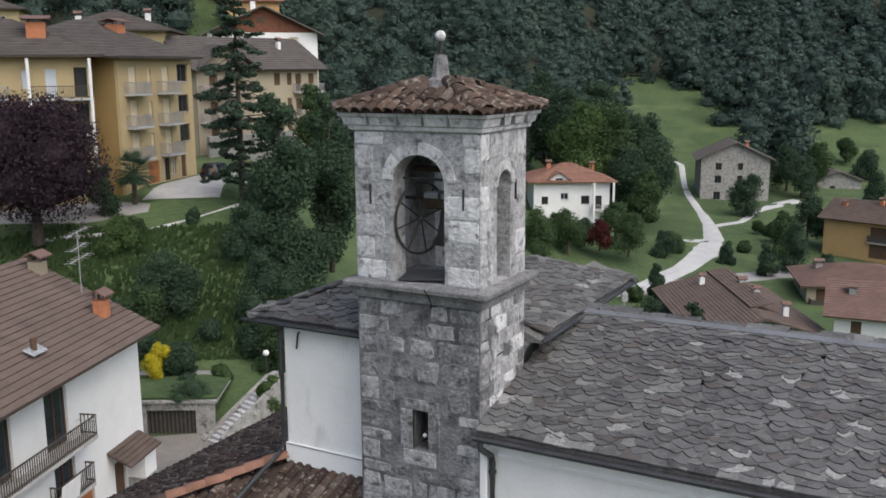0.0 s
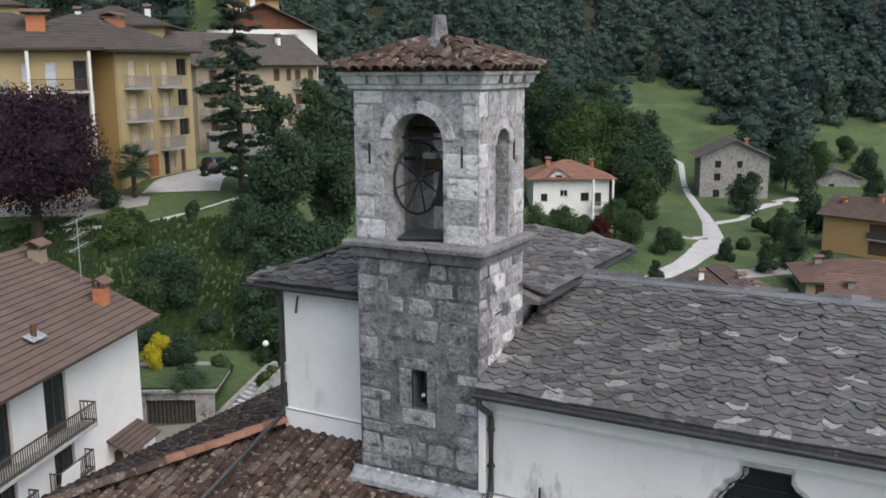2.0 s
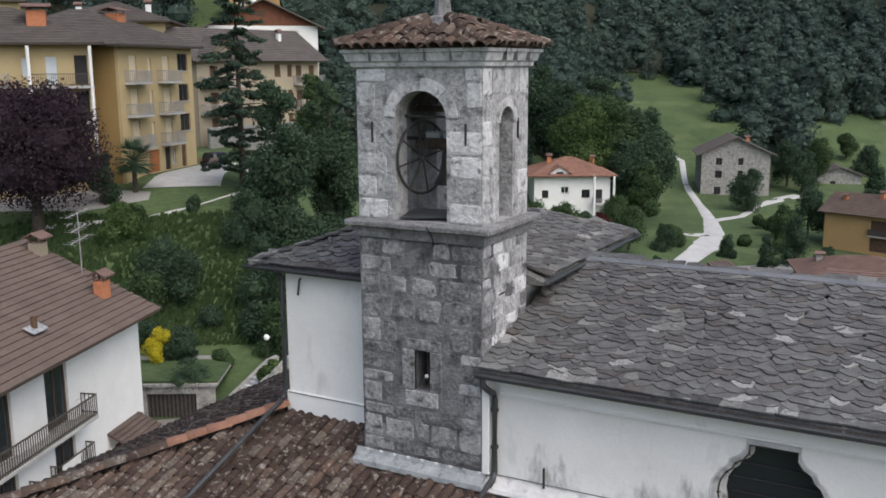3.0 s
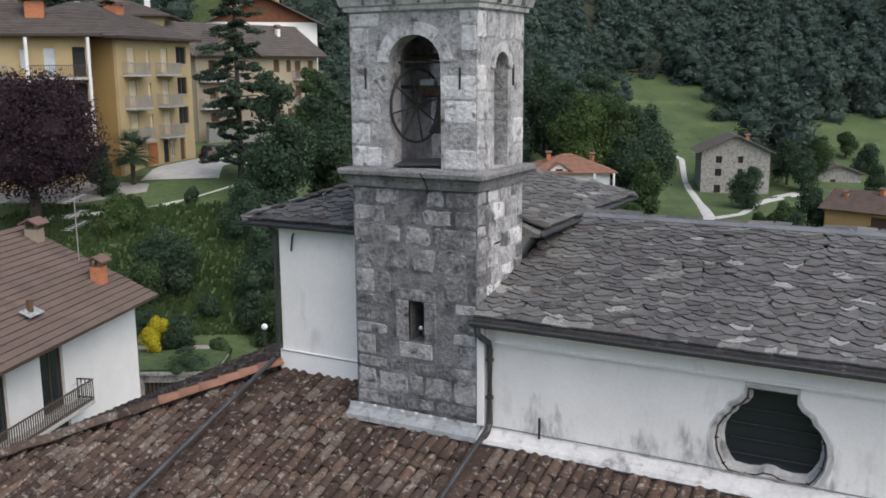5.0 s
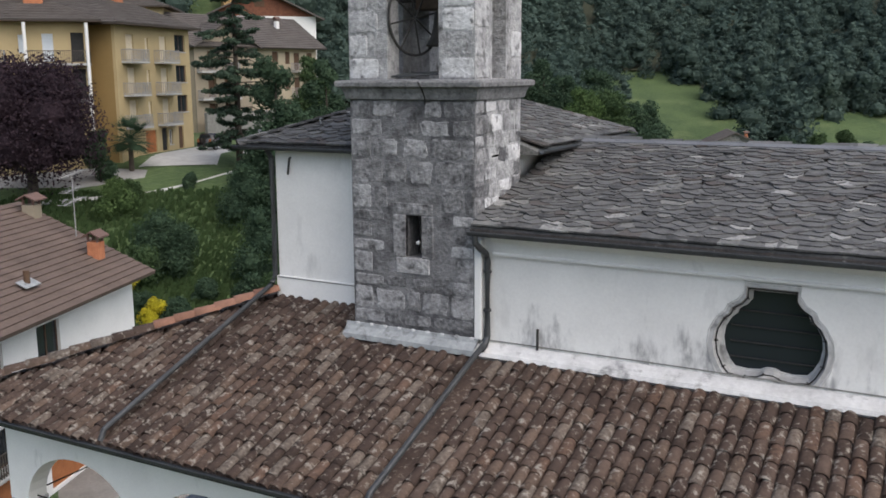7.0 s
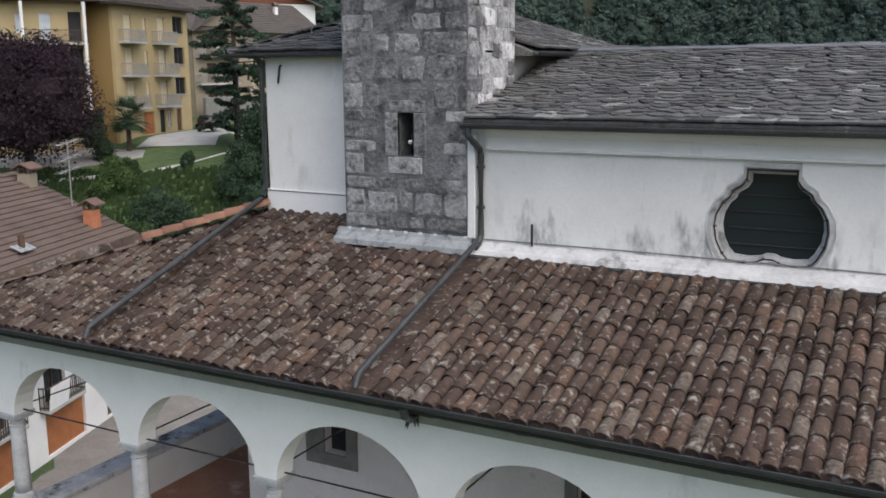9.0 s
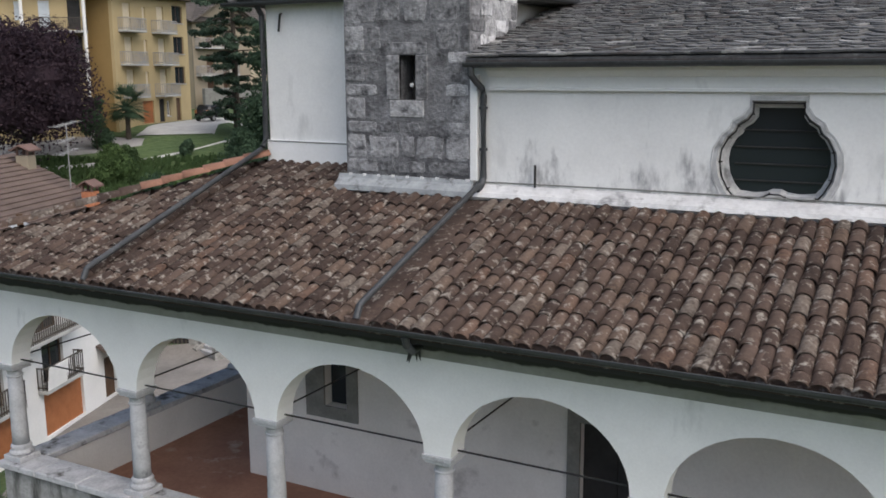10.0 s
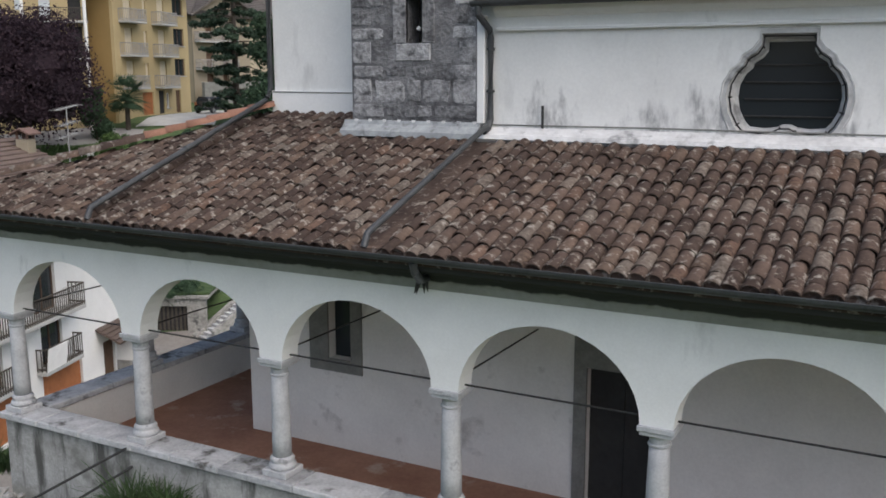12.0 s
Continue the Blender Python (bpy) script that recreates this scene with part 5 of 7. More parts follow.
house("villa", "white house with dark rust roof and brown shutters", -8.9, 89.2, -18.0, 5, 12.5, 10.5, 6.2, WHITE_WALL, ROOF_RUST, "gx", 2.2, 1.1, [("f", 1.6, 3.8, 1.0, 1.5, "brown"), ("f", 5.0, 3.8, 1.0, 1.5, "brown"), ("f", 5.0, 0.8, 1.0, 1.5, "brown"), ("f", 1.6, 0.8, 1.0, 1.5, "brown"), ("l", 4.6, 3.2, 2.0, 2.0, "black")], [], [(1.6, 3.0, 7.3, 0.8, 0.8, RUBBLE)])
house("villa", "ochre house with brown roof and timber loggia", -17.4, 152.2, -17.5, -20, 16.0, 10.0, 6.2, ORANGE_WALL, ROOF_BROWN, "gx", 2.4, 0.9, [("f", 7.6, 2.9, 4.2, 2.3, "brown"), ("f", 7.6, 0.2, 4.2, 2.2, "brown")], [("f", 7.4, 2.8, 4.6, 0.5, "solid")], [(2.0, 3.0, 7.4, 0.6, 0.8, None), (7.5, 4.0, 8.2, 0.6, 0.8, None)])
house("stone_house", "small far stone barn with a grey roof", -26.5, 215.8, -17.2, 18, 9.5, 8.0, 4.6, RUBBLE, ROOF_GREY, "gy", 1.8, 0.8, [("f", 2.8, 2.0, 1.2, 1.2, "dark")], [], [])


# the parked car
car = thing("car", "small black hatchback parked on the concrete drive", "car", m=pose(-61.0, 56.0, 2.84, 0, 0, 100))
bm = bmesh.new()
side = [(-1.8, 0.3), (1.75, 0.3), (1.82, 0.62), (1.7, 0.86), (0.95, 0.95), (0.35, 1.45), (-1.3, 1.52), (-1.72, 1.0), (-1.85, 0.6)]
for w, sgn in ((0.8, 1),):
    a = [bm.verts.new((x, -w if z < 1.0 else -w + 0.14, z)) for x, z in side]
    b = [bm.verts.new((x, w if z < 1.0 else w - 0.14, z)) for x, z in side]
    bm.faces.new(a)
    bm.faces.new(b[::-1])
    for i in range(len(side)):
        bm.faces.new((a[i], b[i], b[(i + 1) % len(side)], a[(i + 1) % len(side)]))
bmesh.ops.recalc_face_normals(bm, faces=bm.faces[:])
bmesh.ops.bevel(bm, geom=bm.edges[:], offset=0.05, segments=2, affect="EDGES")
CAR_PAINT = material("black_car_paint", (0.012, 0.012, 0.014), (0.02, 0.02, 0.022), 2, 0.25, 0, 5, spec=0.5)
part("body", bm, CAR_PAINT, car, "", True)
for x in (-1.15, 1.15):
    for y in (-0.78, 0.78):
        bm = bmesh.new()
        bmesh.ops.create_cone(bm, cap_ends=True, segments=20, radius1=0.31, radius2=0.31, depth=0.2, matrix=pose(x, y, 0.31, 90))
        wl = part("wheel", bm, IRON, car)
        bm = bmesh.new()
        bmesh.ops.create_cone(bm, cap_ends=True, segments=14, radius1=0.19, radius2=0.17, depth=0.22, matrix=pose(x, y, 0.31, 90))
        part("rim", bm, RAILING, wl)
for y in (-0.62, 0.62):
    part("tail_light", boxed(-1.86, y - 0.1, 0.75, -1.76, y + 0.1, 1.05, 0.02), ORANGE_DOOR, car)
part("rear_window", boxed(-1.66, -0.55, 1.05, -1.52, 0.55, 1.4, 0.02, pose(0.02, 0, 0)), WINDOW, car)
for y in (-0.72, 0.685):
    part("side_window", boxed(-1.2, y, 1.02, 0.35, y + 0.035, 1.36, 0.01), WINDOW, car)

# utility pole below the church
x, y = xy_of(105 * (1115 - 784) / 1698, 105 * 0.981)
po = thing("utility_pole", "grey utility pole with crossarms and insulators", "pole", m=pose(x, y, -18.6, 0, 0, 30))
part("pole", tubed([(0, 0, -0.5), (0, 0, 8.3)], [0.16, 0.11], 8), CONCRETE, po)
for zz in (8.0, 7.3):
    arm = part("crossarm", boxed(-1.2, -0.06, zz, 1.2, 0.06, zz + 0.12, 0.01), RAILING, po)
    for k in (-1.1, -0.4, 0.4, 1.1):
        part("insulator", tubed([(k, 0, zz + 0.12), (k, 0, zz + 0.4)], [0.05, 0.07], 6), CONCRETE, arm)
part("transformer", boxed(-0.35, -0.3, 5.6, 0.35, 0.3, 6.6, 0.05), RAILING, po)

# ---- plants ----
# forest green is lifted and blued: distance haze mixed into the leaf colour
LEAF_FOREST_HAZY = leaf_material("hazy_forest_leaves", (0.050, 0.082, 0.072), (0.098, 0.140, 0.116), 0.05, 0.2)
LEAF_GREEN = leaf_material("green_leaves", (0.040, 0.072, 0.032), (0.088, 0.136, 0.059), 0.35, 0.45)
LEAF_BRIGHT = leaf_material("bright_leaves", (0.043, 0.079, 0.027), (0.105, 0.161, 0.060), 0.3)
LEAF_DARK = leaf_material("dark_leaves", (0.032, 0.059, 0.038), (0.072, 0.115, 0.066), 0.35, 0.45)
LEAF_CEDAR = leaf_material("cedar_needles", (0.036, 0.060, 0.044), (0.088, 0.130, 0.088), 0.5, 0.45)
LEAF_PURPLE = leaf_material("purple_leaves", (0.021, 0.015, 0.021), (0.066, 0.043, 0.054), 0.5)
LEAF_MAROON = leaf_material("maroon_leaves", (0.04, 0.012, 0.012), (0.11, 0.035, 0.03), 0.5)
LEAF_YELLOW = leaf_material("yellow_blossom", (0.35, 0.30, 0.02), (0.62, 0.55, 0.05), 1.0)
BARK = material("bark", (0.035, 0.028, 0.022), (0.10, 0.085, 0.07), 3, 0.95, 0.5, 20)


def leaves(centres, radii, count, size, seed, flat=1.0, inner=0.62, jitter=0.36):
    """Leaf clumps as small quads on the shells of rounded lobes; returns vertices, four a clump."""
    rng = np.random.default_rng(seed)
    weights = np.array(radii) ** 2
    pick = rng.choice(len(radii), count, p=weights / weights.sum())
    d = rng.normal(size=(count, 3))
    d[:, 2] += 0.25
    d /= np.linalg.norm(d, axis=1, keepdims=True)
    rr = np.array(radii)[pick] * rng.uniform(inner, 1.08, count)
    pos = np.array(centres)[pick] + d * rr[:, None] * np.array([1, 1, flat])
    n = d + rng.normal(scale=jitter, size=(count, 3))
    n /= np.linalg.norm(n, axis=1, keepdims=True)
    a = np.cross(n, rng.normal(size=(count, 3)))
    a /= np.linalg.norm(a, axis=1, keepdims=True)
    b = np.cross(n, a)
    s = size * rng.uniform(0.6, 1.35, (count, 1))
    k = rng.uniform(0.45, 0.8, (count, 1))
    quad = np.stack([pos - a * s, pos - b * s * k, pos + a * s, pos + b * s * k], 1)
    return quad.reshape(-1, 3)


def cores(centres, radii, k=0.84, flat=1.0):
    """Rounded dark hearts of the lobes, so that crowns are not seen through everywhere."""
    out = []
    g = (-1.0, 0.0, 1.0)
    for axis in range(3):
        for side in (-1.0, 1.0):
            for i in range(2):
                for j in range(2):
                    quad = []
                    for a, b in ((g[i], g[j]), (g[i + 1], g[j]), (g[i + 1], g[j + 1]), (g[i], g[j + 1])):
                        p = [a, b]
                        p.insert(axis, side)
                        v = np.array(p) / np.linalg.norm(p)
                        quad.append(v)
                    if side * (1 if axis != 1 else -1) < 0:
                        quad.reverse()
                    out.append(quad)
    ball = np.array(out).reshape(-1, 3) * np.array([1, 1, flat])
    return np.concatenate([np.array(c) + ball * r * k for c, r in zip(centres, radii)])


def quad_mesh(name, verts):
    me = bpy.data.meshes.new(name)
    n = len(verts) // 4
    me.vertices.add(len(verts))
    me.vertices.foreach_set("co", np.asarray(verts, dtype=np.float32).ravel())
    me.loops.add(n * 4)
    me.loops.foreach_set("vertex_index", np.arange(n * 4, dtype=np.int32))
    me.polygons.add(n)
    me.polygons.foreach_set("loop_start", np.arange(0, n * 4, 4, dtype=np.int32))
    me.update(calc_edges=True)
    return me


def lobes(seed, h, r, low=0.3, n=9, taper=0.4):
    """Lobe centres and radii for a crown h high and r wide; low: where the crown begins."""
    rng = np.random.default_rng(seed)
    cs, rs = [], []
    for i in range(n):
        f = (i + 0.5) / n
        z = h * (low + (1 - low) * f)
        wide = r * (1 - taper * f) * (0.55 + 0.45 * math.sin(math.pi * min(1, 0.25 + f * 0.75)))
        a = rng.uniform(0, 2 * math.pi)
        off = wide * rng.uniform(0.25, 0.62)
        cs.append((off * math.cos(a), off * math.sin(a), min(z, h - 0.3 * r)))
        rs.append(wide * rng.uniform(0.42, 0.62))
    cs.append((0, 0, h * (low + 1) / 2))
    rs.append(r * 0.6)
    return cs, rs


def place(px_tan, dist):
    """Ground place at a bearing (tangent right of the view's middle) and distance."""
    c = 1 / math.sqrt(1 + px_tan * px_tan)
    x, y = xy_of(dist * px_tan * c, dist * c)
    return x, y, ground_z(x, y)


def tree(label, bearing, dist, h, r, mat_, seed, low=0.25, leaf=0.3, count=2600, name="tree", z=None, taper=0.4, category="tree", trunk=True, n=11):
    x, y, g = place(bearing, dist)
    t = thing(name, label, category, m=pose(x, y, g if z is None else z))
    rng = random.Random(seed)
    cs, rs = lobes(seed, h, r, low, n, taper)
    if trunk:
        bm = bmesh.new()
        tr = max(0.09, r * 0.055)
        tube(bm, [(0, 0, -0.6), (0.05, 0, h * 0.15), (rng.uniform(-0.2, 0.2), rng.uniform(-0.2, 0.2), h * 0.5), (0, 0, h * 0.85)], [tr * 1.25, tr, tr * 0.7, tr * 0.2], 8)
        for c, rad in list(zip(cs, rs))[:7]:
            tube(bm, [(0, 0, h * max(0.12, low * 0.6)), (c[0] * 0.5, c[1] * 0.5, c[2] * 0.7), c], [tr * 0.55, tr * 0.35, tr * 0.12], 6)
        part("trunk", bm, BARK, t)
    part("crown", quad_mesh("crown", np.concatenate([leaves(cs, rs, int(count * 3.4), leaf * 0.47, seed, 1.0, 0.52, 0.55), cores(cs, rs, 0.48)])), mat_, t)
    return t


def B(px):
    return (px - 784) / 1666


tree("spreading purple-leaved plum tree on the court", B(58), 77, 10.4, 6.8, LEAF_PURPLE, 1, 0.31, 0.26, 9500, z=0.6, taper=0.3, n=20)
tree("dark round shrub beside the palm", B(180), 81, 4.4, 1.5, LEAF_DARK, 2, 0.1, 0.2, 1800, name="shrub", category="shrub", taper=0.2)
tree("tall dark broadleaf tree on the bank", B(498), 75, 15.5, 4.4, LEAF_DARK, 4, 0.03, 0.3, 9000, z=-4.0)
tree("leafy green tree behind the bell tower", B(585), 84, 16.0, 4.0, LEAF_DARK, 5, 0.1, 0.32, 6000, z=-4.5)
tree("leafy green tree beside the flats", B(560), 96, 12.0, 3.5, LEAF_GREEN, 6, 0.1, 0.32, 4000, z=0)
for i, (px, d, h, r, m_) in enumerate([(205, 75.5, 2.8, 1.9, LEAF_BRIGHT), (235, 76, 2.2, 1.2, LEAF_GREEN), (280, 69, 4.6, 2.7, LEAF_DARK), (318, 68, 4.0, 2.0, LEAF_DARK), (240, 68, 3.0, 2.0, LEAF_GREEN), (130, 68, 3.0, 2.4, LEAF_GREEN), (60, 69, 2.4, 2.0, LEAF_GREEN), (180, 67, 3.0, 2.0, LEAF_DARK),
                                        (440, 72, 5.0, 2.6, LEAF_DARK), (462, 66, 6.0, 2.8, LEAF_DARK), (520, 64, 4.8, 2.6, LEAF_DARK), (440, 62, 3.0, 1.6, LEAF_DARK), (480, 60, 4.0, 2.0, LEAF_GREEN), (462, 55.5, 2.4, 1.1, LEAF_BRIGHT), (300, 60, 2.2, 1.5, LEAF_DARK), (570, 66, 6.0, 3.0, LEAF_DARK), (340, 77.5, 1.2, 0.8, LEAF_DARK), (20, 74, 2.0, 1.6, LEAF_GREEN),
                                        (250, 62, 2.2, 1.4, LEAF_DARK), (355, 64.5, 1.6, 1.1, LEAF_DARK), (375, 58.8, 0.9, 0.8, LEAF_GREEN), (310, 58.6, 0.9, 0.8, LEAF_DARK), (285, 57.6, 0.9, 0.8, LEAF_GREEN)]):
    tree("leafy green shrub on the grassy bank", B(px), d, h, r, m_, 40 + i, 0.05, 0.2, 1500, name="shrub", category="shrub", taper=0.3, trunk=False, n=8)
for i, (px, d, z) in enumerate([(218, 64, -4.9), (262, 60, -5.9), (245, 59.5, -6.4)]):
    tree("yellow-flowering broom bush on the bank", B(px), d, 1.7, 1.0, LEAF_YELLOW, 80 + i, 0.1, 0.12, 700, name="bush", category="bush", trunk=False, n=6, z=z + 0.4)
# ivy and planting over the garages
tree("trailing green planting above the garages", B(318), 55.6, 0.9, 1.7, LEAF_DARK, 90, 0.1, 0.12, 900, name="shrub", category="shrub", trunk=False, z=-6.3)

# the tall cedar before the beige house
x, y, g = place(B(428), 82)
ced = thing("cedar", "tall sparse cedar with layered drooping branches", "tree", m=pose(x, y, 0.0))
rng = random.Random(8)
part("trunk", tubed([(0, 0, -2), (0.1, 0, 6), (0, 0.1, 13), (0.05, 0, 20.5)], [0.32, 0.26, 0.16, 0.04], 8), BARK, ced)
cs, rs = [], []
for i in range(74):
    f = (i + rng.uniform(-1.5, 1.5)) / 73
    f = min(max(f, 0.0), 1.0)
    zz = 3.6 + 16.6 * f
    a = i * 2.4 + rng.uniform(-0.7, 0.7)
    l = (0.6 + 3.6 * min(1.0, (1 - f) * 1.7) ** 0.9 * (0.62 if f < 0.22 else 1.0)) * rng.uniform(0.5, 1.1)
    tip = (l * math.cos(a), l * math.sin(a), zz + rng.uniform(-0.3, 0.12) * l)
    part("branch", tubed([(0, 0, zz), (tip[0] * 0.5, tip[1] * 0.5, zz + 0.1), tip], [0.07, 0.05, 0.02], 5), BARK, ced)
    for k in (0.3, 0.5, 0.7, 0.88, 1.04):
        cs.append((tip[0] * k + rng.uniform(-0.3, 0.3), tip[1] * k + rng.uniform(-0.3, 0.3), zz + (tip[2] - zz) * k + rng.uniform(-0.2, 0.1)))
        rs.append(0.24 + 0.11 * l * rng.uniform(0.5, 1.1))
part("crown", quad_mesh("crown", leaves(cs, rs, 38000, 0.13, 9, 0.42, 0.05, 0.8)), LEAF_CEDAR, ced)

# palm
x, y, g = place(B(237), 83)
palm = thing("palm", "small fan palm on the lawn", "palm", m=pose(x, y, g))
part("trunk", tubed([(0, 0, -0.5), (0, 0, 1.2), (0.05, 0, 2.6)], [0.24, 0.2, 0.22], 10), BARK, palm)
bm = bmesh.new()
for i in range(80):
    a = i * 2.4
    el = radians(rng.uniform(-45, 75))
    l = rng.uniform(0.9, 1.5)
    d = Vector((math.cos(a) * math.cos(el), math.sin(a) * math.cos(el), math.sin(el)))
    s = d.cross(Vector((0, 0, 1))).normalized()
    o = Vector((0, 0, 2.7))
    e = o + d * l
    for k in range(-4, 5):
        tip = e + (d * math.cos(k * 0.33) + s * math.sin(k * 0.33)) * 0.95 + Vector((0, 0, -0.15))
        w = s.cross(d) * 0.0 + s * 0.09
        vs = [bm.verts.new(q) for q in (e - w, tip, e + w)]
        bm.faces.new(vs)
    tube(bm, [o, e], 0.02, 4)
part("fronds", bm, LEAF_DARK, palm)

# trees of the valley
for i, (px, d, h, r, m_, z) in enumerate([(1035, 172, 17, 7.5, LEAF_BRIGHT, -9), (1090, 176, 16, 7.5, LEAF_GREEN, -9), (1140, 178, 15, 7, LEAF_DARK, -10), (1000, 182, 16, 7, LEAF_DARK, -6), (1060, 188, 18, 8, LEAF_DARK, -7), (965, 186, 18, 7, LEAF_DARK, -5), (1115, 168, 12, 5.5, LEAF_DARK, -12), (1165, 176, 12, 5, LEAF_DARK, -12), (1150, 165, 9, 4, LEAF_GREEN, -13)]):
    tree("large leafy tree behind the villa", B(px), d, h, r, m_, 100 + i, 0.08, 0.55, 3600, z=z)
for i, (px, d, h, r, m_, z, lab) in enumerate([
        (1010, 140, 6.5, 3.6, LEAF_GREEN, -14.0, "leafy garden tree before the villa"), (1120, 142, 6.5, 3.4, LEAF_GREEN, -14.6, "leafy garden tree before the villa"), (1068, 142, 4.4, 2.4, LEAF_MAROON, -13.8, "small maroon-leaved garden tree"), (1095, 150, 6, 3.0, LEAF_GREEN, -13.6, "leafy garden tree before the villa"),
        (985, 143, 5.0, 2.8, LEAF_GREEN, -13.6, "leafy garden tree before the villa"), (1040, 144, 4.0, 2.4, LEAF_DARK, -13.6, "leafy garden tree before the villa"),
        (1172, 128, 5.6, 1.7, LEAF_DARK, -18.6, "clipped oval tree by the road"), (1330, 194, 9.0, 4.5, LEAF_DARK, -16.5, "round dark tree before the stone farmhouse"), (1297, 150, 4.2, 1.7, LEAF_DARK, -17.7, "small round tree by the lane"), (1370, 146, 5.4, 2.0, LEAF_DARK, -18.3, "small round tree by the road"),
        (1245, 101, 7.5, 2.3, LEAF_DARK, -18.8, "conical green tree beside the stone house"), (1160, 112, 4.5, 3.0, LEAF_DARK, -18.5, "dark shrubs below the road"), (1190, 108, 3.4, 2.4, LEAF_DARK, -18.4, "dark shrubs below the road"), (1185, 148, 5.0, 2.6, LEAF_DARK, -16.8, "green shrub by the lane"), (1200, 152, 4.0, 2.4, LEAF_GREEN, -16.6, "green shrub by the lane"),
        (1420, 150, 8.0, 3.2, LEAF_DARK, -18.0, "tall green shrubbery beside the ochre house"), (1400, 160, 7.0, 3.4, LEAF_GREEN, -17.0, "tall green shrubbery beside the ochre house"), (1440, 170, 8.0, 3.5, LEAF_DARK, -16.0, "tall green shrubbery beside the ochre house"), (1475, 145, 4.2, 2.4, LEAF_DARK, -18.0, "green shrub before the ochre house"), (1380, 170, 2.5, 2.0, LEAF_GREEN, -16.0, "low green shrub on the lawn"), (1350, 176, 1.6, 1.4, LEAF_GREEN, -16, "low green shrub on the lawn"), (1390, 158, 1.8, 1.6, LEAF_GREEN, -17.2, "low green shrub on the lawn"), (1330, 160, 1.6, 1.4, LEAF_GREEN, -17, "low green shrub on the lawn"),
        (948, 136, 9.0, 4.4, LEAF_GREEN, -15.5, "leafy tree beside the white villa"), (1080, 128, 3.0, 1.9, LEAF_DARK, -18.3, "leafy green shrub in the garden"), (1050, 124, 3.0, 1.8, LEAF_GREEN, -18.3, "leafy green shrub in the garden"), (1130, 127, 2.4, 1.6, LEAF_GREEN, -18.3, "leafy green shrub in the garden"), (1500, 142, 3.0, 2.0, LEAF_GREEN, -18.4, "leafy green shrub in the garden"), (1540, 240, 8.0, 4.0, LEAF_DARK, -14, "tree on the far meadow"), (1500, 250, 6.0, 3.2, LEAF_GREEN, -10, "tree on the far meadow"), (1560, 205, 8.0, 3.6, LEAF_DARK, -16, "tree beside the barn"), (1398, 222, 10.0, 5.0, LEAF_DARK, -14.0, "dark tree behind the stone farmhouse"), (1425, 216, 9.0, 4.6, LEAF_DARK, -14.8, "dark tree behind the stone farmhouse"), (1452, 228, 9.0, 4.6, LEAF_GREEN, -12.5, "dark tree behind the stone farmhouse")]):
    tree(lab, B(px), d, h, r, m_, 130 + i, 0.08 if h < 6 else 0.15, 0.28 if d < 160 else 0.42, 1700, z=z, name="tree" if h > 3.5 else "shrub", category="tree" if h > 3.5 else "shrub", n=9)

# the wooded hillside: one joined mass of many crowns
def wooded(px, dv):
    """Whether trees stand at a bearing and a depth; clearings: the houses on the slope, the meadow above the lane, the far meadow."""
    if px < 640 and dv < (172 if px > 330 else 150):
        return False
    if 640 < px < 930 and dv < 168:
        return False
    if 930 <= px < 1020 and dv < 195:
        return False
    if 1020 <= px < 1190 and dv < 212 + 0.55 * (px - 1020) and not (dv > 215 and px < 1100):
        return False
    if 1100 <= px < 1330 and dv < 300 - max(0, px - 1190) * 0.40:
        return False
    if 1310 <= px < 1430 and dv < 222:
        return False
    return not (px >= 1430 and dv < 258)


bm = bmesh.new()
known = {}
for i in range(-70, 90):
    for k in range(66):
        px, dv = 784 + 12 * i, 152 + 6 * k
        if wooded(px - 8, dv - 5) and wooded(px + 20, dv - 5) and wooded(px + 6, dv + 6):
            quad = []
            for a, b in ((i, k), (i + 1, k), (i + 1, k + 1), (i, k + 1)):
                if (a, b) not in known:
                    d = 152 + 6 * b
                    x, y = xy_of(12 * a / 1666 * d, d)
                    known[a, b] = bm.verts.new((x, y, ground_z(x, y) + 0.6))
                quad.append(known[a, b])
            bm.faces.new(quad)
struct("forest_floor", bm, LITTER, "dark leaf litter under the trees", "ground")


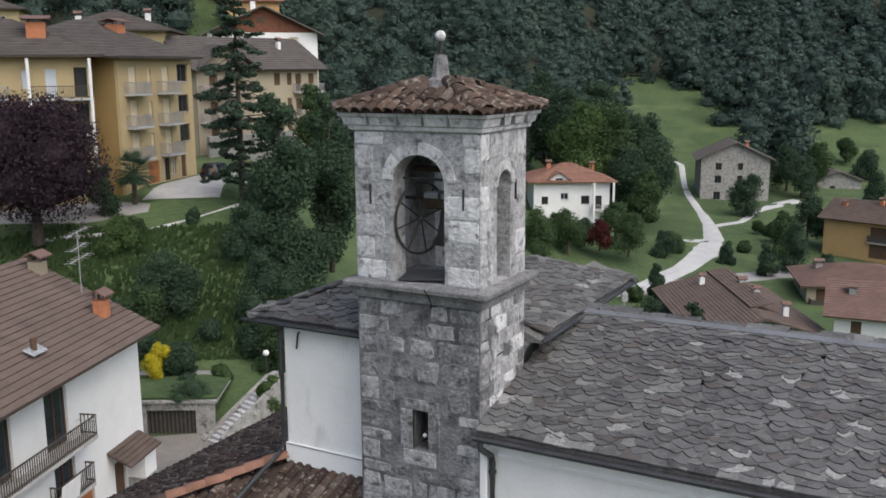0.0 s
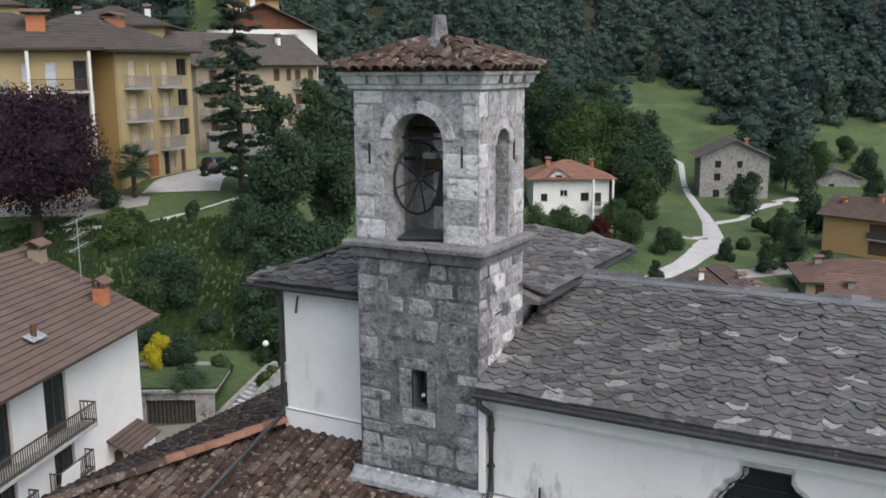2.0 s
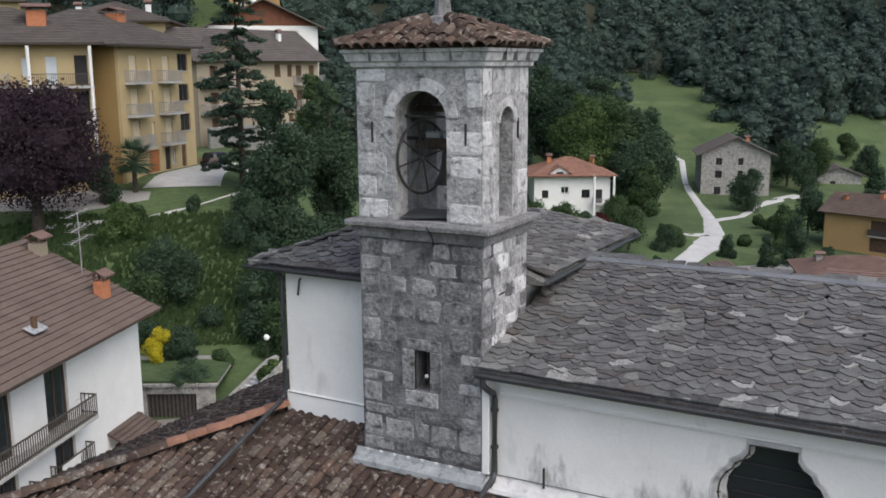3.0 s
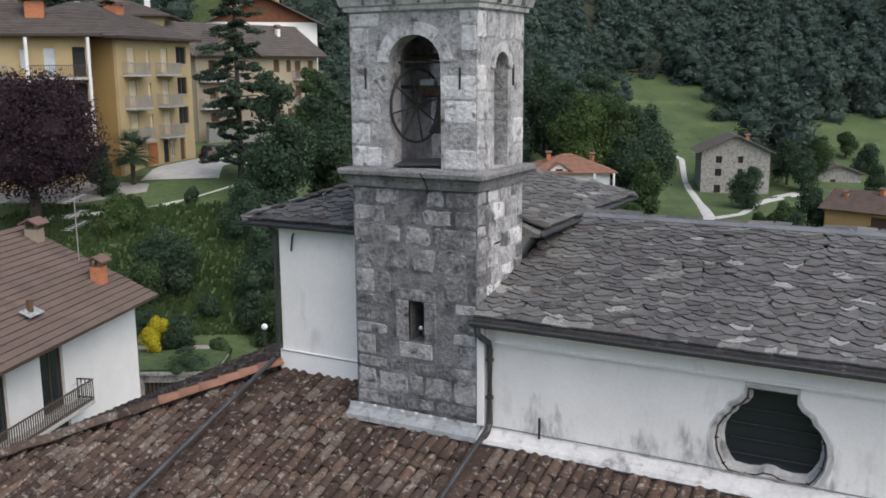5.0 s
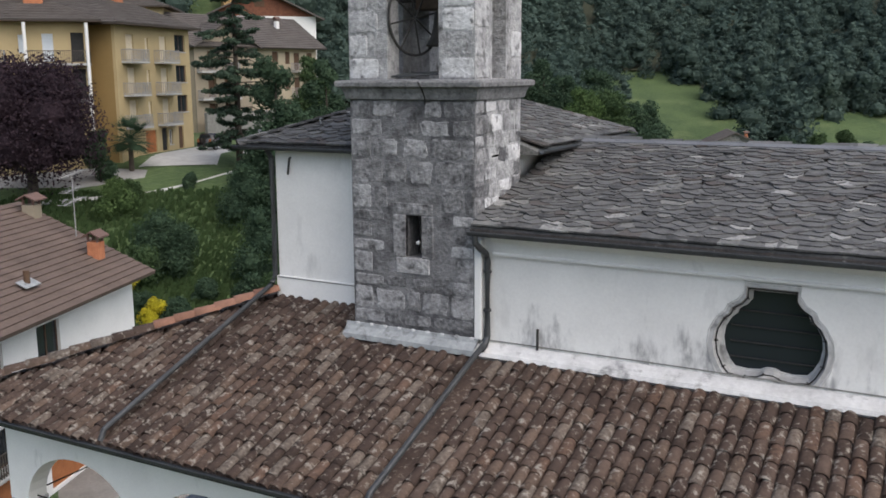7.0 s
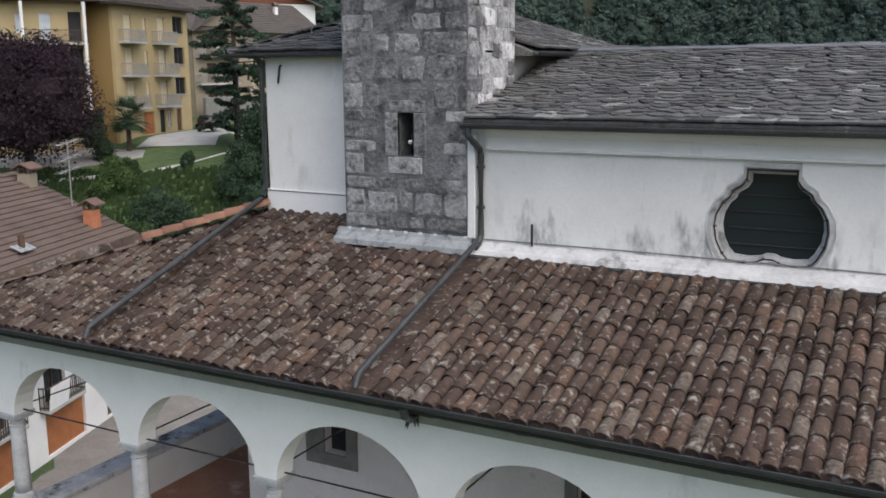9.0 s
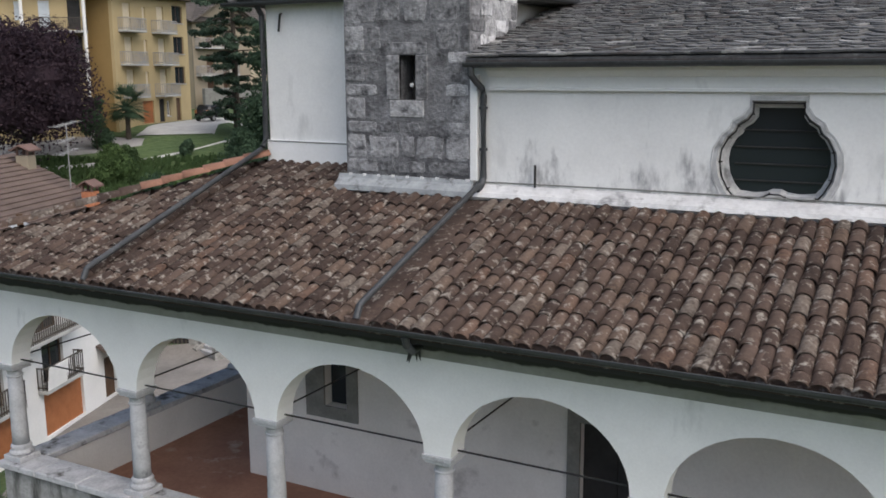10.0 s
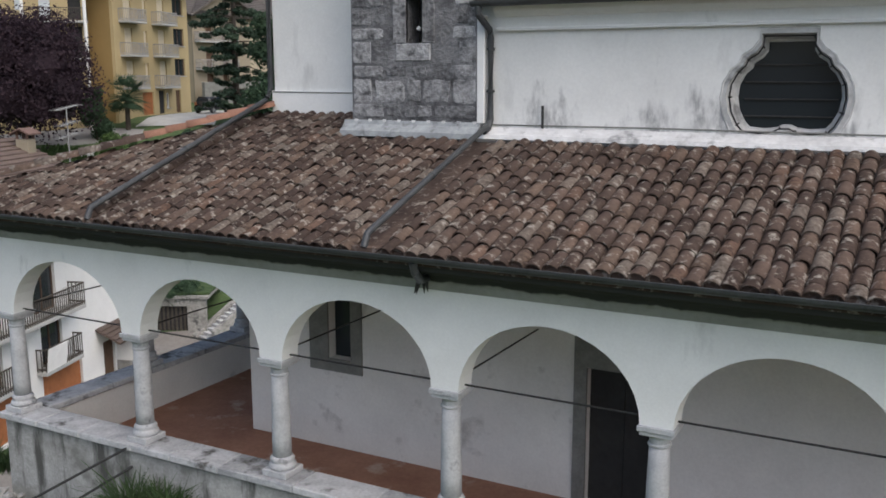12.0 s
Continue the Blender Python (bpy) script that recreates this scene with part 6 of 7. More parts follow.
def forest():
    rng = np.random.default_rng(11)
    near, far, high = [], [], []
    for k in range(5):
        cs, rs = lobes(200 + k, 1.0, 0.36, 0.02, 15, 0.5)
        near.append(np.concatenate([leaves(cs, rs, 2100, 0.0185, 300 + k, 1.0, 0.62, 0.5), cores(cs, rs, 0.60)]))
        far.append(np.concatenate([leaves(cs, rs, 850, 0.028, 320 + k, 1.0, 0.66, 0.5), cores(cs, rs, 0.64)]))
        high.append(np.concatenate([leaves(cs, rs, 60, 0.11, 360 + k, 1.0, 0.7, 0.4), cores(cs[-4:], rs[-4:], 0.8)]))
    for k in range(2):
        cs = [(0, 0, 0.1 + 0.85 * i / 8) for i in range(9)]
        rs = [0.24 * (1 - i / 9) + 0.03 for i in range(9)]
        near.append(leaves(cs, rs, 700, 0.03, 340 + k, 0.8))
        far.append(leaves(cs, rs, 380, 0.042, 350 + k, 0.8))
        high.append(leaves(cs, rs, 60, 0.10, 370 + k, 0.8))
    out = []
    v = 158.0
    while v < 470:
        step = 6.2 + 0.012 * v
        u = -0.56 * v - 10
        while u < 0.62 * v + 20:
            du, dv = u + rng.uniform(-0.45, 0.45) * step, v + rng.uniform(-0.45, 0.45) * step
            t = du / dv
            u += step
            px = 784 + 1666 * t
            if not wooded(px, dv):
                continue
            x, y = xy_of(du, dv)
            h = rng.uniform(12, 20) * (0.75 if rng.random() < 0.2 else 1)
            kind = rng.integers(0, 5) if rng.random() < 0.84 else rng.integers(5, 7)
            steep = (ground_z(x, y) - 14.0) / dv
            src = (high if steep > 0.085 else near if dv < 235 else far)[kind]
            a = rng.uniform(0, 2 * np.pi)
            c, s = np.cos(a), np.sin(a)
            w = h * rng.uniform(1.0, 1.4)
            p = np.empty_like(src)
            p[:, 0] = (src[:, 0] * c - src[:, 1] * s) * w + x
            p[:, 1] = (src[:, 0] * s + src[:, 1] * c) * w + y
            p[:, 2] = src[:, 2] * h + ground_z(x, y) - 0.8
            out.append(p)
        v += step * 0.9
    return np.concatenate(out)


woods = part("forest", quad_mesh("forest", forest()), LEAF_FOREST_HAZY)
tagged(woods, "dense dark green wooded hillside, leaves tinted for haze", "forest", "", "stuff")


# tufts of grass over the slopes
def tufts():
    rng = np.random.default_rng(5)
    out = []
    for _ in range(20000):
        d = rng.uniform(55, 80)
        t = rng.uniform(-0.48, -0.08)
        x, y, z = place(t, d)
        u, v = uv_of(x, y)
        if v < 60 or v > 74:
            continue
        h = rng.uniform(0.15, 0.5)
        a = rng.uniform(0, np.pi)
        dx, dy = 0.14 * np.cos(a), 0.14 * np.sin(a)
        out.append([[x - dx, y - dy, z - 0.05], [x + dx, y + dy, z - 0.05], [x + dx * 0.7 + 0.1, y + dy * 0.7, z + h], [x - dx * 0.7 + 0.1, y - dy * 0.7, z + h * 0.8]])
    return np.array(out).reshape(-1, 3)


LEAF_GRASS = leaf_material("grass_blades", (0.058, 0.100, 0.040), (0.094, 0.142, 0.058), 0.15, 0.2)
tall = part("meadow_grass", quad_mesh("meadow_grass", tufts()), LEAF_GRASS)
tagged(tall, "rough tufts of uncut grass on the bank", "grass", "", "stuff")

# weeds at the foot of the parapet
def blades(x, y, z, spread, n, h, seed):
    rng = np.random.default_rng(seed)
    out = []
    for _ in range(n):
        a = rng.uniform(0, 2 * np.pi)
        r = spread * np.sqrt(rng.random())
        bx, by = x + r * np.cos(a), y + 0.5 * r * np.sin(a)
        hh = h * rng.uniform(0.5, 1.1)
        lx, ly = rng.normal(scale=0.18, size=2) * hh * 2
        w = rng.uniform(0.008, 0.018)
        p0, p1, p2 = (bx, by, z), (bx + lx * 0.4, by + ly * 0.4, z + hh * 0.7), (bx + lx, by + ly, z + hh * rng.uniform(0.75, 1.0))
        wx, wy = w * np.sin(a), w * np.cos(a)
        out.append([[p0[0] - wx, p0[1] - wy, p0[2]], [p0[0] + wx, p0[1] + wy, p0[2]], [p1[0] + wx, p1[1] + wy, p1[2]], [p1[0] - wx, p1[1] - wy, p1[2]]])
        out.append([[p1[0] - wx, p1[1] - wy, p1[2]], [p1[0] + wx, p1[1] + wy, p1[2]], [p2[0] + wx * 0.1, p2[1] + wy * 0.1, p2[2]], [p2[0] - wx * 0.1, p2[1] - wy * 0.1, p2[2]]])
    return np.array(out).reshape(-1, 3)


weeds = part("weeds", quad_mesh("weeds", np.concatenate([blades(-9.35, -3.15, -0.35, 0.55, 900, 1.05, 1), blades(-8.8, -3.2, -0.35, 0.4, 350, 0.8, 2), blades(-13.6, -2.4, -0.35, 0.4, 250, 0.5, 3)])), LEAF_GREEN)
tagged(weeds, "tall green weeds growing against the parapet", "weeds", "", "stuff")

# ---- small things on the church ----
orn = thing("spout_ornament", "black iron leaf-shaped spout ornament below the gutter", "ornament", m=pose(-4.83, PY - 0.30, 4.10))
random.seed(12)
for i in range(7):
    a = random.uniform(0, 6.28)
    l = random.uniform(0.10, 0.2)
    part("leaf", tubed([(0, 0, 0.03), (0.05 * math.cos(a), 0.04 * math.sin(a) - 0.02, 0.0), (l * 0.6 * math.cos(a), l * 0.5 * math.sin(a) - 0.03, -l)], [0.02, 0.028, 0.004], 5), IRON, orn)
for a, b in (((-10.1, -2.74, 0.90), (-12.1, -4.2, -0.38)), ((-10.1, -2.70, 0.56), (-11.3, -4.1, -0.35))):
    struct("handrail", tubed([a, b], 0.022, 8), IRON, "thin black iron handrail on the parapet", "handrail")
random.seed(21)
rub = tagged(new("rubble_edge"), "broken stones along the terrace edge", "rubble", "", "structure")
for i in range(46):
    x, y = -13.1 + random.uniform(-1.2, 2.6), -3.0 - abs(random.gauss(0.25, 0.25))
    s = random.uniform(0.06, 0.17)
    bm = bmesh.new()
    bmesh.ops.create_icosphere(bm, subdivisions=1, radius=s)
    for v in bm.verts:
        v.co *= random.uniform(0.7, 1.15)
        v.co.z *= 0.7
    bm.transform(pose(x, y, -0.33, random.uniform(0, 90), 0, random.uniform(0, 360)))
    part("stone", bm, RUBBLE, rub)
for x, y, z in ((-10.25, EY0 + 0.35, EZ + 0.12), (-9.3, EY0 + 0.9, EZ + 0.32), (-5.6, 4.8, EZ + 0.15)):
    hk = part("snow_hook", tubed([(x, y, z - 0.02), (x, y - 0.05, z + 0.10), (x + 0.06, y - 0.05, z + 0.11)], 0.012, 5), LEAD)
    tagged(hk, "small pale metal snow hook on the slates", "hook", "snow hooks")


# ---- pieces: stones of the tower ----
def stone_mesh(w, h, rng, proud=0.022, rough=0.18):
    """An uneven stone face, about w by h, its back at y = 0."""
    bm = bmesh.new()
    n = 14
    ring = []
    for k in range(n):
        a = 2 * math.pi * (k + 0.5) / n
        c, s = math.cos(a), math.sin(a)
        e = 0.26
        x = math.copysign(abs(c) ** e, c) * w / 2
        z = math.copysign(abs(s) ** e, s) * h / 2
        j = 1 - rough * rng.random()
        ring.append((x * j, z * (1 - rough * rng.random())))
    back = [bm.verts.new((x, 0.02, z)) for x, z in ring]
    mid = [bm.verts.new((x * 0.985, -proud * rng.uniform(0.3, 0.9), z * 0.97)) for x, z in ring]
    top = [bm.verts.new((x * rng.uniform(0.72, 0.92), -proud * rng.uniform(0.7, 1.5), z * rng.uniform(0.7, 0.9))) for x, z in ring]
    for a, b in ((back, mid), (mid, top)):
        for k in range(n):
            bm.faces.new((a[k], a[(k + 1) % n], b[(k + 1) % n], b[k]))
    c = bm.verts.new((0, -proud, 0))
    for k in range(n):
        bm.faces.new((top[k], top[(k + 1) % n], c))
    bmesh.ops.recalc_face_normals(bm, faces=bm.faces[:])
    return bm


def lay(x0, x1, z0, z1, m, seed, rows, widths, mats, skip=None, gap=0.02, drop=0.0, quoin=0.0, proud=0.022, rough=0.18):
    rng = random.Random(seed)
    z = z0
    flip = False
    while z < z1 - 0.08:
        rh = min(rng.uniform(*rows), z1 - z)
        if z1 - z - rh < 0.12:
            rh = z1 - z
        x = x0
        flip = not flip
        while x < x1 - 0.05:
            w = rng.uniform(*widths)
            edge = x == x0 or x + w > x1 - 0.22
            if x == x0 and quoin:
                w = quoin * (1.25 if flip else 0.8)
            if x1 - x - w < 0.16:
                w = x1 - x
            cx, cz = x + w / 2, z + rh / 2
            hh = rh
            if not edge and drop and rng.random() < drop:
                x += w
                continue
            if not (skip and skip(x, z, x + w, z + rh)):
                bm = stone_mesh(w - gap, hh - gap, rng, proud, rough * (0.5 if edge else 1.0))
                bm.transform(m @ pose(cx, 0, cz, 0, rng.uniform(-2.5, 2.5) * (0 if edge else 1), 0))
                part("stone", bm, mats[1] if (edge and rng.random() < 0.7) or rng.random() < 0.2 else mats[0], tower)
            x += w
        z += rh


def off_slit(x0, z0, x1, z1):
    return x1 > SL0 - 0.22 and x0 < SL1 + 0.22 and z1 > 6.78 and z0 < 7.86


def off_arch(c, half, top):
    def f(x0, z0, x1, z1):
        if z1 < 11.3:
            return x1 > c - half + 0.02 and x0 < c + half - 0.02
        nx = min(max(c, x0), x1) - c
        nz = max(z0 - (top - half), 0.0)
        return math.hypot(nx, nz) < half + 0.17
    return f


RS = pose(TX1, 0, 0, 0, 0, 90)
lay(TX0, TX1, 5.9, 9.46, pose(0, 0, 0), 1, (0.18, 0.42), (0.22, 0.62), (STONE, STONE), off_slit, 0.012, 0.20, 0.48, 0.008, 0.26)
# right side in paler stone than the front, its brighter light painted in
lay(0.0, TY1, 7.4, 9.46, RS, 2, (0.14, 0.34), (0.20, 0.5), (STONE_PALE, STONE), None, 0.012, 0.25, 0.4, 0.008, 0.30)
lay(TX0, TX1, SILL + 0.02, 12.1, pose(0, 0, 0), 3, (0.28, 0.46), (0.40, 0.75), (STONE_PALE, STONE_PALE), off_arch(-6.525, 0.445, 11.76), 0.014, 0.06, 0.44, 0.012, 0.09)
lay(0.0, TY1, SILL + 0.02, 12.1, RS, 4, (0.28, 0.44), (0.35, 0.60), (STONE_PALE, STONE_PALE), off_arch(0.825, 0.245, 11.51), 0.014, 0.05, 0.38, 0.012, 0.09)


def ring(c, half, spring, rise, width, n, m, seed):
    rng = random.Random(seed)
    for k in range(n):
        a0, a1 = math.pi * k / n + 0.012, math.pi * (k + 1) / n - 0.012
        loop = []
        for i in range(5):
            a = a0 + (a1 - a0) * i / 4
            loop.append((c + (half + width) * math.cos(a), spring + (rise + width) * math.sin(a)))
        for i in range(5):
            a = a1 + (a0 - a1) * i / 4
            loop.append((c + half * math.cos(a), spring + rise * math.sin(a)))
        part("voussoir", plate(loop[::-1], [], 0.06, m @ pose(0, -0.022 - 0.004 * rng.random(), 0)), STONE_PALE, tower)


ring(-6.525, 0.447, 11.36, 0.402, 0.19, 4, pose(0, 0, 0), 1)
ring(0.825, 0.247, 11.27, 0.242, 0.13, 3, RS, 2)

# ---- pieces: slates ----
def slate_mesh(w, l, rng, thick=0.030, cut=False):
    """A slate with a pointed, ragged lower edge, or a straight one where it is cut for the eaves."""
    bm = bmesh.new()
    j = lambda s: rng.uniform(-s, s)
    tip = j(0.26) * w
    if cut:
        pts = [(-w * 0.5, l), (-w * 0.52, l * 0.4), (-w * 0.50 + j(0.02), j(0.008)), (0.0, j(0.012)), (w * 0.50 + j(0.02), j(0.008)), (w * 0.52, l * 0.4), (w * 0.5, l)]
    else:
        pts = [(-w * 0.5, l), (-w * 0.52 + j(0.02), l * 0.42 + j(0.04)), (-w * 0.36 + j(0.05), l * 0.21 + j(0.05)), (-w * 0.16 + tip * 0.6, l * 0.05 + j(0.025)), (tip, 0.0), (w * 0.18 + tip * 0.6, l * 0.05 + j(0.025)), (w * 0.38 + j(0.05), l * 0.22 + j(0.05)), (w * 0.52 + j(0.02), l * 0.44 + j(0.04)), (w * 0.5, l)]
    top = [bm.verts.new((x, y, thick + 0.050 * (1 - y / l))) for x, y in pts]
    low = [bm.verts.new((x, y, 0.050 * (1 - y / l))) for x, y in pts]
    n = len(pts)
    bm.faces.new(top[::-1])
    for k in range(n):
        bm.faces.new((low[k], top[k], top[(k + 1) % n], low[(k + 1) % n]))
    bmesh.ops.recalc_face_normals(bm, faces=bm.faces[:])
    return bm


rng = random.Random(31)
SLATES = []
for k in range(24):
    SLATES.append(mesh_of("slate", slate_mesh(rng.uniform(0.24, 0.50), rng.uniform(0.33, 0.42), rng)))
EAVE_SLATES = [mesh_of("slate", slate_mesh(rng.uniform(0.34, 0.56), 0.42, rng, 0.026, True)) for k in range(5)]
for me in SLATES + EAVE_SLATES:
    me.materials.append(SLATE)


def slope_frame(o, along, up):
    """A matrix with x along the eaves, y up the slope and z out of it."""
    a, u = Vector(along).normalized(), Vector(up).normalized()
    n = a.cross(u)
    return Matrix(((a.x, u.x, n.x, o[0]), (a.y, u.y, n.y, o[1]), (a.z, u.z, n.z, o[2]), (0, 0, 0, 1)))


def slate_slope(parent, m, inside, width, height, seed, singles):
    """Slates in lapping rows; those for which singles(x) is true are parts, the rest one joined part."""
    rng = random.Random(seed)
    joined = bmesh.new()
    y, row = 0.0, 0
    while y < height - 0.1:
        x = -0.3 + (0.23 if row % 2 else 0.0) + rng.uniform(-0.08, 0.08)
        while x < width + 0.2:
            w = rng.uniform(0.19, 0.42)
            if inside(x + w / 2, y + 0.12):
                me = SLATES[rng.randrange(len(SLATES))] if row else EAVE_SLATES[rng.randrange(5)]
                q = m @ pose(x + w / 2, y + (rng.uniform(-0.055, 0.055) if row else rng.uniform(-0.015, 0.01)), 0.004 + 0.004 * rng.random(), rng.uniform(-0.6, 1.2), rng.uniform(-1.6, 1.6), rng.uniform(-7, 7) * min(row, 1))
                if singles(x):
                    ob = part("slate", me, SLATE, parent)
                    ob.matrix_basis = q
                else:
                    n0 = len(joined.verts)
                    joined.from_mesh(me)
                    joined.verts.ensure_lookup_table()
                    bmesh.ops.transform(joined, matrix=q, verts=joined.verts[n0:])
            x += w * 0.93
        y += 0.146
        row += 1
    if len(joined.verts):
        part("slate_field", joined, SLATE, parent, "", False, "stuff")
    else:
        joined.free()


up = Vector((0, RIDGE_Y - EAVE_Y, RIDGE_Z - EAVE_Z))
slate_slope(nave_roof, slope_frame((-5.42, EAVE_Y, EAVE_Z - 0.02), (1, 0, 0), up), lambda x, y: x > 0.05, NAVE_END + 5.4, up.length, 5, lambda x: 0.4 < x < 3.2)
part("eaves_course", prism(bmesh.new(), [(EAVE_Y + 0.005, EAVE_Z - 0.025), (EAVE_Y + 0.005, EAVE_Z + 0.012), (EAVE_Y + 0.30, EAVE_Z + 0.085), (EAVE_Y + 0.30, EAVE_Z + 0.03)], -5.45, NAVE_END + 0.1), SLATE, nave_roof)
ymid = (EY0 + EY1) / 2
part("eaves_course", prism(bmesh.new(), [(EY0 + 0.005, EZ - 0.025), (EY0 + 0.005, EZ + 0.012), (EY0 + 0.30, EZ + 0.11), (EY0 + 0.30, EZ + 0.05)], EX0 + 0.02, -5.5), SLATE, chancel_roof)
upf = Vector((0, ymid - EY0, AZ - EZ))
hf = upf.length
slate_slope(chancel_roof, slope_frame((EX0, EY0, EZ - 0.02), (1, 0, 0), upf), lambda x, y: 2.55 * y / hf + 0.10 < x < min(4.75 if y < 1.3 else 9.0, (EX1 - EX0) - 2.55 * y / hf - 0.05), EX1 - EX0, hf, 6, lambda x: True)
upr = Vector((-2.55, 0, AZ - EZ))
hr = upr.length
slate_slope(chancel_roof, slope_frame((EX1, EY0, EZ - 0.02), (0, 1, 0), upr), lambda x, y: max(1.3 if y < 0.6 else 0.0, (ymid - EY0) * y / hr) < x < (EY1 - EY0) - (ymid - EY0) * y / hr + 0.0, EY1 - EY0, hr, 7, lambda x: True)
upl = Vector((2.55, 0, AZ - EZ))
slate_slope(chancel_roof, slope_frame((EX0, EY1, EZ - 0.02), (0, -1, 0), upl), lambda x, y: (ymid - EY0) * y / hr < x < (EY1 - EY0) - (ymid - EY0) * y / hr - 0.05, EY1 - EY0, hr, 8, lambda x: False)

rng = random.Random(6)
for cx, cy, ex in ((EX0, EY0, EX0 + 2.55), (EX1, EY1, EX1 - 2.55), (EX0, EY1, EX0 + 2.55)):
    a, b = Vector((cx, cy, EZ)), Vector((ex, ymid, AZ))
    d = b - a
    fr = slope_frame(a + Vector((0, 0, 0.01)), d.cross(Vector((0, 0, 1))), d)
    for k in range(int(d.length / 0.3)):
        bm = bmesh.new()
        pts = [(-0.17, -0.055), (0.0, 0.03), (0.17, -0.055), (0.17, -0.035), (0.0, 0.05), (-0.17, -0.035)]
        p0 = [bm.verts.new((x, 0.0, z + 0.02)) for x, z in pts]
        p1 = [bm.verts.new((x * 0.9, 0.42, z)) for x, z in pts]
        for i in range(6):
            bm.faces.new((p0[i], p0[(i + 1) % 6], p1[(i + 1) % 6], p1[i]))
        bm.faces.new(p0[::-1])
        bm.faces.new(p1)
        bmesh.ops.recalc_face_normals(bm, faces=bm.faces[:])
        ob = part("hip_slate", bm, SLATE, chancel_roof)
        ob.matrix_basis = fr @ pose(rng.uniform(-0.02, 0.02), k * 0.3, 0.0, 0, rng.uniform(-3, 3), rng.uniform(-5, 5))

# ---- pieces: clay tiles ----
def tile_mesh(l=0.43, r0=0.092, r1=0.074, n=8, thick=0.014):
    """A half-round tile along y, its wide end at y = 0."""
    bm = bmesh.new()
    rings = []
    for y, r, z in ((0.0, r0, 0.017), (l, r1, 0.0)):
        out = [bm.verts.new((r * math.cos(math.pi * k / n), y, z + r * 0.88 * math.sin(math.pi * k / n))) for k in range(n + 1)]
        inn = [bm.verts.new(((r - thick) * math.cos(math.pi * k / n), y, z + (r - thick) * 0.88 * math.sin(math.pi * k / n))) for k in range(n + 1)]
        rings.append((out, inn))
    (o0, i0), (o1, i1) = rings
    for k in range(n):
        f = bm.faces.new((o0[k], o0[k + 1], o1[k + 1], o1[k]))
        f.smooth = True
        bm.faces.new((i0[k + 1], i0[k], i1[k], i1[k + 1]))
        bm.faces.new((o0[k + 1], o0[k], i0[k], i0[k + 1]))
    bmesh.ops.recalc_face_normals(bm, faces=bm.faces[:])
    return bm


TILES = []
for k in range(4):
    me = mesh_of("tile", tile_mesh(0.43 + 0.01 * k, 0.096 + 0.003 * (k % 2), 0.080))
    me.materials.append(TILE)
    TILES.append(me)
NEW_TILE = mesh_of("hip_tile", tile_mesh(0.46, 0.130, 0.108))
NEW_TILE.materials.append(TILE_RED)
OLD_HIP = mesh_of("hip_tile", tile_mesh(0.46, 0.130, 0.108))
OLD_HIP.materials.append(TILE)


def mesh_arrays(me):
    co = np.empty(len(me.vertices) * 3, dtype=np.float32)
    me.vertices.foreach_get("co", co)
    return co.reshape(-1, 3), [tuple(p.vertices) for p in me.polygons]


ARR = [mesh_arrays(me) for me in TILES]


def tile_slope(parent, m, inside, width, height, seed, singles, pitch=0.188, course=0.335, flip=False):
    rng = random.Random(seed)
    co, faces, total = [], [], 0
    cols = int(width / pitch) + 1
    for c in range(cols):
        x = (c + 0.5) * pitch + rng.uniform(-0.008, 0.008)
        y = -0.07 + rng.uniform(-0.02, 0.02)
        first = y
        row = 0
        lean = rng.uniform(-1.2, 1.2)
        slip = rng.uniform(-0.16, 0.04)
        while y < height - 0.12:
            if inside(x, y + 0.3):
                k = rng.randrange(4)
                q = m @ pose(x + rng.uniform(-0.008, 0.008), y, 0.018 + rng.uniform(-0.004, 0.01), rng.uniform(-1.0, 1.5), rng.uniform(-3, 3), lean + rng.uniform(-2.5, 2.5))
                if singles(x):
                    ob = part("tile", TILES[k], TILE, parent)
                    ob.matrix_basis = q
                else:
                    a, f = ARR[k]
                    r = np.array(q.to_3x3())
                    co.append(a @ r.T + np.array(q.translation))
                    faces += [tuple(i + total for i in p) for p in f]
                    total += len(a)
            row += 1
            y = first + slip + row * course + rng.uniform(-0.025, 0.025)
    if co:
        me = bpy.data.meshes.new("tile_field")
        me.from_pydata(np.concatenate(co).tolist(), [], faces)
        me.polygons.foreach_set("use_smooth", [i % 3 == 0 for i in range(len(me.polygons))])
        part("tile_field", me, TILE, parent, "", False, "stuff")


upa = Vector((0, CY0 - AISLE_Y, SLOPE * (CY0 - AISLE_Y)))
ha = upa.length
limit = (Vector((0, NAVE_Y - 0.10 - AISLE_Y, SLOPE * (NAVE_Y - 0.10 - AISLE_Y)))).length
tower_foot = (Vector((0, -0.05 - AISLE_Y, SLOPE * (-0.05 - AISLE_Y)))).length


def on_aisle(x, y):
    wx = AX0 + x
    if y * (CX0 - AX0) / ha > x + 0.06:
        return False
    if abs(wx + 9.93) < 0.10 or abs(wx + 5.29) < 0.10:
        return False
    return y < (ha if wx < TX0 - 0.1 else tower_foot if wx < TX1 + 0.1 else limit) - 0.05


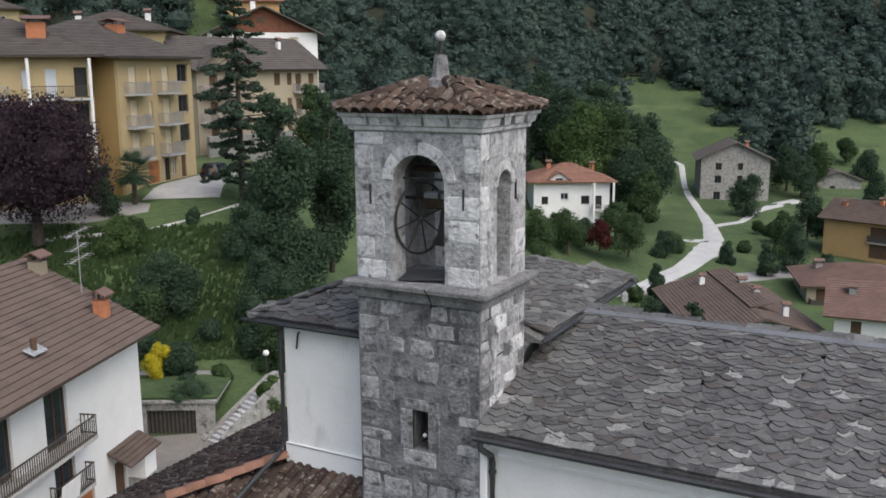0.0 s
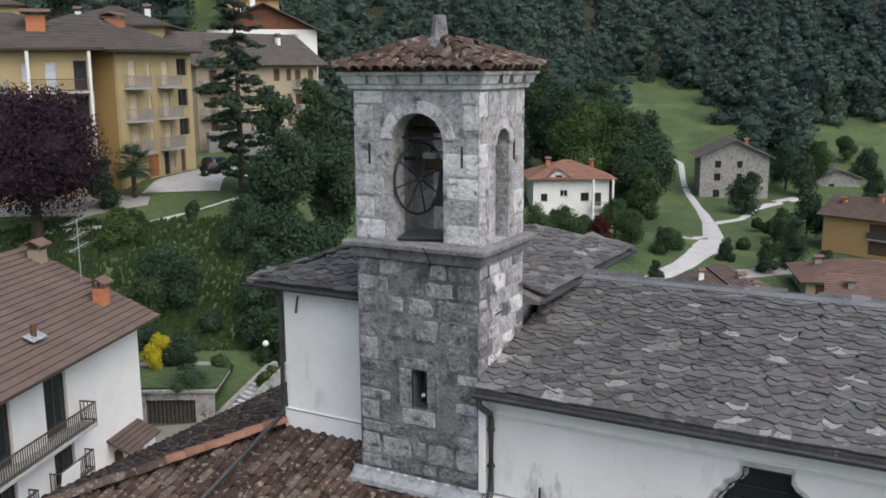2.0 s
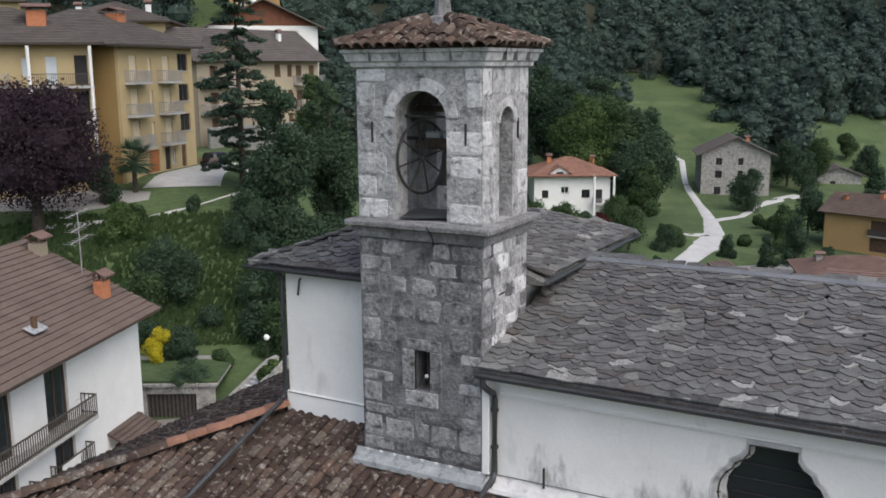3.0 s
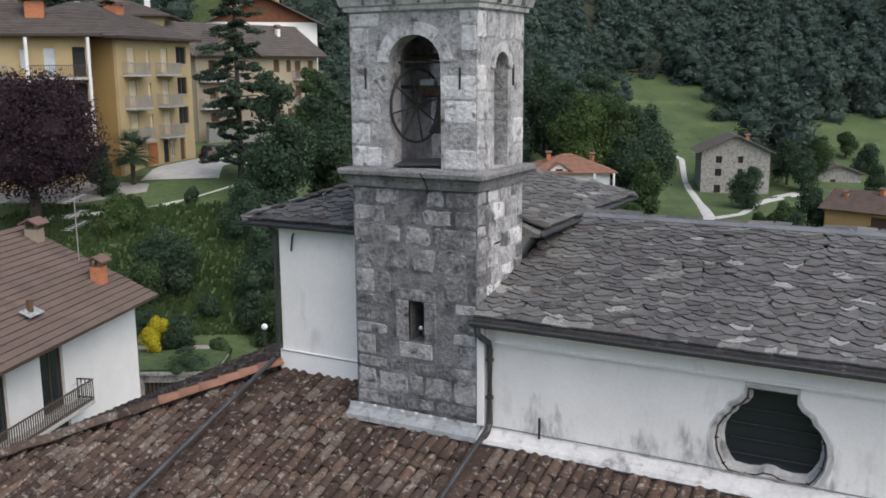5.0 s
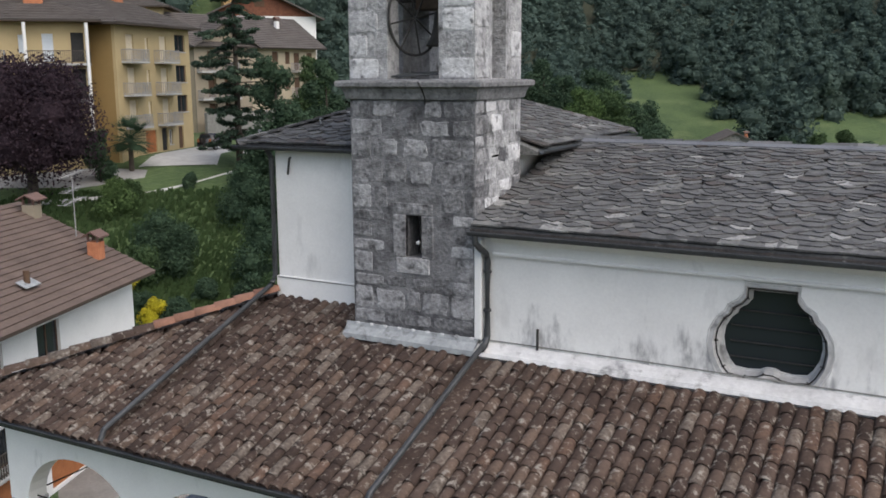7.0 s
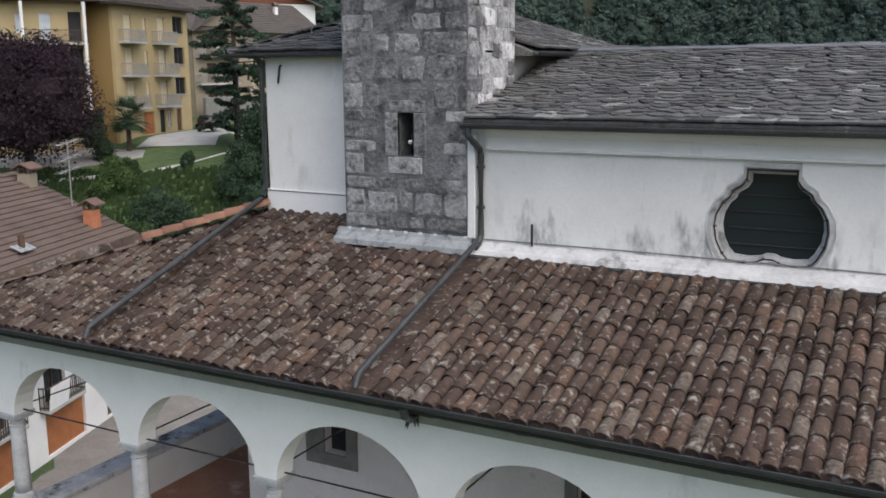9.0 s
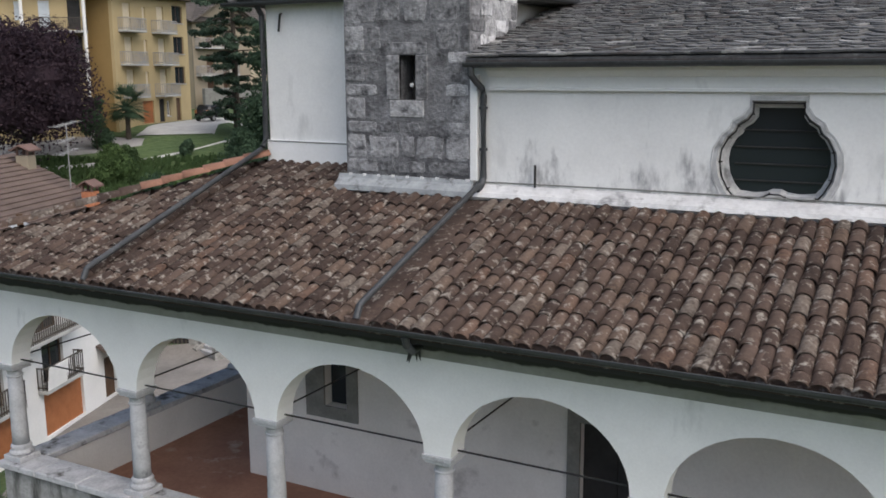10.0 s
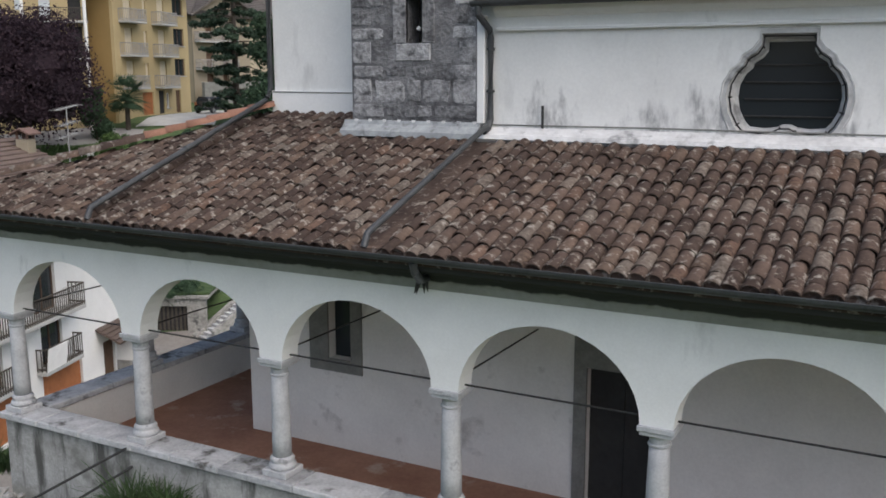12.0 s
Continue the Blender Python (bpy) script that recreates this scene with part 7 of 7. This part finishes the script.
tile_slope(aisle_roof, slope_frame((AX0, AISLE_Y, AISLE_Z - 0.055), (1, 0, 0), upa), on_aisle, 22.9, ha, 9, lambda x: 8.9 < x < 14.3)
ups = Vector((CX0 - AX0, 0, SLOPE * (CY0 - AISLE_Y)))
tile_slope(aisle_roof, slope_frame((AX0, 7.6, AISLE_Z - 0.055), (0, -1, 0), ups), lambda x, y: x < 7.6 - AISLE_Y - y * (CY0 - AISLE_Y) / ups.length + 0.06, 7.6 - AISLE_Y, ups.length, 10, lambda x: False)
part("eaves_bedding", boxed(AX0 + 0.05, AISLE_Y - 0.035, AISLE_Z - 0.07, NAVE_END + 0.2, AISLE_Y + 0.03, AISLE_Z + 0.022, 0.008), TILE, aisle_roof)
# hip between the two slopes
a, b = Vector((AX0, AISLE_Y, AISLE_Z)), Vector((CX0, CY0, aisle_z(CY0)))
d = (b - a)
fr = slope_frame(a + Vector((0, 0, 0.0)), d.cross(Vector((0, 0, 1))), d)
n = int(d.length / 0.36)
rng = random.Random(4)
for k in range(n):
    ob = part("hip_tile", NEW_TILE if k > n * 0.60 or rng.random() < 0.12 else OLD_HIP, TILE, aisle_roof)
    ob.matrix_basis = fr @ pose(rng.uniform(-0.02, 0.02), k * 0.36, 0.10, 0, rng.uniform(-3, 3), rng.uniform(-3, 3))
# tower cap
zc, za, ov = 12.39, 12.88, 0.23
corners = [(TX0 - ov, -ov), (TX1 + ov, -ov), (TX1 + ov, TY1 + ov), (TX0 - ov, TY1 + ov)]
top = Vector((cxm, cym, za))
for k in range(4):
    p, q = Vector((*corners[k], zc)), Vector((*corners[(k + 1) % 4], zc))
    w = (q - p).length
    mid = (p + q) / 2
    upc = top - mid
    tile_slope(cap, slope_frame(p, q - p, upc), lambda x, y, w=w, h=upc.length: abs(x - w / 2) < (w / 2) * (1 - (y - 0.12) / h) and y < h - 0.28, w, upc.length, 20 + k, lambda x, k=k: k < 2)
    dd = top - p
    f2 = slope_frame(p, dd.cross(Vector((0, 0, 1))), dd)
    for i in range(int(dd.length / 0.36)):
        ob = part("hip_tile", OLD_HIP, TILE, cap)
        ob.matrix_basis = f2 @ pose(0, i * 0.36, 0.03, 0, 0, rng.uniform(-3, 3))
